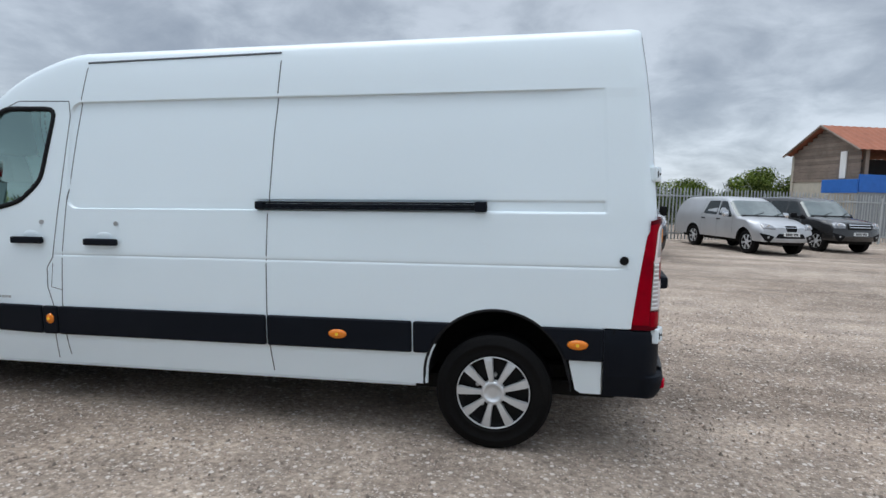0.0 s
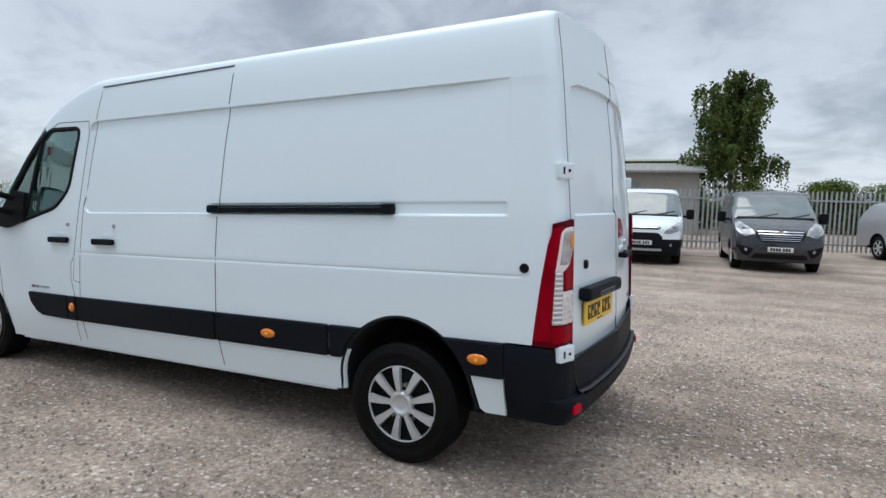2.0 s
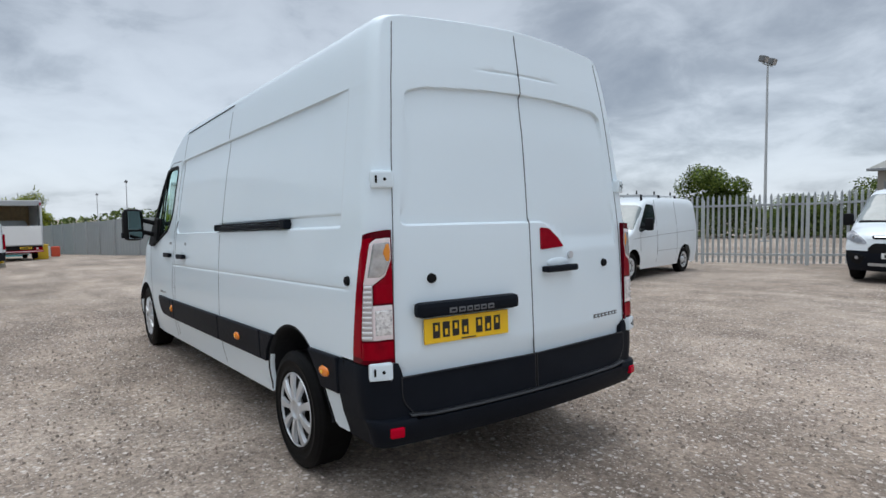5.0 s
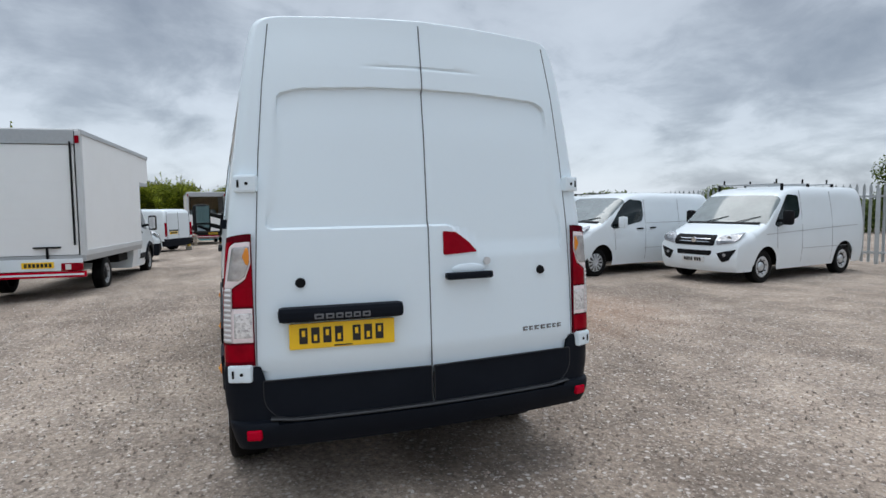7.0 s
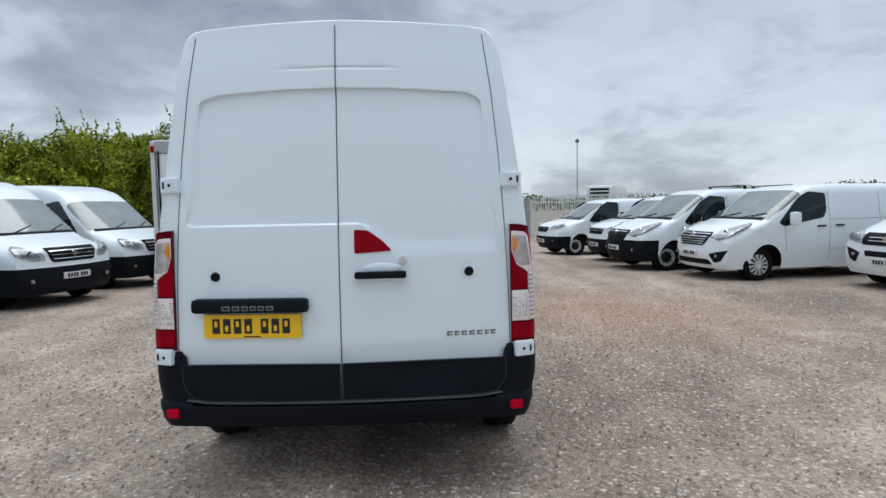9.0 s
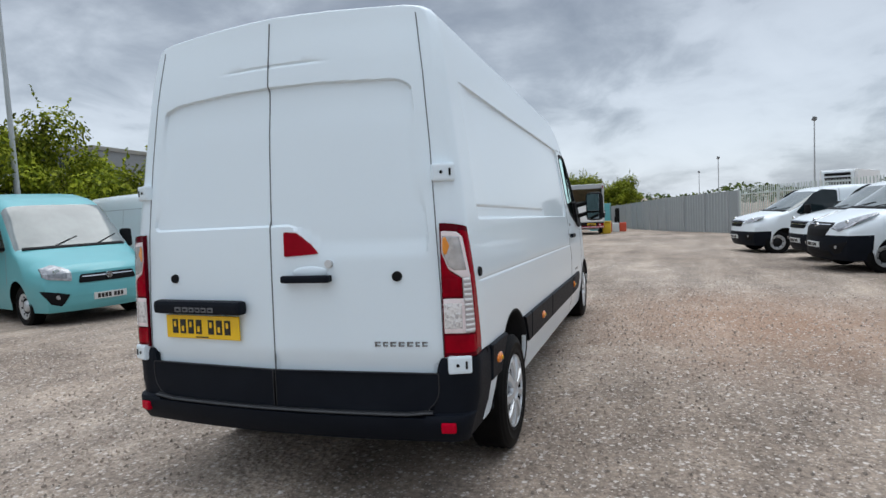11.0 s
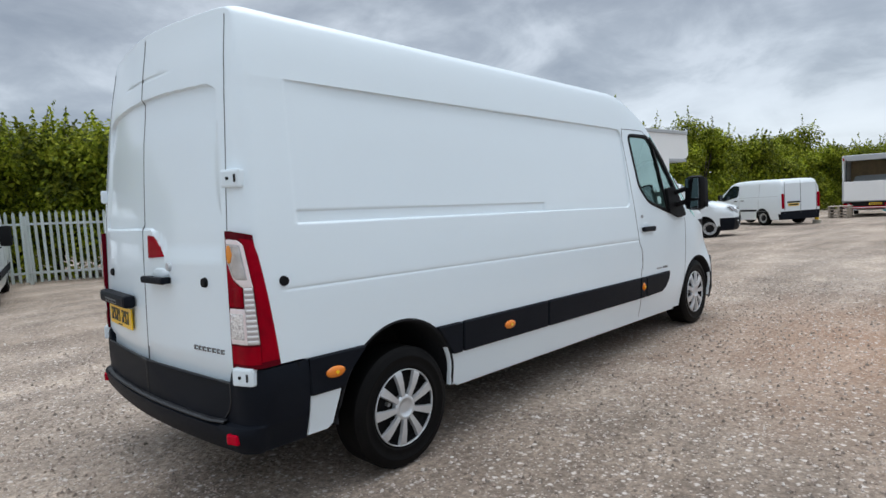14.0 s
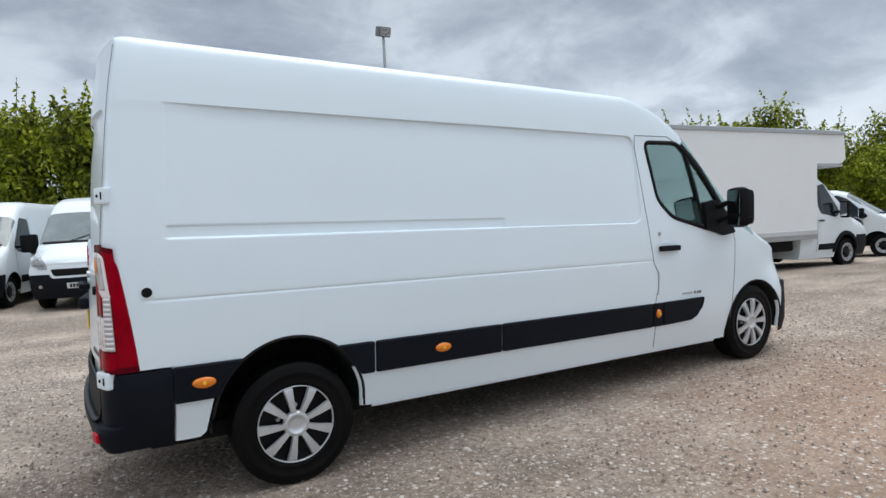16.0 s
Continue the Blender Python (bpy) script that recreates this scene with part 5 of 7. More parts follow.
def vehicle(s, m, label, category, group, paint, bump_mat=None, name="van"):
    sh = Shape(s)
    ob = thing(name, m, label, category, group)
    L = s["L"]
    arch = []
    for xc in (s["foh"], s["foh"] + s["wb"]):
        arch += list(np.linspace(xc - s["r"] - 0.075, xc + s["r"] + 0.075, 17))
    xs = np.unique(np.round(np.concatenate([np.linspace(0, 2.6, 40), np.linspace(2.6, L - 0.2, 12), np.linspace(L - 0.2, L, 6), [a for a in arch if 0 < a < L]]), 3))
    K = len(FRAC)
    rings = []
    zbump, kb = s.get("bump_z", 0.0), 8
    for x in xs:
        lo, hi = sh.low(float(x)), float(sh.top(x))
        z = lo + FRAC * (hi - lo)
        if zbump:
            # one row of the mesh runs along the bumper's upper edge
            edge = min(max(zbump, lo + 0.02), hi - 0.03)
            fit = np.where(FRAC <= FRAC[kb], lo + FRAC / FRAC[kb] * (edge - lo), edge + (FRAC - FRAC[kb]) / (1 - FRAC[kb]) * (hi - edge))
            w = float(smooth(s.get("bump_x", 0.42) + 0.35, s.get("bump_x", 0.42) + 0.02, x))
            z = z * (1 - w) + fit * w
        bon = float(smooth(s["cowl"] + 0.12, s["cowl"] - 0.25, x))
        y = sh.at(x, z) * (KRAT * (1 - bon) + KBON * bon)
        rings.append((np.full(K, x), y, z))
    verts, faces, tag = [], [], []
    n = len(xs)
    c0, c1 = s["cowl"], s["screen"]
    for sgn in (1, -1):
        off = len(verts)
        for xx, y, z in rings:
            for k in range(K):
                verts.append(sh.point(xx[k], sgn * y[k], z[k]))
        fs = grid_faces(n, K, off, flip=sgn > 0)
        for f in fs:
            k, i = (min(f) - off) % K, (min(f) - off) // K
            xm = (xs[i] + xs[min(i + 1, n - 1)]) / 2
            z = sum(verts[j][2] for j in f) / 4
            if c0 < xm < c1 and k >= len(RF) + 1:
                tag.append("glass")
            elif zbump and k < kb and xm < s.get("bump_x", 0.42):
                tag.append("bumper")
            elif z < s.get("skirt_z", 0):
                tag.append("bumper")
            elif xm > L - 0.18 and z < s.get("rear_bump_z", 0.0):
                tag.append("rear_bumper")
            else:
                tag.append("body")
        faces += fs
    cols = np.linspace(-1, 1, 21)
    for xe, flip in ((0, False), (n - 1, True)):
        off = len(verts)
        xx, y, z = rings[xe]
        for k in range(K):
            for c in cols:
                p = sh.point(xx[k], c * y[k], z[k])
                verts.append(p)
        fs = grid_faces(K, len(cols), off, flip=flip)
        for f in fs:
            zz = sum(verts[j][2] for j in f) / 4
            tag.append(("bumper" if xe == 0 else "rear_bumper") if zz < (zbump if xe == 0 else s.get("rear_bump_z", 0.0)) else "body")
        faces += fs
    for kind, nm, material in (("body", "body", paint), ("glass", "windscreen", SHIELD), ("bumper", "bumper", bump_mat or BLACKP), ("rear_bumper", "rear_bumper", bump_mat or BLACKP)):
        sel = [f for f, t in zip(faces, tag) if t == kind]
        if sel:
            o = part(nm, clean_mesh(nm, verts, sel, material, 0.001), material, ob)
            sharp(o, 42)
    if s.get("flares"):
        for xc in (s["foh"], s["foh"] + s["wb"]):
            if xc > L:
                continue
            for sgn in (1, -1):
                fsd, ring = sh.side(sgn), []
                for i in range(21):
                    a = math.pi * (0.02 + 0.96 * i / 20)
                    for dr, e in ((0.06, 0.0), (0.072, 0.03), (0.15, 0.03), (0.165, 0.0)):
                        ring.append(fsd(xc + (s["r"] + dr) * math.cos(a), s["r"] + (s["r"] + dr) * math.sin(a), e))
                part("arch_flare", mesh_object("arch_flare", ring, grid_faces(21, 4, flip=sgn > 0), BLACKP), BLACKP, ob)
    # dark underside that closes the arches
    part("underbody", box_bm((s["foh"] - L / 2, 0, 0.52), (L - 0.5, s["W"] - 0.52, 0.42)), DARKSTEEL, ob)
    # black surround of the windscreen's foot, and wipers
    pts = [sh.point(c0 - 0.02, v * sh.hw * 0.86, float(sh.top(c0 - 0.02)) + 0.004) for v in np.linspace(-1, 1, 13)]
    v, f = ribbon(pts, [Vector((0.5, 0, 1))] * 13, 0.09, 0.006)
    part("scuttle", mesh_object("scuttle", v, f, SEAL), SEAL, ob)
    for y0 in (-0.35, 0.35):
        a = sh.point(c0, y0, float(sh.top(c0)) + 0.02)
        b = sh.point(c0 + 0.16, y0 + 0.42, float(sh.top(c0 + 0.16)) + 0.006)
        part("wiper", cyl_bm(a, b, 0.008, n=6), SEAL, ob)
    # side glass
    for poly in s.get("windows", ()):
        for sgn in (1, -1):
            fsd = sh.side(sgn)
            q = densify(round_poly(poly, 0.05, 3), 0.12)
            part("side_window", prism(q, lambda u, w, d: fsd(u, w, d), 0.006), DARKGLASS, ob)
    for x0, z0, x1, z1 in s.get("gaps", ()):
        for sgn in (1, -1):
            fsd = sh.side(sgn)
            P = [fsd(x0 + (x1 - x0) * i / 8, z0 + (z1 - z0) * i / 8) for i in range(9)]
            v, f = ribbon(P, [Vector((0, sgn, 0.1))] * 9, 0.009, 0.003)
            part("panel_gap", mesh_object("panel_gap", v, f, PANELGAP), PANELGAP, ob)
    for x0, z0 in s.get("handles", ()):
        for sgn in (1, -1):
            c = sh.side(sgn)(x0, z0, 0.016)
            part("door_handle", box_bm(c, (0.19, 0.03, 0.036), 0.010), s.get("handle_mat", SEAL), ob)
    for x0, x1, z0, z1 in s.get("strips", ()):
        for sgn in (1, -1):
            fsd = sh.side(sgn)
            part("side_strip", prism([(x0, z0), (x1, z0), (x1, z1), (x0, z1)], lambda u, w, d: fsd(u, w, d), 0.016), BLACKP, ob)
    # front fittings
    def patch(nm, poly, material, d=0.012, label="", parent=ob, step=0.08):
        return part(nm, curved_slab(poly, sh.front, d), material, parent, label)
    for sgn in (1, -1):
        hl = [(sgn * y, z) for y, z in s["lamp"]]
        h = patch("headlamp", round_poly(hl, 0.03, 3), LAMPG, 0.014, "clear headlamp")
        cy, cz = sum(p[0] for p in hl) / len(hl), sum(p[1] for p in hl) / len(hl)
        patch("lamp_bowl", round_poly([(cy + 0.66 * (p - cy), cz + 0.66 * (q - cz) - 0.01) for p, q in hl], 0.02, 3), LAMPDARK, 0.018, "", h)
        c = sh.front(cy, cz, 0.0)
        part("reflector", cyl_bm(c + Vector((-0.01, 0, 0)), c + Vector((0.020, 0, 0)), 0.055, 0.05, 14), CHROME, h)
        if "fog" in s:
            fy, fz = s["fog"]
            k = s.get("fog_size", 1.0)
            q = [(sgn * (fy - 0.12 * k), fz + 0.03 * k), (sgn * (fy - 0.04 * k), fz - 0.11 * k), (sgn * (fy + 0.05 * k), fz - 0.10 * k), (sgn * (fy + 0.16 * k), fz + 0.09 * k)]
            g = patch("fog_lamp", round_poly(q, 0.02, 2), SEAL, 0.008)
            c = sh.front(sgn * fy, fz, 0.0)
            part("lens", cyl_bm(c, c + Vector((0.018, 0, 0)), 0.035, n=12), LAMPG, g)
    for poly, material, d, nm in s.get("grille", ()):
        patch(nm, round_poly(poly, 0.025, 2), material, d)
    for z, w, t in s.get("bars", ()):
        patch("grille_bar", [(-w, z - t), (w, z - t), (w, z + t), (-w, z + t)], s.get("bar_mat", CHROME), 0.022)
    if s.get("badge"):
        c = sh.front(0, s["badge"], 0.0)
        part("badge", cyl_bm(c, c + Vector((0.034, 0, 0)), 0.062, 0.055, 18), CHROME, ob)
    pz = s.get("plate", 0.5)
    np_ = patch("number_plate", [(-0.26, pz - 0.056), (0.26, pz - 0.056), (0.26, pz + 0.056), (-0.26, pz + 0.056)], PLATE_W, 0.026, "white front number plate")
    xq = -0.21
    for i in range(7):
        xq += 0.03 if i == 4 else 0
        patch("plate_mark", [(xq, pz - 0.036), (xq + 0.042, pz - 0.036), (xq + 0.042, pz + 0.036), (xq, pz + 0.036)], INK, 0.029, parent=np_)
        xq += 0.056
    if s.get("rear"):
        xr = s["foh"] - L - 0.004
        for sgn in (1, -1):
            yy = float(sh.at(L, 1.0)) - 0.07
            part("rear_lamp", box_bm((xr, sgn * yy, 1.02), (0.05, 0.12, 0.62), 0.02), RED, ob)
            part("door_gap", box_bm((xr, sgn * (yy - 0.09), 1.15), (0.012, 0.012, 1.3)), GAP, ob)
        part("door_gap", box_bm((xr, 0, 1.15), (0.012, 0.012, 1.3)), GAP, ob)
        rp = part("rear_plate", box_bm((xr - 0.006, 0.35, 0.86), (0.014, 0.52, 0.11)), PLATE_Y, ob)
        part("plate_mark", box_bm((xr - 0.014, 0.35, 0.86), (0.004, 0.42, 0.06)), INK, rp)
        part("plate_bar", box_bm((xr - 0.01, 0.35, 0.97), (0.03, 0.6, 0.06), 0.01), SEAL, ob)
    # mirrors
    mx, mz = s["mirror"]
    for sgn in (1, -1):
        base = sh.side(sgn)(mx, mz)
        bm = bmesh.new()
        add_box(bm, (0, 0, 0), (0.13, 0.20, s.get("mirror_h", 0.27)), 0.05)
        mo = part("door_mirror", bm, s.get("mirror_mat", SEAL), ob, smooth=True, m=Matrix.Translation(base + Vector((0.02, sgn * 0.19, 0.06))))
        sharp(mo, 50)
        part("mirror_glass", box_bm((-0.066, 0, 0), (0.006, 0.15, s.get("mirror_h", 0.27) * 0.78)), CHROME, mo)
        part("mirror_arm", box_bm(base + Vector((0.02, sgn * 0.06, 0.0)), (0.08, 0.16, 0.06), 0.02), SEAL, ob)
    # wheels
    for xw in (s["foh"], s["foh"] + s["wb"]):
        for sgn in (1, -1):
            wheel("wheel", s["r"], 0.215, s["r"] * 0.63, s.get("rim_mat", SILVER), s.get("spokes", 9), ob, pose(s["foh"] - xw, sgn * (s["W"] / 2 - 0.145), s["r"] - 0.004, 0, 11, 0 if sgn > 0 else 180), sgn, trim=s.get("trim", True))
    return ob, sh


def parked(x, y, heading):
    """The pose of a vehicle by the middle of its front axle and the way it faces, level with the slope."""
    h = radians(heading)
    dx, dy = math.cos(h), math.sin(h)
    zf, zr = ground_height(x, y), ground_height(x - 3.2 * dx, y - 3.2 * dy)
    return Matrix.Translation((x, y, zf)) @ pose(0, 0, 0, 0, 0, heading) @ pose(0, 0, 0, 0, -math.degrees(math.atan2(zf - zr, 3.2)), 0)


VIVARO = dict(L=5.0, W=1.956, foh=0.93, wb=3.10, r=0.335, bow=0.30, belt=1.15, tumble=0.86, cowl=0.98, screen=1.86,
              top=[(0, 0.86), (0.08, 0.98), (0.45, 1.12), (0.98, 1.26), (1.86, 1.84), (2.2, 1.94), (2.9, 1.97), (4.8, 1.94), (4.94, 1.88), (5.0, 1.75)],
              nose=[(0.2, 0.12), (0.35, 0.03), (0.55, 0.0), (0.75, 0.02), (0.9, 0.05)], bump_z=0.0,
              windows=[[(1.22, 1.17), (1.36, 1.10), (2.38, 1.26), (2.46, 1.40), (2.46, 1.76), (2.05, 1.80), (1.78, 1.68)]],
              gaps=[(2.52, 0.36, 2.52, 1.80), (1.42, 0.6, 1.36, 1.22), (3.72, 0.36, 3.72, 1.78), (2.52, 1.22, 4.8, 1.24), (2.5, 0.62, 4.2, 0.62)], handles=[(2.32, 1.09), (2.75, 1.10)],
              lamp=[(0.50, 0.85), (0.58, 1.01), (0.82, 1.19), (0.92, 1.14), (0.92, 0.97), (0.76, 0.83)],
              grille=[([(-0.52, 0.90), (-0.40, 0.72), (0.40, 0.72), (0.52, 0.90), (0.50, 1.00), (-0.50, 1.00)], SEAL, 0.012, "grille"), ([(-0.60, 0.33), (0.60, 0.33), (0.52, 0.44), (-0.52, 0.44)], SEAL, 0.010, "lower_grille")],
              bars=[(0.965, 0.48, 0.011), (0.905, 0.46, 0.008), (0.855, 0.44, 0.008), (0.805, 0.42, 0.008), (0.76, 0.40, 0.007)], badge=0.93, plate=0.55, fog=(0.70, 0.52), fog_size=1.35, mirror=(1.50, 1.20))
CUSTOM = dict(VIVARO, L=4.97, W=1.986, foh=1.0, wb=2.93, cowl=0.95, screen=1.80, bump_z=0.66, bump_x=0.5, rear_bump_z=0.55,
              top=[(0, 0.88), (0.08, 1.02), (0.45, 1.14), (0.95, 1.24), (1.80, 1.86), (2.15, 1.96), (2.9, 1.98), (4.75, 1.95), (4.9, 1.90), (4.97, 1.7)],
              lamp=[(0.50, 0.80), (0.62, 0.93), (0.84, 1.08), (0.93, 1.05), (0.92, 0.90), (0.72, 0.80)],
              grille=[([(-0.46, 0.62), (0.46, 0.62), (0.52, 0.70), (0.40, 0.82), (-0.40, 0.82), (-0.52, 0.70)], SEAL, 0.012, "grille"), ([(-0.42, 0.90), (0.42, 0.90), (0.46, 0.97), (-0.46, 0.97)], SEAL, 0.010, "upper_grille"), ([(-0.5, 0.36), (0.5, 0.36), (0.5, 0.42), (-0.5, 0.42)], ALU, 0.010, "skid_bar")],
              bars=[(0.95, 0.40, 0.010)], badge=0, plate=0.57, trim=False, rim_mat=ALU, mirror=(1.42, 1.22), rear=True, strips=[(2.6, 3.6, 0.62, 0.70)])
LDV = dict(VIVARO, L=4.95, W=1.998, foh=0.93, wb=3.10, bow=0.16, cowl=0.92, screen=1.62, belt=1.2, tumble=0.86, r=0.34,
           top=[(0, 0.86), (0.06, 0.98), (0.40, 1.08), (0.92, 1.22), (1.62, 1.84), (1.95, 1.97), (2.6, 2.02), (4.8, 2.00), (4.9, 1.94), (4.95, 1.8)],
           windows=[[(1.20, 1.20), (1.32, 1.14), (2.16, 1.34), (2.24, 1.48), (2.22, 1.80), (1.82, 1.83)]],
           lamp=[(0.50, 0.80), (0.50, 0.96), (0.74, 1.04), (0.90, 1.06), (0.92, 0.94), (0.80, 0.82)],
           grille=[([(-0.50, 0.78), (0.46, 0.78), (0.46, 1.00), (-0.50, 1.00)], SEAL, 0.012, "grille"), ([(-0.40, 0.58), (0.40, 0.58), (0.42, 0.68), (-0.42, 0.68)], SEAL, 0.010, "lower_grille")],
           bars=[(0.92, 0.36, 0.007), (0.86, 0.36, 0.007)], badge=0.89, plate=0.49, fog=(0.68, 0.60), trim=False, rim_mat=SILVER, mirror=(1.42, 1.28), mirror_h=0.30,
           gaps=[(2.30, 0.36, 2.30, 1.92), (1.32, 0.7, 1.30, 1.22), (3.5, 0.36, 3.5, 1.9), (2.3, 0.66, 4.2, 0.66), (0.9, 1.0, 4.6, 1.12)], handles=[])
EXPERT = dict(VIVARO, L=4.95, W=1.92, foh=0.88, wb=3.27, cowl=1.02, screen=1.95, bump_z=0.66, bump_x=0.45,
              top=[(0, 0.90), (0.08, 1.02), (0.45, 1.12), (1.02, 1.22), (1.95, 1.76), (2.3, 1.86), (2.9, 1.90), (4.75, 1.88), (4.9, 1.82), (4.95, 1.6)],
              lamp=[(0.52, 0.92), (0.56, 1.02), (0.82, 1.10), (0.90, 1.06), (0.88, 0.98), (0.70, 0.92)],
              grille=[([(-0.40, 0.80), (0.40, 0.80), (0.45, 0.98), (-0.45, 0.98)], SEAL, 0.010, "grille")], bars=[(0.97, 0.5, 0.008), (0.90, 0.5, 0.008)], badge=0, plate=0.5, trim=False, rim_mat=ALU)
SPRINTER = dict(VIVARO, L=5.91, W=1.993, foh=1.0, wb=3.66, r=0.345, bow=0.26, belt=1.2, tumble=0.84, cowl=0.98, screen=1.75, bump_z=0.72, bump_x=0.55,
                top=[(0, 0.95), (0.08, 1.06), (0.45, 1.16), (0.98, 1.30), (1.75, 1.96), (2.05, 2.17), (2.5, 2.31), (3.2, 2.36), (5.7, 2.36), (5.85, 2.30), (5.91, 2.15)],
                windows=[[(1.30, 1.24), (1.46, 1.16), (2.32, 1.26), (2.38, 1.40), (2.38, 1.90), (1.96, 1.96)]],
                lamp=[(0.50, 0.84), (0.56, 0.98), (0.80, 1.12), (0.92, 1.10), (0.92, 0.94), (0.74, 0.84)],
                grille=[([(-0.42, 0.80), (0.42, 0.80), (0.50, 1.06), (-0.50, 1.06)], SEAL, 0.012, "grille")], bars=[(1.00, 0.44, 0.007), (0.93, 0.42, 0.007), (0.86, 0.40, 0.007)], badge=0.94, plate=0.55, fog=(0.74, 0.5),
                trim=False, rim_mat=ALU, mirror=(1.55, 1.30), mirror_h=0.36, strips=[(1.5, 5.6, 0.56, 0.70)],
                gaps=[(2.46, 0.4, 2.46, 1.98), (1.42, 0.7, 1.36, 1.25), (2.5, 1.98, 5.6, 2.0), (3.7, 0.4, 3.7, 1.98)], handles=[(2.26, 1.12)])
MINIBUS = dict(SPRINTER, L=5.85, W=1.93, wb=3.75, bump_z=0.50, top=[(0, 0.86), (0.08, 0.98), (0.5, 1.10), (1.05, 1.28), (1.75, 2.02), (2.1, 2.18), (2.6, 2.29), (3.2, 2.32), (5.6, 2.32), (5.75, 2.25), (5.85, 2.1)], cowl=1.05, screen=1.78,
               windows=[[(1.40, 1.28), (1.55, 1.24), (2.36, 1.30), (2.40, 1.92), (1.98, 1.94)], [(2.55, 1.30), (3.45, 1.30), (3.45, 1.92), (2.55, 1.92)], [(3.55, 1.30), (4.45, 1.30), (4.45, 1.92), (3.55, 1.92)], [(4.55, 1.30), (5.40, 1.30), (5.38, 1.92), (4.55, 1.92)]],
               grille=[([(-0.46, 0.70), (0.46, 0.70), (0.42, 0.84), (-0.42, 0.84)], SEAL, 0.012, "grille")], bars=[(0.80, 0.40, 0.010)], badge=0.79, plate=0.46,
               lamp=[(0.54, 0.74), (0.54, 0.92), (0.70, 1.02), (0.90, 1.00), (0.90, 0.80)], strips=[], rim_mat=SILVER)
BOXER = dict(SPRINTER, L=5.6, W=2.05, foh=0.95, wb=3.60, r=0.345, bow=0.20, cowl=0.88, screen=1.55, bump_z=0.74, bump_x=0.51, tumble=0.88,
             top=[(0, 0.92), (0.06, 1.06), (0.40, 1.18), (0.88, 1.36), (1.55, 2.02), (1.85, 2.25), (2.3, 2.36), (5.4, 2.36), (5.55, 2.30), (5.6, 2.15)],
             windows=[[(1.16, 1.30), (1.34, 1.18), (2.08, 1.30), (2.16, 1.44), (2.14, 1.92), (1.72, 1.96)]],
             lamp=[(0.58, 0.84), (0.66, 1.00), (0.82, 1.16), (0.93, 1.14), (0.92, 0.96), (0.78, 0.84)],
             grille=[([(-0.53, 0.655), (0.53, 0.655), (0.64, 0.895), (-0.64, 0.895)], WHITE2, 0.010, "grille_frame"), ([(-0.48, 0.70), (0.48, 0.70), (0.55, 0.84), (-0.55, 0.84)], SEAL, 0.014, "grille")],
             bars=[], badge=0, plate=0.50, mirror=(1.30, 1.30), mirror_h=0.40, gaps=[(2.2, 0.4, 2.2, 1.95), (1.20, 0.8, 1.16, 1.3), (3.45, 0.4, 3.45, 1.95)], handles=[(2.10, 1.12), (2.34, 1.12)], strips=[(1.35, 5.4, 0.50, 0.66)])
PICKUP = dict(VIVARO, L=5.15, W=1.80, foh=0.88, wb=3.0, r=0.37, sill=0.42, bow=0.22, belt=1.08, tumble=0.78, cowl=1.28, screen=2.0, bump_z=0.50, bump_x=0.5,
              top=[(0, 0.84), (0.08, 0.95), (0.5, 1.06), (1.28, 1.16), (2.0, 1.66), (2.3, 1.76), (2.9, 1.79), (3.5, 1.77), (4.55, 1.74), (4.9, 1.62), (5.1, 1.2), (5.15, 1.0)],
              windows=[[(1.60, 1.15), (1.70, 1.12), (2.40, 1.15), (2.42, 1.62), (2.14, 1.62)], [(2.50, 1.15), (3.28, 1.18), (3.10, 1.62), (2.50, 1.63)]],
              lamp=[(0.48, 0.78), (0.50, 0.90), (0.72, 0.98), (0.84, 0.96), (0.82, 0.82)], grille=[([(-0.16, 0.74), (0.16, 0.74), (0.20, 0.92), (-0.20, 0.92)], SEAL, 0.01, "grille"), ([(-0.50, 0.54), (0.50, 0.54), (0.40, 0.68), (-0.40, 0.68)], SEAL, 0.01, "lower_grille"), ([(-0.56, 0.44), (0.56, 0.44), (0.56, 0.50), (-0.56, 0.50)], ALU, 0.03, "skid_bar")],
              bars=[(0.86, 0.40, 0.008)], badge=0, plate=0.66, fog=(0.68, 0.56), mirror=(1.72, 1.14), mirror_h=0.18, mirror_mat=CHROME, gaps=[(2.46, 0.5, 2.46, 1.66), (3.40, 0.6, 3.34, 1.70), (1.55, 0.6, 1.55, 1.12)], handles=[(2.36, 1.02), (3.25, 1.02)], spokes=6)
SUV = dict(PICKUP, L=4.9, W=1.875, wb=2.78, top=[(0, 0.90), (0.08, 1.04), (0.5, 1.12), (1.22, 1.20), (1.85, 1.74), (2.2, 1.84), (3.0, 1.87), (4.6, 1.82), (4.8, 1.7), (4.9, 1.1)], cowl=1.22, screen=1.86, bump_z=0.0,
           windows=[[(1.55, 1.2), (2.35, 1.2), (2.37, 1.70), (2.02, 1.70)], [(2.45, 1.2), (3.3, 1.2), (3.3, 1.70), (2.45, 1.71)], [(3.4, 1.2), (4.5, 1.22), (4.3, 1.66), (3.4, 1.70)]],
           lamp=[(0.52, 0.84), (0.52, 1.00), (0.76, 1.04), (0.88, 1.0), (0.86, 0.84)], grille=[([(-0.44, 0.80), (0.44, 0.80), (0.46, 1.0), (-0.46, 1.0)], SEAL, 0.012, "grille")], bars=[(0.96, 0.40, 0.014), (0.88, 0.40, 0.014)], mirror_mat=SEAL)

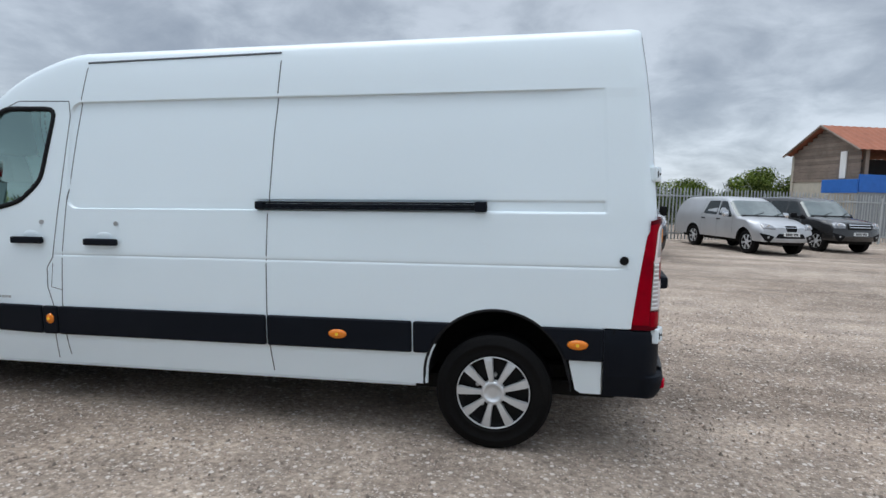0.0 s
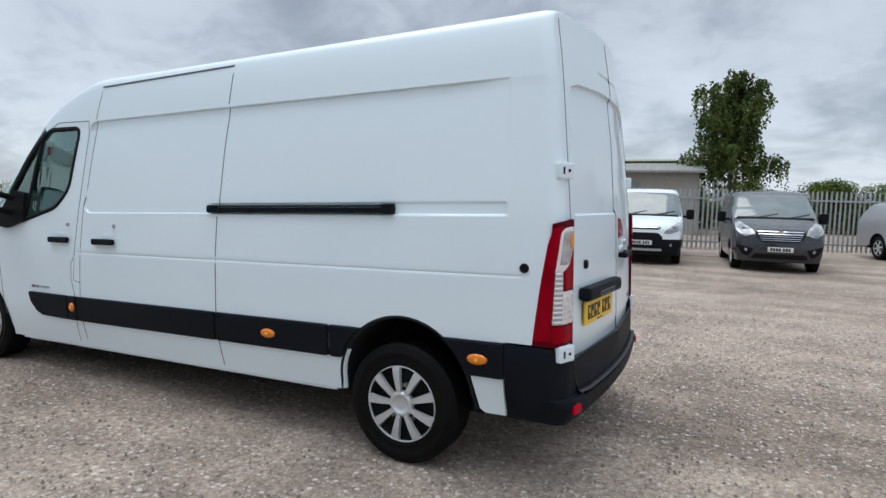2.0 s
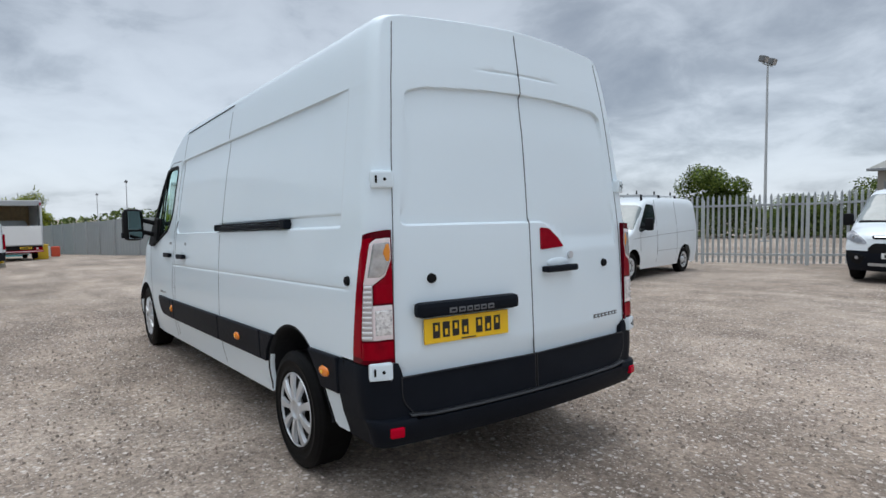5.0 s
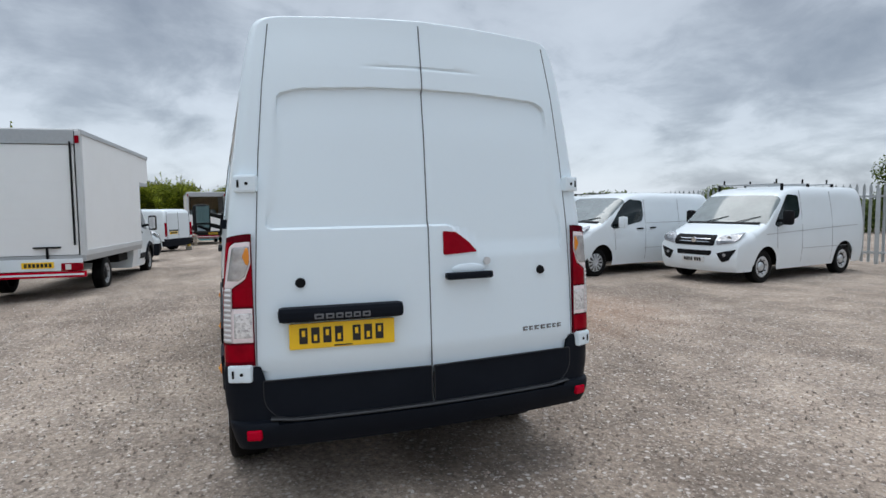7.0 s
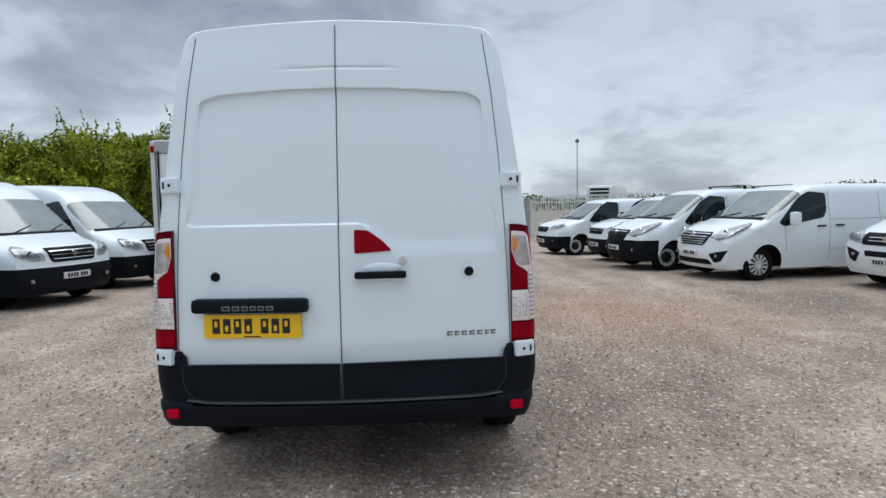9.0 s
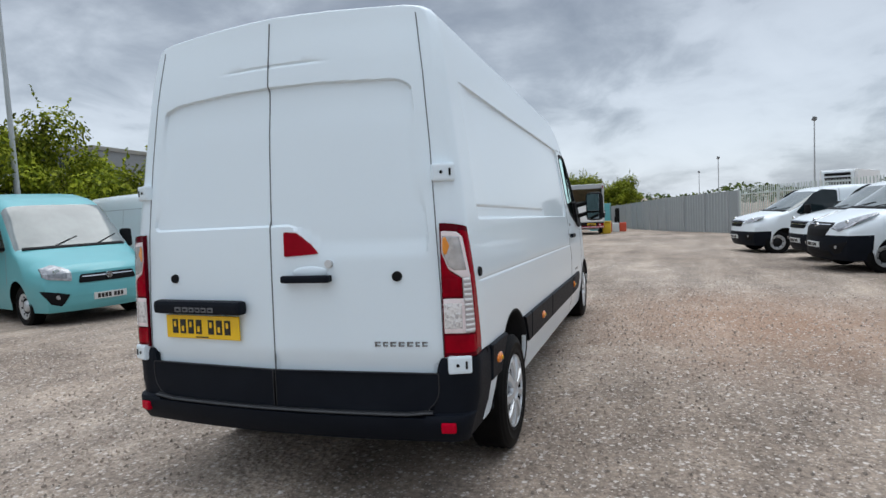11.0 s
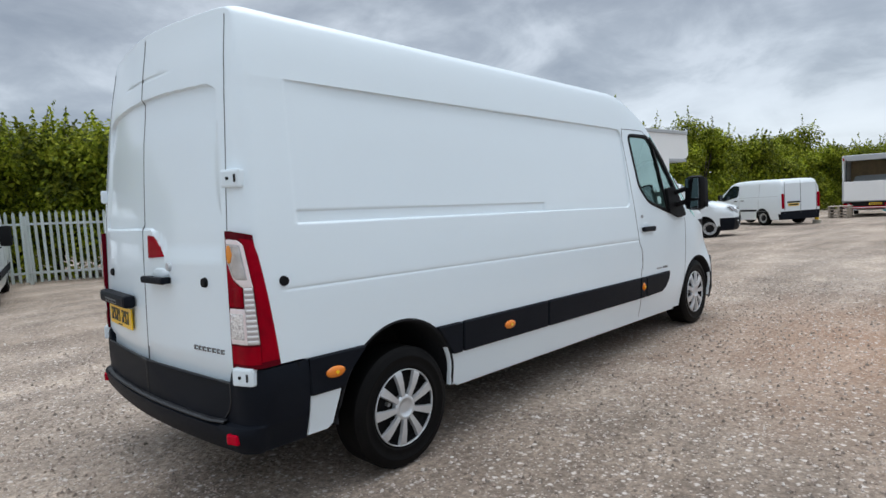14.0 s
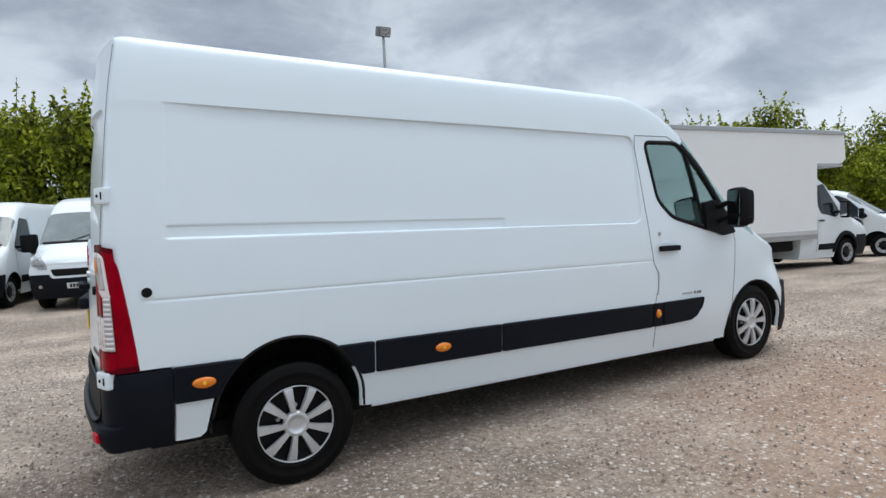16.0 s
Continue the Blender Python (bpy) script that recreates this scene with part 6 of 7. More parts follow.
ROW_N, ROW_S = "vehicles along the north fence", "vans along the south fence"
vehicle(PICKUP, parked(7.25, 15.6, -72), "silver double-cab pickup with a canopy over the bed", "pickup truck", ROW_N, SILVERP, SILVERP, "pickup_truck")
vehicle(SUV, parked(10.2, 17.9, -71), "black off-road car with chrome grille bars", "car", ROW_N, BLACKPAINT, BLACKPAINT, "off_road_car")
vehicle(VIVARO, parked(2.46, 12.65, -84), "dark grey panel van with a chrome-barred grille", "van", ROW_N, GREYP, BLACKP, "grey_van")
vehicle(CUSTOM, parked(-0.62, 12.60, -84), "white panel van with a black lower bumper", "van", ROW_N, WHITE2, BLACKP, "white_van")
ldv, ldv_sh = vehicle(LDV, parked(-6.0, 9.25, -81), "white panel van with a roof rack and black grille", "van", ROW_N, WHITE2, WHITE2, "white_van")
vehicle(dict(VIVARO, mirror_mat=WHITE2, spokes=12), parked(-8.52, 6.99, -82), "white panel van with a chrome-barred grille", "van", ROW_N, WHITE2, WHITE2, "white_van")
bars_van, _ = vehicle(dict(VIVARO, bump_z=0.75, bump_x=0.49, bars=[(0.96, 0.45, 0.010)], trim=False, rim_mat=ALU), parked(-10.78, 6.05, -82), "white panel van with a black bumper and roof bars", "van", ROW_N, WHITE2, BLACKP, "white_van")
vehicle(EXPERT, parked(-13.22, 6.16, -80), "white panel van with a low black bumper", "van", ROW_N, WHITE2, BLACKP, "white_van")
vehicle(EXPERT, parked(-16.34, 5.20, -79), "white panel van with a black bumper", "van", ROW_N, WHITE2, BLACKP, "white_van")
vehicle(MINIBUS, parked(-4.17, -7.66, 74), "turquoise minibus with dark side windows", "minibus", ROW_S, TEAL, TEAL, "minibus")
vehicle(SPRINTER, parked(-7.0, -6.85, 71), "white high-roof van with a black bumper and barred grille", "van", ROW_S, WHITE2, BLACKP, "white_van")
vehicle(SPRINTER, parked(-9.75, -6.5, 72), "white high-roof van with a black bumper and barred grille", "van", ROW_S, WHITE2, BLACKP, "white_van")
vehicle(BOXER, parked(1.10, -10.4, 78), "white high-roof van with a dark grey bumper", "van", ROW_S, WHITE2, BLACKP, "white_van")
vehicle(BOXER, parked(3.62, -11.7, 74), "white high-roof van with a dark grey bumper", "van", ROW_S, WHITE2, BLACKP, "white_van")
vehicle(CUSTOM, parked(-28.2, -6.1, 236), "white panel van seen from behind with a black lower bumper", "van", "", WHITE2, BLACKP, "white_van")
vehicle(CUSTOM, parked(-18.8, -4.0, 112), "white panel van with black bumper behind the box truck", "van", "", WHITE2, BLACKP, "white_van")
# roof bars on one of the vans
for xx in (-2.2, -3.5):
    part("roof_bar", box_bm((xx, 0, 2.03), (0.05, 1.45, 0.03), 0.008), SEAL, bars_van)
    for s in (-1, 1):
        part("bar_foot", box_bm((xx, s * 0.70, 1.97), (0.06, 0.05, 0.14), 0.01), SEAL, bars_van)
# roof rack on the one van
for x in (1.9, 2.9, 3.9):
    xx = LDV["foh"] - x
    part("rack_bar", box_bm((xx, 0, 2.055), (0.05, 1.5, 0.03), 0.008), ALU, ldv)
    for s in (-1, 1):
        part("rack_foot", box_bm((xx, s * 0.74, 1.99), (0.06, 0.04, 0.15), 0.008), SEAL, ldv)
        part("load_stop", box_bm((xx, s * 0.62, 2.11), (0.03, 0.03, 0.11), 0.006), SEAL, ldv)


# ---- the box truck ----
def box_truck(m, label, opened=False, box=(4.4, 2.16, 2.31), floor=0.82):
    cab = dict(BOXER, flares=True, L=2.12, windows=[[(1.16, 1.30), (1.34, 1.18), (1.90, 1.28), (1.98, 1.44), (1.96, 1.92), (1.72, 1.96)]], top=[(0, 0.92), (0.06, 1.06), (0.40, 1.18), (0.88, 1.36), (1.55, 1.98), (1.85, 2.16), (2.0, 2.21), (2.12, 2.22)], wb=4.0, gaps=[(2.04, 0.4, 2.04, 1.9)], strips=[(1.42, 2.0, 0.44, 0.58)], handles=[(1.93, 1.12)])
    ob, sh = vehicle(cab, m, label, "box truck", "", WHITE2, BLACKP, "box_truck")
    l, w, h = box
    x1 = cab["foh"] - 2.18
    x0 = x1 - l
    t = 0.04
    z0, z1 = floor, floor + h
    part("box_floor", box_bm(((x0 + x1) / 2, 0, z0 - 0.05), (l, w, 0.12), 0.01), ALU, ob)
    for s in (-1, 1):
        part("box_side", box_bm(((x0 + x1) / 2, s * (w / 2 - t / 2), (z0 + z1) / 2 + 0.01), (l, t, h - 0.02)), BOXGRP, ob, "white box side panel")
        part("side_rail", box_bm(((x0 + x1) / 2, s * (w / 2 + 0.006), z0 + 0.05), (l + 0.01, 0.03, 0.10), 0.006), BOXFRAME, ob)
        part("roof_rail", box_bm(((x0 + x1) / 2 + 0.48, s * (w / 2), z1 - 0.02), (l + 0.97, 0.05, 0.09), 0.012), ALU, ob)
    part("box_roof", box_bm(((x0 + x1) / 2 + 0.48, 0, z1 + 0.012), (l + 0.94, w - 0.04, 0.05), 0.012), BOXGRP, ob)
    part("box_front", box_bm((x1 - t / 2, 0, (z0 + z1) / 2), (t, w - 0.09, h - 0.1)), BOXGRP, ob)
    # the part over the cab
    bm = bmesh.new()
    prof = [(x1 - 0.001, z1 - 0.78), (x1 + 0.92, z1 - 0.70), (x1 + 1.04, z1 - 0.60), (x1 + 0.98, z1 - 0.02), (x1 - 0.001, z1 - 0.02)]
    a = [bm.verts.new((x, -w / 2 + 0.012, z)) for x, z in prof]
    b = [bm.verts.new((x, w / 2 - 0.012, z)) for x, z in prof]
    bm.faces.new(a), bm.faces.new(b[::-1])
    for i in range(5):
        bm.faces.new((a[i], b[i], b[(i + 1) % 5], a[(i + 1) % 5]))
    bmesh.ops.recalc_face_normals(bm, faces=bm.faces)
    part("cab_overhang", bm, BOXGRP, ob)
    part("overhang_strip", box_bm((x1 + 0.46, 0, z1 - 0.755), (0.9, w, 0.08), 0.01), ALU, ob)
    # rear frame, shutter, lamps, tail lift
    for s in (-1, 1):
        part("rear_post", box_bm((x0 + 0.03, s * (w / 2 - 0.04), (z0 + z1) / 2), (0.09, 0.10, h), 0.01), BOXFRAME, ob)
        part("top_lamp", box_bm((x0 - 0.03, s * (w / 2 - 0.05), z1 - 0.16), (0.03, 0.07, 0.14), 0.008), RED, ob)
        part("rear_lamp", box_bm((x0 - 0.05, s * 0.86, 0.62), (0.06, 0.36, 0.14), 0.012), RED, ob, "red rear lamp cluster")
        part("lamp_field", box_bm((x0 - 0.078, s * 0.80, 0.62), (0.02, 0.10, 0.10), 0.01), CLEAR, ob)
        part("shutter_guide", box_bm((x0 - 0.02, s * (w / 2 - 0.17), (z0 + z1) / 2), (0.03, 0.03, h - 0.4)), SEAL, ob)
    part("rear_header", box_bm((x0 + 0.03, 0, z1 - 0.12), (0.10, w - 0.2, 0.26), 0.012), ALU, ob)
    if opened:
        part("box_inside", box_bm((x1 - 0.10, 0, (z0 + z1) / 2), (0.03, w - 0.12, h - 0.15)), mat_ply, ob, "plywood lining")
        part("tail_lift", box_bm((x0 - 0.10, 0, z0 + 0.50), (0.06, w - 0.15, 1.0), 0.01), BOXGRP, ob, "white raised tail-lift platform")
    else:
        n = 3
        hh = (h - 0.28) / n
        for i in range(n):
            part("shutter_slat", box_bm((x0 + 0.02, 0, z0 + 0.02 + hh * (i + 0.5)), (0.03, w - 0.24, hh - 0.002)), BOXGRP, ob)
        part("shutter_latch", box_bm((x0 - 0.02, -0.45, z0 + 0.16), (0.05, 0.45, 0.03), 0.006), SEAL, ob)
        part("latch_strap", box_bm((x0 - 0.025, -0.45, z0 - 0.02), (0.03, 0.035, 0.34)), SEAL, ob)
    np_ = part("number_plate", box_bm((x0 - 0.06, -0.30, 0.66), (0.012, 0.52, 0.11)), PLATE_Y, ob)
    for i in range(7):
        part("plate_mark", box_bm((x0 - 0.068, -0.50 + i * 0.066, 0.66), (0.004, 0.045, 0.07)), INK, np_)
    part("rear_beam", box_bm((x0 - 0.03, 0, 0.66), (0.05, w - 0.1, 0.22), 0.01), DARKSTEEL if opened else WHITE2, ob)
    part("under_run_bar", box_bm((x0 - 0.02, 0, 0.48), (0.08, w, 0.11), 0.012), REDB, ob, "red and white under-run bar")
    part("under_run_stripe", box_bm((x0 - 0.062, 0, 0.48), (0.012, w - 0.06, 0.035)), WHITE2, ob)
    for s in (-1, 1):
        part("chassis_rail", box_bm(((x0 + x1) / 2, s * 0.42, 0.66), (l, 0.08, 0.16)), DARKSTEEL, ob)
        part("rear_wing", box_bm((cab["foh"] - 4.95, s * 0.86, 0.72), (0.85, 0.26, 0.05), 0.02), DARKSTEEL, ob)
    part("tool_locker", box_bm((x1 - 0.9, 0, 0.60), (0.8, 1.7, 0.28), 0.03), DARKSTEEL, ob)
    return ob


mat_ply = mat("plywood_lining", (0.70, 0.54, 0.32), 0.7, grain=0.4, scale=8, patch=0.3)
box_truck(parked(-14.45, -3.88, 174), "white box truck with closed roller shutter and cab overhang")
box_truck(parked(-40.0, -2.2, 185), "white box truck with an open back and raised tail lift", opened=True)


# ---- fences ----
def palisade(points, height, label, pitch=0.155, steel=GALV):
    ob = thing("palisade_fence", pose(*points[0], 0), label, "fence", kind="structure")
    base = Vector((*points[0], 0))
    # one W-section pale with a notched head
    bm = bmesh.new()
    prof = [(-0.036, 0.0), (-0.020, 0.016), (-0.007, 0.0), (0.007, 0.0), (0.020, 0.016), (0.036, 0.0)]
    rows = []
    for z, k in ((0.05, 1), (height - 0.10, 1), (height - 0.05, 0.92), (height, 0.25)):
        rows.append([bm.verts.new((x * k, y, z + (0.02 if k < 0.5 and abs(x) < 0.03 else 0))) for x, y in prof])
    for a, b in zip(rows, rows[1:]):
        for j in range(5):
            bm.faces.new((a[j], a[j + 1], b[j + 1], b[j]))
    pale = bpy.data.meshes.new("pale")
    bm.to_mesh(pale)
    bm.free()
    pale.materials.append(steel)
    bm = box_bm((0, 0, 0), (1, 0.045, 0.06))
    rail = bpy.data.meshes.new("rail")
    bm.to_mesh(rail)
    bm.free()
    rail.materials.append(steel)
    bm = box_bm((0, 0.06, height * 0.46), (0.09, 0.055, height * 0.96))
    post = bpy.data.meshes.new("post")
    bm.to_mesh(post)
    bm.free()
    post.materials.append(steel)
    rng = random.Random(4)
    for p, q in zip(points, points[1:]):
        p, q = Vector((*p, 0)), Vector((*q, 0))
        d = q - p
        ang = math.atan2(d.y, d.x)
        n = int(d.length / pitch)
        for i in range(n):
            c = p + d * ((i + 0.5) / n)
            o = part("pale", pale, steel, ob)
            o.matrix_basis = Matrix.Translation(c - base + Vector((0, 0, ground_height(c.x, c.y)))) @ pose(0, 0, 0, rng.uniform(-0.4, 0.4), rng.uniform(-0.4, 0.4), math.degrees(ang))
        k = max(1, round(d.length / 2.75))
        for i in range(k + 1):
            c = p + d * (i / k)
            o = part("post", post, steel, ob)
            o.matrix_basis = Matrix.Translation(c - base + Vector((0, 0, ground_height(c.x, c.y)))) @ pose(0, 0, 0, 0, 0, math.degrees(ang))
            if i < k:
                e = p + d * ((i + 1) / k)
                for z in (0.30, height - 0.32):
                    a = Vector((c.x, c.y, ground_height(c.x, c.y) + z))
                    b = Vector((e.x, e.y, ground_height(e.x, e.y) + z))
                    o = part("rail", rail, steel, ob)
                    o.matrix_basis = Matrix.Translation((a + b) / 2 - base + Vector((-math.sin(ang), math.cos(ang), 0)) * 0.026) @ pose(0, 0, 0, 0, -math.degrees(math.atan2(b.z - a.z, (b - a).length)), math.degrees(ang)) @ Matrix.Diagonal(((b - a).length, 1, 1, 1))
    return ob


palisade([(20.0, 26.5), (6.2, 20.6), (-9.0, 14.0), (-20.0, 9.8)], 2.1, "galvanised steel palisade fence along the yard's north side")
palisade([(12.0, -18.0), (-1.3, -14.9), (-6.0, -13.2), (-16.0, -11.2)], 1.9, "pale green-grey palisade fence along the yard's south side", steel=GALV_PALE)


def sheet_fence(points, height=2.15):
    a = Vector((*points[0], 0))
    ob = thing("sheet_fence", Matrix.Translation(a), "plain grey corrugated sheet fence at the far side of the yard", "fence", kind="structure")
    for p0, p1 in zip(points, points[1:]):
        p0, p1 = Vector((*p0, 0)), Vector((*p1, 0))
        d = p1 - p0
        n = max(1, round(d.length / 2.4))
        ang = math.atan2(d.y, d.x)
        for i in range(n):
            p, q = p0 + d * (i / n), p0 + d * ((i + 1) / n)
            verts = []
            m = 17
            zp, zq = ground_height(p.x, p.y), ground_height(q.x, q.y)
            for j in range(m):
                c = p.lerp(q, j / (m - 1))
                z = zp + (zq - zp) * j / (m - 1) - 0.15
                off = Vector((-math.sin(ang), math.cos(ang), 0)) * (0.03 * (j % 2))
                for h in (0.0, height + 0.15):
                    verts.append(c - a + off + Vector((0, 0, z + h)))
            part("sheet", mesh_object("sheet", verts, grid_faces(m, 2), SHEET, False), SHEET, ob)
            part("post", box_bm(p - a + Vector((0, -0.05, zp + height / 2)), (0.09, 0.09, height + 0.1)), GALV, ob)
    return ob


SHEET = mat("grey_sheet_cladding", (0.33, 0.355, 0.36), 0.6, grain=0.15, scale=3, patch=0.35, patch_scale=0.4, second=(0.26, 0.285, 0.29))
palisade([(-20.2, 9.72), (-28.9, 6.32)], 2.25, "pale weathered palisade fence between the vans and the sheet fence", steel=GALV_PALE)
sheet_fence([(-29.0, 6.27), (-30.0, 5.9), (-37.0, 3.1), (-52.0, 0.2), (-64.0, -4.0)])


# ---- a trailer beyond the fence ----
def trailer():
    x, y = -38.4, 14.0
    ob = thing("lorry_trailer", pose(x, y, ground_height(x, y), 0, 0, 156), "white refrigerated lorry trailer with a louvred cooling unit", "trailer")
    part("body", box_bm((4.6, 1.0, 2.27), (9.2, 2.0, 2.22), 0.05), BOXGRP, ob)
    part("chassis", box_bm((4.6, 1.0, 1.02), (9.0, 1.0, 0.28), 0.02), DARKSTEEL, ob)
    unit = part("cooling_unit", box_bm((-0.22, 1.0, 2.62), (0.44, 1.7, 1.38), 0.08), WHITE2, ob)
    for i in range(4):
        part("louvre", box_bm((-0.45, 1.0, 2.28 + 0.27 * i), (0.03, 1.35, 0.17), 0.008), SEAL, unit)
    for yy in (0.25, 1.75):
        part("landing_leg", box_bm((1.6, yy, 0.45), (0.14, 0.14, 0.90), 0.01), DARKSTEEL, ob)
        for xx in (6.2, 7.4):
            part("tyre", cyl_bm((xx, yy - 0.17, 0.5), (xx, yy + 0.17, 0.5), 0.5, n=24), RUBBER, ob)


trailer()


# ---- masts ----
def mast(x, y, height, label, heads, lean=(0, 0)):
    z = ground_height(x, y)
    ob = thing("floodlight_mast", pose(x, y, z, lean[0], lean[1], 0), label, "light mast", "floodlight masts")
    part("pole", cyl_bm((0, 0, -0.3), (0, 0, height), 0.09, 0.05, 12), GALV, ob)
    part("base_plate", box_bm((0, 0, 0.03), (0.34, 0.34, 0.06), 0.01), GALV, ob)
    if heads > 1:
        part("cross_arm", box_bm((0, 0, height - 0.05), (0.05, 1.1, 0.05)), GALV, ob)
    for i in range(heads):
        yy = 0 if heads == 1 else -0.48 + 0.96 * i / (heads - 1)
        bm = bmesh.new()
        add_box(bm, (0, 0, 0), (0.34, 0.46, 0.34), 0.05)
        h = part("floodlight", bm, SHEET_DARK, ob, "grey floodlight housing", m=Matrix.Translation((0, yy, height + 0.20)) @ pose(0, 0, 0, 0, 18, 90 * (heads == 1)))
        part("lamp_glass", box_bm((0.176, 0, 0), (0.01, 0.38, 0.26)), LAMPG, h)
        part("bracket", box_bm((0, yy, height + 0.02), (0.06, 0.06, 0.16)), GALV, ob)
    return ob


SHEET_DARK = mat("grey_housing", (0.16, 0.165, 0.17), 0.5, grain=0.2, scale=10)
mast(-11.9, 31.1, 9.6, "tall steel mast with two floodlights behind the fence", 2)
mast(-87.8, 11.6, 8.6, "far tall steel mast with a small light head", 1)
mast(-60.0, 16.8, 9.2, "tall steel mast with a light head beyond the vans", 1)
mast(-118.0, 11.5, 8.8, "far thin steel mast with a small light head", 1)
mast(-8.1, -14.6, 7.95, "steel mast with one square floodlight behind the south fence", 1, (0, 0))


# ---- buildings beyond the north fence ----
WOOD = mat("weathered_timber_boards", (0.25, 0.20, 0.165), 0.85, grain=0.4, scale=9, second=(0.14, 0.11, 0.09), patch=0.5, patch_scale=1.2, per=0.22)
RUST = mat("rusty_corrugated_roof", (0.36, 0.13, 0.075), 0.85, grain=0.4, scale=6, second=(0.22, 0.085, 0.05), patch=0.4)
CREAM = mat("cream_render", (0.52, 0.48, 0.40), 0.85, grain=0.2, scale=10, patch=0.3)
BLUE = mat("blue_tarpaulin", (0.02, 0.14, 0.52), 0.5, grain=0.2, scale=5, patch=0.2)
CLAD = mat("beige_grey_wall_cladding", (0.36, 0.345, 0.31), 0.8, grain=0.2, scale=4, patch=0.35, patch_scale=0.5)
ASBESTOS = mat("grey_corrugated_roof_sheet", (0.27, 0.27, 0.26), 0.8, grain=0.3, scale=5, patch=0.4, second=(0.36, 0.35, 0.28))
SHUTTER = mat("dull_grey_shutter", (0.24, 0.255, 0.265), 0.6, grain=0.2, scale=5)


def barn():
    ob = thing("timber_barn", pose(16.7, 31.0, 0, 0, 0, 15), "old timber-boarded barn with rusty red corrugated roof", "barn")
    w, l, eave, apex = 5.5, 13.0, 4.75, 6.15
    part("wall", box_bm((0.16, w / 2, 1.5), (0.2, w, 3.0)), CREAM, ob, "cream rendered lower wall")
    part("wall", box_bm((l / 2, w - 0.1, 2.3), (l, 0.2, 4.6)), CREAM, ob)
    z = 3.0
    while z < apex - 0.1:
        cut = max(0.0, (z + 0.2 - eave) / (apex - eave)) * w / 2
        if w - 2 * cut > 0.3:
            part("board", box_bm((0.03 + 0.012 * (int(z * 5 + 0.5) % 2), w / 2, z + 0.098), (0.05, w - 2 * cut, 0.19)), WOOD, ob)
        z += 0.2
    for s in (-1, 1):
        verts = []
        m = 60
        for i in range(m):
            x = -0.35 + (l + 0.6) * i / (m - 1)
            dz = 0.03 * (i % 2)
            verts += [(x, w / 2, apex + 0.10 + dz), (x, w / 2 + s * (w / 2 + 0.35), eave - 0.10 + dz)]
        part("roof", mesh_object("roof", verts, grid_faces(m, 2, flip=s > 0), RUST, False), RUST, ob)
        part("barge_board", cyl_bm((-0.36, w / 2, apex + 0.06), (-0.36, w / 2 + s * (w / 2 + 0.35), eave - 0.14), 0.07, n=6), WOOD, ob)
    for i in range(4):
        part("bay_post", box_bm((0.4 + i * 4.0, 0.1, 2.35), (0.22, 0.22, 4.7), 0.01), WOOD, ob)
    part("bay_back", box_bm((l / 2, w - 0.35, 3.4), (l - 0.4, 0.08, 2.4)), CABIN, ob, "dark back of the open bay")
    part("door_leaf", box_bm((-0.04, 1.15, 3.9), (0.06, 0.45, 1.5), 0.01), BOXGRP, ob, "pale door leaf")
    part("tarpaulin", box_bm((l / 2 - 0.4, -0.5, 2.85), (l, 0.10, 0.95), 0.02), BLUE, ob, "blue sheet along the front")
    part("tarpaulin", box_bm((-0.5, 0.75, 2.70), (0.10, 2.6, 0.75), 0.02), BLUE, ob, "blue sheet along the front")
    part("low_wall", box_bm((l / 2 - 0.4, -0.48, 1.2), (l, 0.08, 2.4)), SHUTTER, ob)


barn()


def warehouse():
    ob = thing("low_warehouse", pose(-6.0, 28.6, 0, 0, 0, 3), "low beige-clad warehouse with a shallow grey roof", "warehouse")
    w, l, h = 5.7, 12.0, 3.25
    part("wall", box_bm((w / 2, l / 2, h / 2), (w, l, h)), CLAD, ob)
    part("roller_door", box_bm((1.55, -0.02, 1.35), (2.6, 0.06, 2.7)), SHUTTER, ob, "dull grey roller door")
    for i in range(10):
        part("door_slat", box_bm((1.55, -0.055, 0.15 + i * 0.27), (2.56, 0.02, 0.25), 0.004), SHUTTER, ob)
    verts = []
    m = 60
    for i in range(m):
        x = -0.3 + (w + 0.6) * i / (m - 1)
        dz = 0.03 * (i % 2)
        verts += [(x, -0.45, h + 0.02 + dz), (x, l * 0.4, h + 0.95 + dz), (x, l + 0.3, h + 0.05 + dz)]
    part("roof", mesh_object("roof", verts, grid_faces(m, 3), ASBESTOS, False), ASBESTOS, ob)
    part("gutter", box_bm((w / 2, -0.45, h - 0.03), (w + 0.6, 0.12, 0.12), 0.02), SHUTTER, ob)
    part("soffit", box_bm((w / 2, -0.2, h - 0.06), (w + 0.4, 0.42, 0.04)), SEAL, ob)
    part("roof_moss", box_bm((w * 0.45, 3.4, h + 0.74), (4.0, 1.2, 0.05), 0.02), MOSS, ob, "pale lichen on the roof")


MOSS = mat("pale_lichen", (0.50, 0.50, 0.36), 0.9, grain=0.5, scale=4)
warehouse()


def far_unit():
    ob = thing("far_building", pose(-31.7, -38.9, 0, 0, 0, 10), "flat-roofed grey building above the hedge", "building")
    part("wall", box_bm((0, 0, 3.55), (6, 4.6, 7.1)), SHUTTER, ob)
    part("parapet", box_bm((0, 0, 7.2), (6.2, 4.8, 0.3), 0.02), ASBESTOS, ob)
    for i in range(3):
        part("window_band", box_bm((3.02, -1.5 + i * 1.5, 6.0), (0.05, 1.1, 1.0)), DARKGLASS, ob)


far_unit()


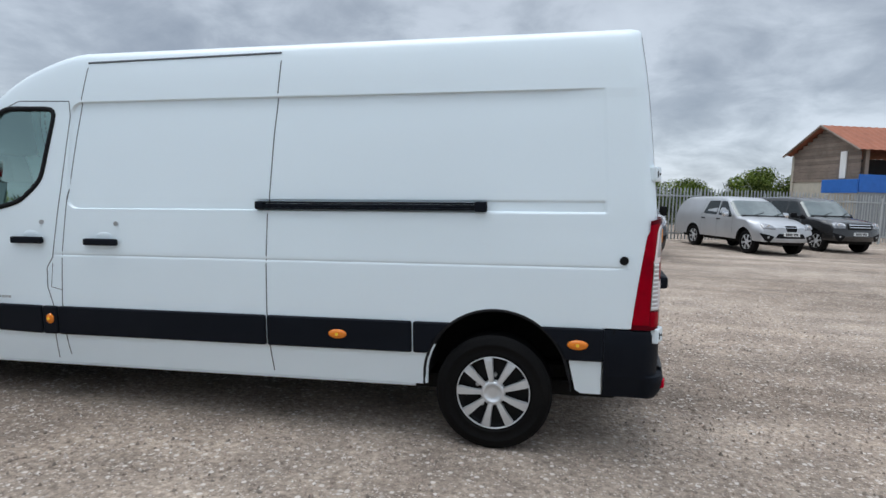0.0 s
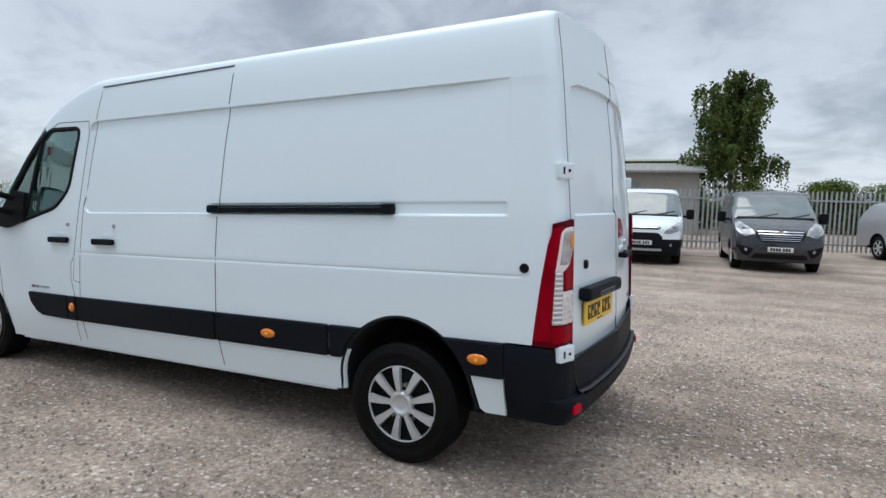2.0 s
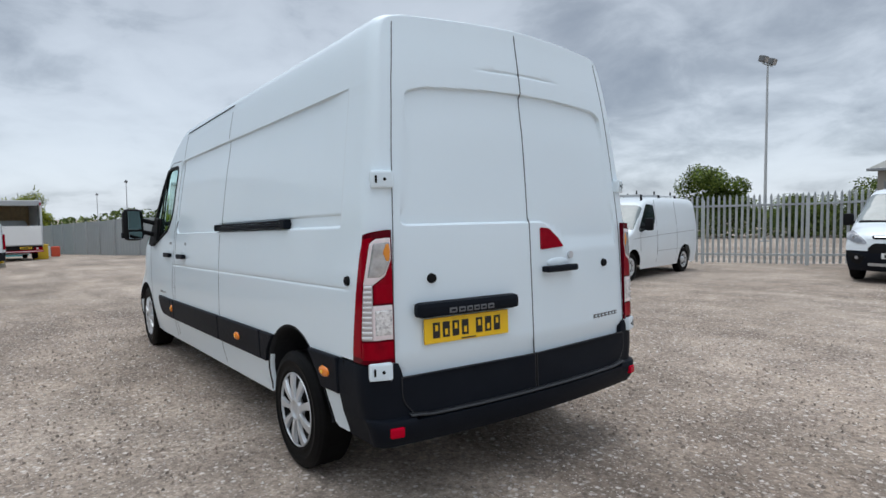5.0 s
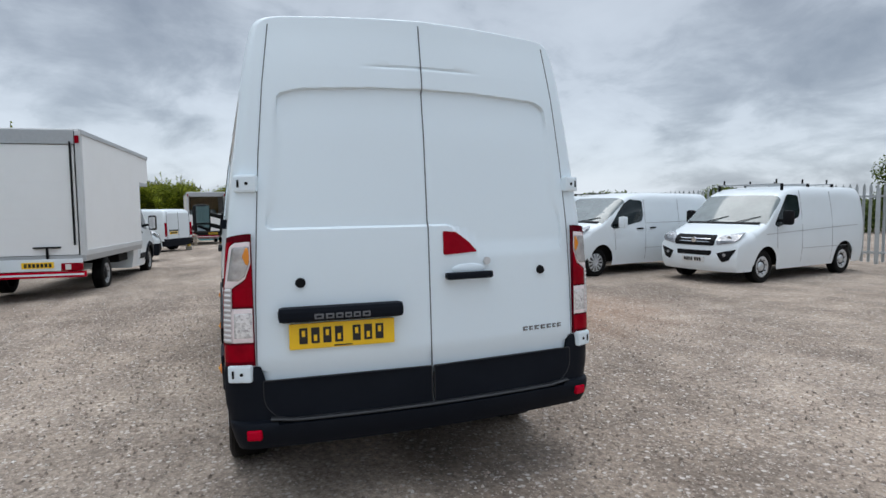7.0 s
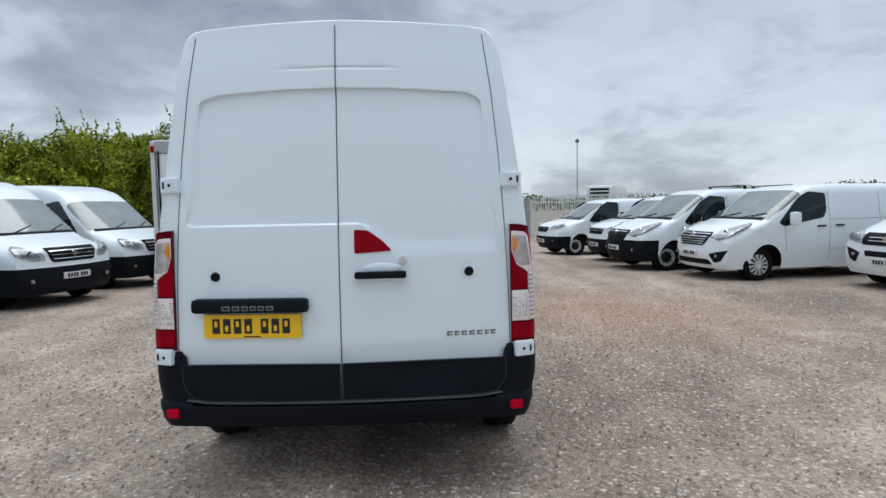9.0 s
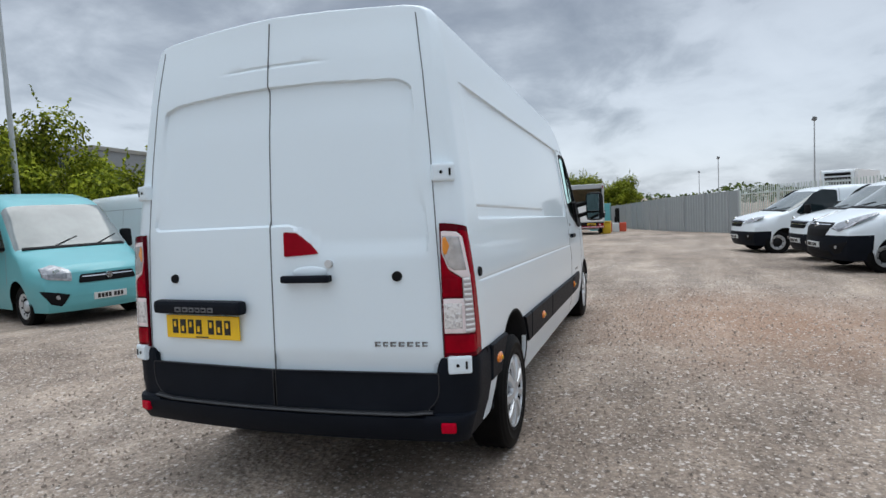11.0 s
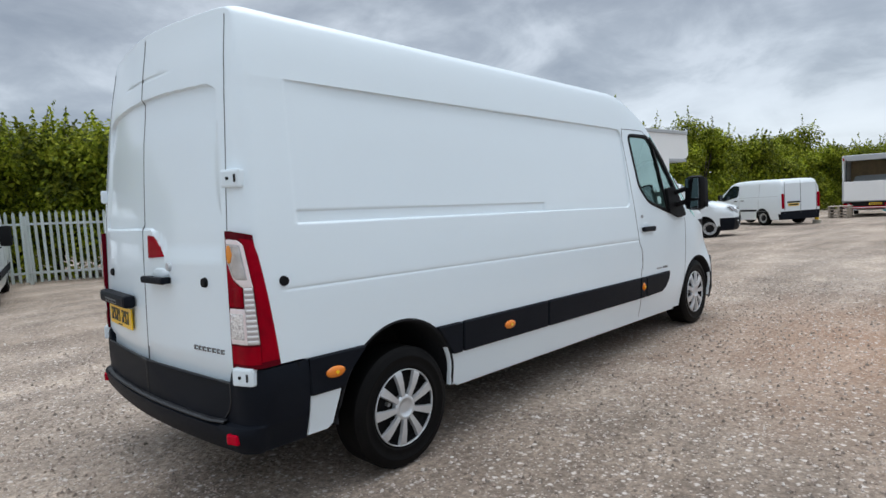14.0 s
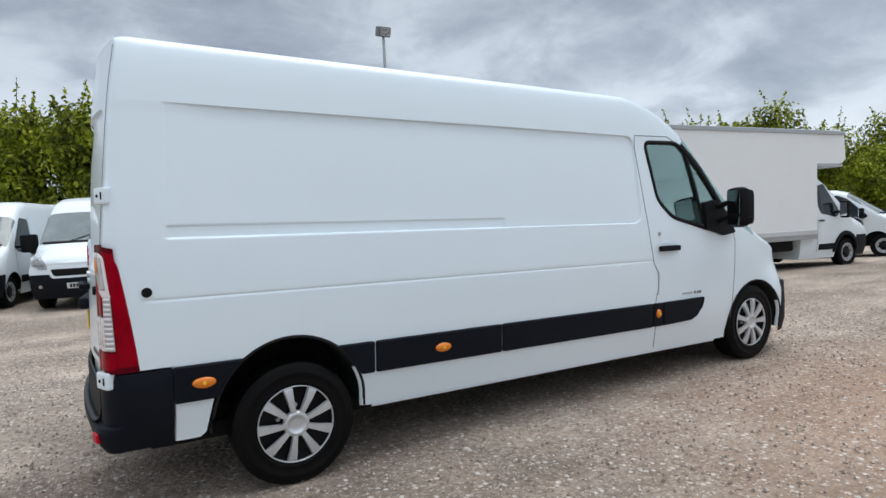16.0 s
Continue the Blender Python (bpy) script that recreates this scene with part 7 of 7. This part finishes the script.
# ---- trees and hedges ----
def leaf_material(name, a, b, c):
    m = bpy.data.materials.new(name)
    m.use_nodes = True
    t = m.node_tree
    bs = t.nodes["Principled BSDF"]
    geo = t.nodes.new("ShaderNodeNewGeometry")
    r = t.nodes.new("ShaderNodeValToRGB")
    e = r.color_ramp.elements
    e[0].position, e[0].color = 0.0, (*a, 1)
    e[1].position, e[1].color = 1.0, (*c, 1)
    el = e.new(0.55)
    el.color = (*b, 1)
    t.links.new(geo.outputs["Random Per Island"], r.inputs[0])
    tc = t.nodes.new("ShaderNodeTexCoord")
    n = nd(t, "ShaderNodeTexNoise", Scale=0.9, Detail=3.0)
    t.links.new(tc.outputs["Object"], n.inputs["Vector"])
    hs = t.nodes.new("ShaderNodeHueSaturation")
    # value noise puts lit clumps and shaded pockets into the leaf colour
    mr = nd(t, "ShaderNodeMapRange")
    mr.inputs["From Min"].default_value, mr.inputs["From Max"].default_value = 0.3, 0.7
    mr.inputs["To Min"].default_value, mr.inputs["To Max"].default_value = 0.30, 1.65
    t.links.new(n.outputs["Fac"], mr.inputs["Value"])
    t.links.new(mr.outputs[0], hs.inputs["Value"])
    t.links.new(r.outputs[0], hs.inputs["Color"])
    t.links.new(hs.outputs[0], bs.inputs["Base Color"])
    bs.inputs["Roughness"].default_value = 0.6
    bs.inputs["Specular IOR Level"].default_value = 0.2
    tr = t.nodes.new("ShaderNodeBsdfTranslucent")
    t.links.new(hs.outputs[0], tr.inputs["Color"])
    mx = t.nodes.new("ShaderNodeMixShader")
    mx.inputs[0].default_value = 0.35
    t.links.new(bs.outputs[0], mx.inputs[1])
    t.links.new(tr.outputs[0], mx.inputs[2])
    t.links.new(mx.outputs[0], t.nodes["Material Output"].inputs["Surface"])
    return m


LEAF = leaf_material("hedge_leaves", (0.05, 0.075, 0.006), (0.21, 0.255, 0.012), (0.44, 0.46, 0.045))
LEAF2 = leaf_material("tree_leaves", (0.035, 0.06, 0.016), (0.085, 0.12, 0.03), (0.16, 0.20, 0.055))
LEAF3 = leaf_material("field_hedge_leaves", (0.03, 0.055, 0.010), (0.105, 0.15, 0.024), (0.22, 0.27, 0.05))
BARK = mat("grey_brown_bark", (0.13, 0.10, 0.075), 0.9, grain=0.5, scale=12, second=(0.07, 0.055, 0.04))


def leaves(points, normals, size, rng):
    verts, faces = [], []
    for p, n in zip(points, normals):
        n = (Vector(n) + Vector((rng.uniform(-1, 1), rng.uniform(-1, 1), rng.uniform(-0.6, 1.2))) * 0.8).normalized()
        u = n.orthogonal().normalized()
        u = Matrix.Rotation(rng.uniform(0, 6.28), 3, n) @ u
        v = n.cross(u)
        a, b = size * rng.uniform(0.6, 1.3), size * rng.uniform(0.35, 0.75)
        i = len(verts)
        p = Vector(p)
        verts += [p - u * a, p + v * b + n * b * 0.25, p + u * a, p - v * b + n * b * 0.25]
        faces.append((i, i + 1, i + 2, i + 3))
    return verts, faces


def tree_template(seed, width, height, count, size, material, trunk=0.12, stems=True, name="tree", low=0.12):
    rng = random.Random(seed)
    ob = thing(name, Matrix.Identity(4), "", "tree")
    bm = bmesh.new()
    add_cyl(bm, (0, 0, -0.3), (rng.uniform(-0.1, 0.1), 0, height * 0.45), trunk, trunk * 0.6, 9)
    part("trunk", bm, BARK, ob)
    blobs = []
    for i in range(17):
        a, r = rng.uniform(0, 6.283), math.sqrt(rng.random()) * width * 0.40
        z = height * rng.uniform(low + 0.10, 0.86)
        k = 1 - 0.55 * max(0, z / height - 0.45)
        blobs.append((Vector((r * math.cos(a) * k, r * math.sin(a) * k, z)), width * rng.uniform(0.15, 0.27)))
    for c, r in blobs[:9]:
        bm = add_cyl(bmesh.new(), (0, 0, height * rng.uniform(0.15, 0.4)), c, trunk * 0.4, trunk * 0.12, 6)
        part("branch", bm, BARK, ob)
    pts, nrm = [], []
    for i in range(count):
        c, r = blobs[rng.randrange(len(blobs))]
        d = Vector((rng.gauss(0, 1), rng.gauss(0, 1), rng.gauss(0, 1))).normalized()
        q = r * (rng.random() ** 0.33) * (1 + 0.28 * noise.noise(d * 2.3 + c))
        pts.append(c + Vector((d.x * q, d.y * q, d.z * q * 0.85)))
        nrm.append(d)
    if stems:
        tall = sorted(blobs, key=lambda b: -b[0].z)[:11]
        for i in range(34):
            c, r = tall[rng.randrange(len(tall))]
            a = rng.uniform(0, 6.283)
            tip = c + Vector((math.cos(a) * r * 0.6, math.sin(a) * r * 0.6, r * rng.uniform(0.9, 1.5)))
            if i < 14:
                part("twig", add_cyl(bmesh.new(), c, tip, 0.02, 0.006, 5), BARK, ob)
            for k in range(26):
                s = k / 26
                p = c.lerp(tip, s) + Vector((rng.gauss(0, 0.09), rng.gauss(0, 0.09), rng.gauss(0, 0.06))) * (1.15 - s)
                pts.append(p)
                nrm.append(Vector((rng.gauss(0, 1), rng.gauss(0, 1), 0.4)))
    v, f = leaves(pts, nrm, size, rng)
    part("crown", mesh_object("crown", v, f, material, False), material, ob)
    return ob


def plant(templates, places, label, group):
    rng = random.Random(9)
    for i, (x, y, sc, squash) in enumerate(places):
        t = templates[i % len(templates)]
        o = copy_thing(t, Matrix.Translation((x, y, ground_height(x, y) - 0.05)) @ pose(0, 0, 0, 0, 0, rng.uniform(0, 360)))
        o.scale = (sc, sc, sc * squash)
        tagged(o, label, "tree", group)


T = [tree_template(11, 4.4, 5.2, 17000, 0.082, LEAF), tree_template(12, 4.0, 5.8, 17000, 0.082, LEAF), tree_template(13, 5.0, 4.8, 17000, 0.082, LEAF)]
south = [(-12.0 + 0.0, -14.6, 1.0, 1.0), (-9.3, -16.2, 0.95, 1.0), (-6.6, -16.0, 1.0, 1.0), (-4.0, -16.6, 1.0, 1.02), (-5.2, -17.6, 0.9, 0.95), (-2.6, -17.6, 1.0, 1.0), (0.2, -18.8, 1.0, 1.0), (-1.2, -18.0, 0.88, 0.9), (1.3, -18.4, 1.1, 1.12), (4.4, -19.6, 1.05, 1.05), (7.5, -20.5, 1.0, 1.0), (10.5, -21.5, 1.0, 1.0),
         (-15.0, -14.2, 0.95, 0.92), (-18.3, -13.8, 0.95, 0.92), (-21.6, -14.2, 1.05, 0.95), (-25.0, -13.8, 1.15, 1.05), (-28.6, -14.2, 1.2, 1.0), (-32.4, -13.8, 1.2, 1.05), (-36.5, -13.0, 1.25, 1.0), (-41, -12.4, 1.25, 1.0), (-45.5, -11.6, 1.3, 1.0), (-50, -11, 1.3, 1.0), (-55, -10, 1.35, 0.95), (-60, -9, 1.35, 0.92), (-66, -7.6, 1.4, 0.88), (-72, -6, 1.4, 0.8), (-64, -4.6, 1.2, 1.0), (-64.5, -2.4, 1.15, 0.95), (-64, -0.2, 1.1, 0.9), (-63, -6.8, 1.25, 1.0),
         (-8.0, -19.0, 1.0, 0.95), (-2.0, -21.0, 0.95, 0.92), (5.0, -23.0, 1.25, 1.1), (-14.0, -18.5, 1.05, 0.95), (-22.0, -18.5, 1.0, 0.95), (-30.0, -18.5, 1.3, 1.1)]
plant(T, south, "bushy bright-green tree in the boundary hedge", "hedge trees")
north = [(2.5, 42.0, 0.9, 0.75), (6.5, 40.5, 0.95, 0.75), (10.0, 40.0, 0.9, 0.75), (-1.5, 44.0, 0.8, 0.7), (15.5, 44.0, 1.0, 0.9), (-9.0, 41.0, 0.95, 0.85), (-6.0, 44.0, 0.95, 0.70), (-13.5, 40.0, 0.85, 0.7), (-18.5, 38.5, 1.1, 0.95), (-22.0, 37.0, 0.7, 0.6), (-3.0, 45.0, 1.0, 0.80), (-26.0, 30.0, 0.8, 0.8), (20.0, 44.0, 1.1, 0.9), (-33.0, 20.3, 0.85, 0.72)]
N = [tree_template(21, 4.6, 4.9, 15000, 0.09, LEAF3, stems=False), tree_template(22, 5.2, 4.6, 15000, 0.09, LEAF3, stems=False)]
plant(N, north, "bushy green tree beyond the north fence", "trees beyond the fence")
for t in T + N:
    for o in list(t.children_recursive) + [t]:
        bpy.data.objects.remove(o)


def birch():
    rng = random.Random(5)
    x, y, h = 1.05, 30.5, 8.6
    ob = thing("birch_tree", pose(x, y, 0), "tall birch tree with drooping dark green foliage", "tree")
    part("trunk", cyl_bm((0, 0, -0.3), (0.15, 0, h * 0.8), 0.17, 0.05, 10), BARK, ob)
    pts, nrm = [], []
    lobes = []
    for i in range(15):
        a = 2.4 * i + rng.uniform(-0.5, 0.5)
        z0 = h * (0.44 + 0.50 * i / 14)
        reach = rng.uniform(0.9, 2.2) * (1.0 - 0.55 * (i / 14) ** 2)
        base, tip = Vector((0.1, 0, z0 - 1.3)), Vector((0.1 + math.cos(a) * reach, math.sin(a) * reach, z0))
        lobes.append((tip, rng.uniform(0.45, 0.95)))
        part("limb", add_cyl(bmesh.new(), base, tip, 0.055, 0.018, 6), BARK, ob)
        lobes.append((base.lerp(tip, 0.5) + Vector((0, 0, 0.3)), 0.6))
    lobes.append((Vector((0.15, 0, h - 0.4)), 0.7))
    for c, r in lobes:
        for k in range(int(48 * r)):
            d = Vector((rng.gauss(0, 1), rng.gauss(0, 1), abs(rng.gauss(0, 0.7)))).normalized() * r * rng.random() ** 0.4
            p = c + Vector((d.x, d.y, d.z * 0.7))
            drop = rng.uniform(0.3, 1.0) if rng.random() < 0.6 else rng.uniform(1.0, 2.3)
            n = int(9 + 9 * drop)
            for j in range(n):
                q = p + Vector((rng.gauss(0, 0.07), rng.gauss(0, 0.07), -drop * j / n))
                if q.z > 1.0:
                    pts.append(q)
                    nrm.append(Vector((rng.gauss(0, 1), rng.gauss(0, 1), 0.2)))
    v, f = leaves(pts, nrm, 0.095, rng)
    part("crown", mesh_object("crown", v, f, LEAF2, False), LEAF2, ob)


birch()


# undergrowth that closes the foot of the hedge
def undergrowth(name, line, depth, height, n, size, material, seed, label):
    rng = random.Random(seed)
    pts, nrm = [], []
    seg = [(Vector((*a, 0)), Vector((*b, 0))) for a, b in zip(line, line[1:])]
    ls = [(b - a).length for a, b in seg]
    for i in range(n):
        a, b = rng.choices(seg, ls)[0]
        d = (b - a)
        s = rng.random()
        p = a + d * s
        nn = Vector((-d.y, d.x, 0)).normalized()
        o = rng.uniform(-depth, depth)
        top = height * (0.72 + 0.5 * noise.noise(Vector((p.x * 0.4, p.y * 0.4, seed)))) * math.sqrt(max(0.05, 1 - (o / depth) ** 2))
        z = top * rng.random() ** 0.6
        q = p + nn * o
        pts.append(Vector((q.x, q.y, ground_height(q.x, q.y) + z)))
        nrm.append(Vector((rng.gauss(0, 1), rng.gauss(0, 1), 0.6)))
    v, f = leaves(pts, nrm, size, rng)
    tagged(new(name, mesh_object(name, v, f, material, False)), label, "undergrowth", kind="stuff")


undergrowth("undergrowth", [(13, -21.0), (-1.0, -17.0), (-7.0, -15.2), (-15.0, -13.2), (-30.0, -12.8), (-50, -9.8), (-74, -4.6)], 1.2, 3.0, 42000, 0.11, LEAF, 21, "dense bramble and hazel undergrowth below the hedge trees")
undergrowth("hedgerow", [(24, 41), (8, 38.5), (-4, 40), (-16, 37), (-22, 33)], 1.4, 2.6, 26000, 0.12, LEAF2, 22, "low dark hedgerow beyond the north fence")


def far_woods():
    rng = random.Random(31)
    pts, nrm = [], []
    for i in range(26000):
        a = rng.uniform(0, 2 * math.pi)
        r = rng.uniform(180, 230)
        x, y = r * math.cos(a), r * math.sin(a)
        h = 4.5 + 3.5 * noise.noise(Vector((math.cos(a) * 9, math.sin(a) * 9, 0)))
        pts.append(Vector((x, y, -1.6 + max(0.6, h) * rng.random())))
        nrm.append(Vector((rng.gauss(0, 1), rng.gauss(0, 1), 0.6)))
    v, f = leaves(pts, nrm, 0.75, rng)
    tagged(new("far_woods", mesh_object("far_woods", v, f, LEAF2, False)), "low dark line of far woods on the horizon", "woods", kind="stuff")


far_woods()

# ---- clutter at the far end of the yard ----
YELLOW = mat("yellow_plastic", (0.75, 0.50, 0.02), 0.5, patch=0.2)
ORANGE = mat("red_orange_plastic", (0.65, 0.09, 0.04), 0.5, patch=0.2)


PALLET = mat("weathered_pallet_wood", (0.42, 0.36, 0.29), 0.8, grain=0.5, scale=20, second=(0.26, 0.22, 0.18))


def clutter():
    def at(x, y):
        return Matrix.Translation((x, y, ground_height(x, y)))
    ob = thing("skip_bin", at(-36.2, -0.70), "yellow plastic bin on the far side of the yard", "bin")
    part("body", box_bm((0, 0, 0.375), (0.6, 0.7, 0.75), 0.06), YELLOW, ob)
    part("lid", box_bm((0, 0, 0.78), (0.66, 0.76, 0.06), 0.03), YELLOW, ob)
    ob = thing("barrier", at(-40.5, -0.75), "red and white plastic road barrier", "barrier")
    for i in range(3):
        part("segment", box_bm((0, i * 0.5, 0.32), (0.30, 0.47, 0.64), 0.06), ORANGE if i % 2 == 0 else WHITE2, ob)
    ob = thing("forklift", at(-55.0, -0.45), "dark forklift truck parked by the far fence", "forklift")
    part("body", box_bm((0, 0, 0.75), (1.6, 1.1, 0.8), 0.10), DARKSTEEL, ob)
    part("guard", box_bm((-0.1, 0, 1.78), (1.1, 1.0, 0.08), 0.02), DARKSTEEL, ob)
    for sx in (-0.55, 0.45):
        for sy in (-0.45, 0.45):
            part("post", cyl_bm((sx, sy, 1.1), (sx - 0.05, sy, 1.78), 0.04, n=8), DARKSTEEL, ob)
            part("wheel", cyl_bm((sx, sy - 0.12, 0.30), (sx, sy + 0.12, 0.30), 0.30, n=18), RUBBER, ob)
    part("mast", box_bm((0.95, 0, 1.0), (0.12, 0.8, 1.8), 0.02), DARKSTEEL, ob)
    part("seat", box_bm((-0.2, 0, 1.3), (0.45, 0.5, 0.35), 0.06), CABIN, ob)
    ob = thing("container", at(-47.0, -1.75), "teal steel shipping container behind the clutter", "container")
    part("body", box_bm((0, 0, 1.1), (2.0, 1.6, 2.2), 0.03), TEAL, ob)
    part("door_bar", cyl_bm((1.03, -0.3, 0.1), (1.03, -0.3, 2.1), 0.03, n=8), GALV, ob)
    part("door_bar", cyl_bm((1.03, 0.3, 0.1), (1.03, 0.3, 2.1), 0.03, n=8), GALV, ob)
    ob = thing("pallet_stack", at(-33.5, -2.75), "stack of weathered wooden pallets by the box truck", "pallets")
    for i in range(4):
        part("pallet_board", box_bm((0, 0, 0.14 + i * 0.15), (0.9, 0.95, 0.03), 0.006), PALLET, ob)
        for j in (-0.4, 0.0, 0.4):
            part("pallet_block", box_bm((0, j, 0.065 + i * 0.15), (0.85, 0.10, 0.10), 0.006), PALLET, ob)
    ob = thing("plank", at(-38.2, -1.0), "white-painted plank leaning on the container", "plank")
    part("board", box_bm((0, 0, 0), (0.05, 0.22, 1.9), 0.008, pose(0, 0, 0.94, 6, -4, 0)), WHITE2, ob)
    ob = thing("bollard", at(-27.0, -2.45), "yellow post in a concrete foot", "bollard")
    part("post", cyl_bm((0, 0, 0), (0, 0, 0.85), 0.085, 0.08, 14), YELLOW, ob)
    part("foot", box_bm((0, 0, 0.08), (0.28, 0.28, 0.16), 0.02), CREAM, ob)


clutter()


# ---- loose stones on the ground near the van ----
def stones():
    rng = np.random.default_rng(8)
    n = 88000
    x = rng.uniform(-8.0, 6.5, n)
    y = rng.uniform(-7.0, 7.5, n)
    keep = ~((x > -5.0) & (x < 0.8) & (np.abs(y) < 0.95)) & (np.hypot(np.maximum(np.abs(x + 1.8) - 2.8, 0), np.maximum(np.abs(y) - 1.0, 0)) < rng.uniform(0.5, 6.0, n))
    x, y = x[keep], y[keep]
    n = len(x)
    size = 0.004 + 0.011 * rng.random(n) ** 2.6
    base = np.array([(1, 0, -0.3), (0, 1, -0.3), (-1, 0, -0.3), (0, -1, -0.3), (0, 0, 0.75)])
    tri = [(0, 1, 4), (1, 2, 4), (2, 3, 4), (3, 0, 4)]
    jit = rng.uniform(0.6, 1.4, (n, 5, 3))
    v = base[None] * jit * size[:, None, None]
    a = rng.uniform(0, 6.283, n)
    c, s_ = np.cos(a)[:, None], np.sin(a)[:, None]
    vx, vy = v[:, :, 0] * c - v[:, :, 1] * s_, v[:, :, 0] * s_ + v[:, :, 1] * c
    z = np.array([ground_height(p, q) for p, q in zip(x.tolist(), y.tolist())])
    u = np.stack([vx + x[:, None], vy + y[:, None], v[:, :, 2] + z[:, None] + 0.001 + size[:, None] * 0.2], 2).reshape(-1, 3)
    f = (np.arange(n)[:, None, None] * 5 + np.array(tri)[None]).reshape(-1, 3)
    me = bpy.data.meshes.new("loose_stones")
    me.from_pydata(u.tolist(), [], f.tolist())
    m = bpy.data.materials.new("loose_stone")
    m.use_nodes = True
    t = m.node_tree
    b = t.nodes["Principled BSDF"]
    geo = t.nodes.new("ShaderNodeNewGeometry")
    r = t.nodes.new("ShaderNodeValToRGB")
    e = r.color_ramp.elements
    e[0].position, e[0].color = 0.0, (0.19, 0.16, 0.135, 1)
    e[1].position, e[1].color = 1.0, (0.74, 0.69, 0.64, 1)
    for p, col in ((0.3, (0.29, 0.232, 0.19, 1)), (0.68, (0.42, 0.335, 0.28, 1)), (0.92, (0.58, 0.50, 0.445, 1))):
        el = e.new(p)
        el.color = col
    t.links.new(geo.outputs["Random Per Island"], r.inputs[0])
    t.links.new(r.outputs[0], b.inputs["Base Color"])
    b.inputs["Roughness"].default_value = 0.9
    me.materials.append(m)
    tagged(new("loose_stones", me), "small loose stones scattered over the gravel", "gravel", kind="stuff")


stones()
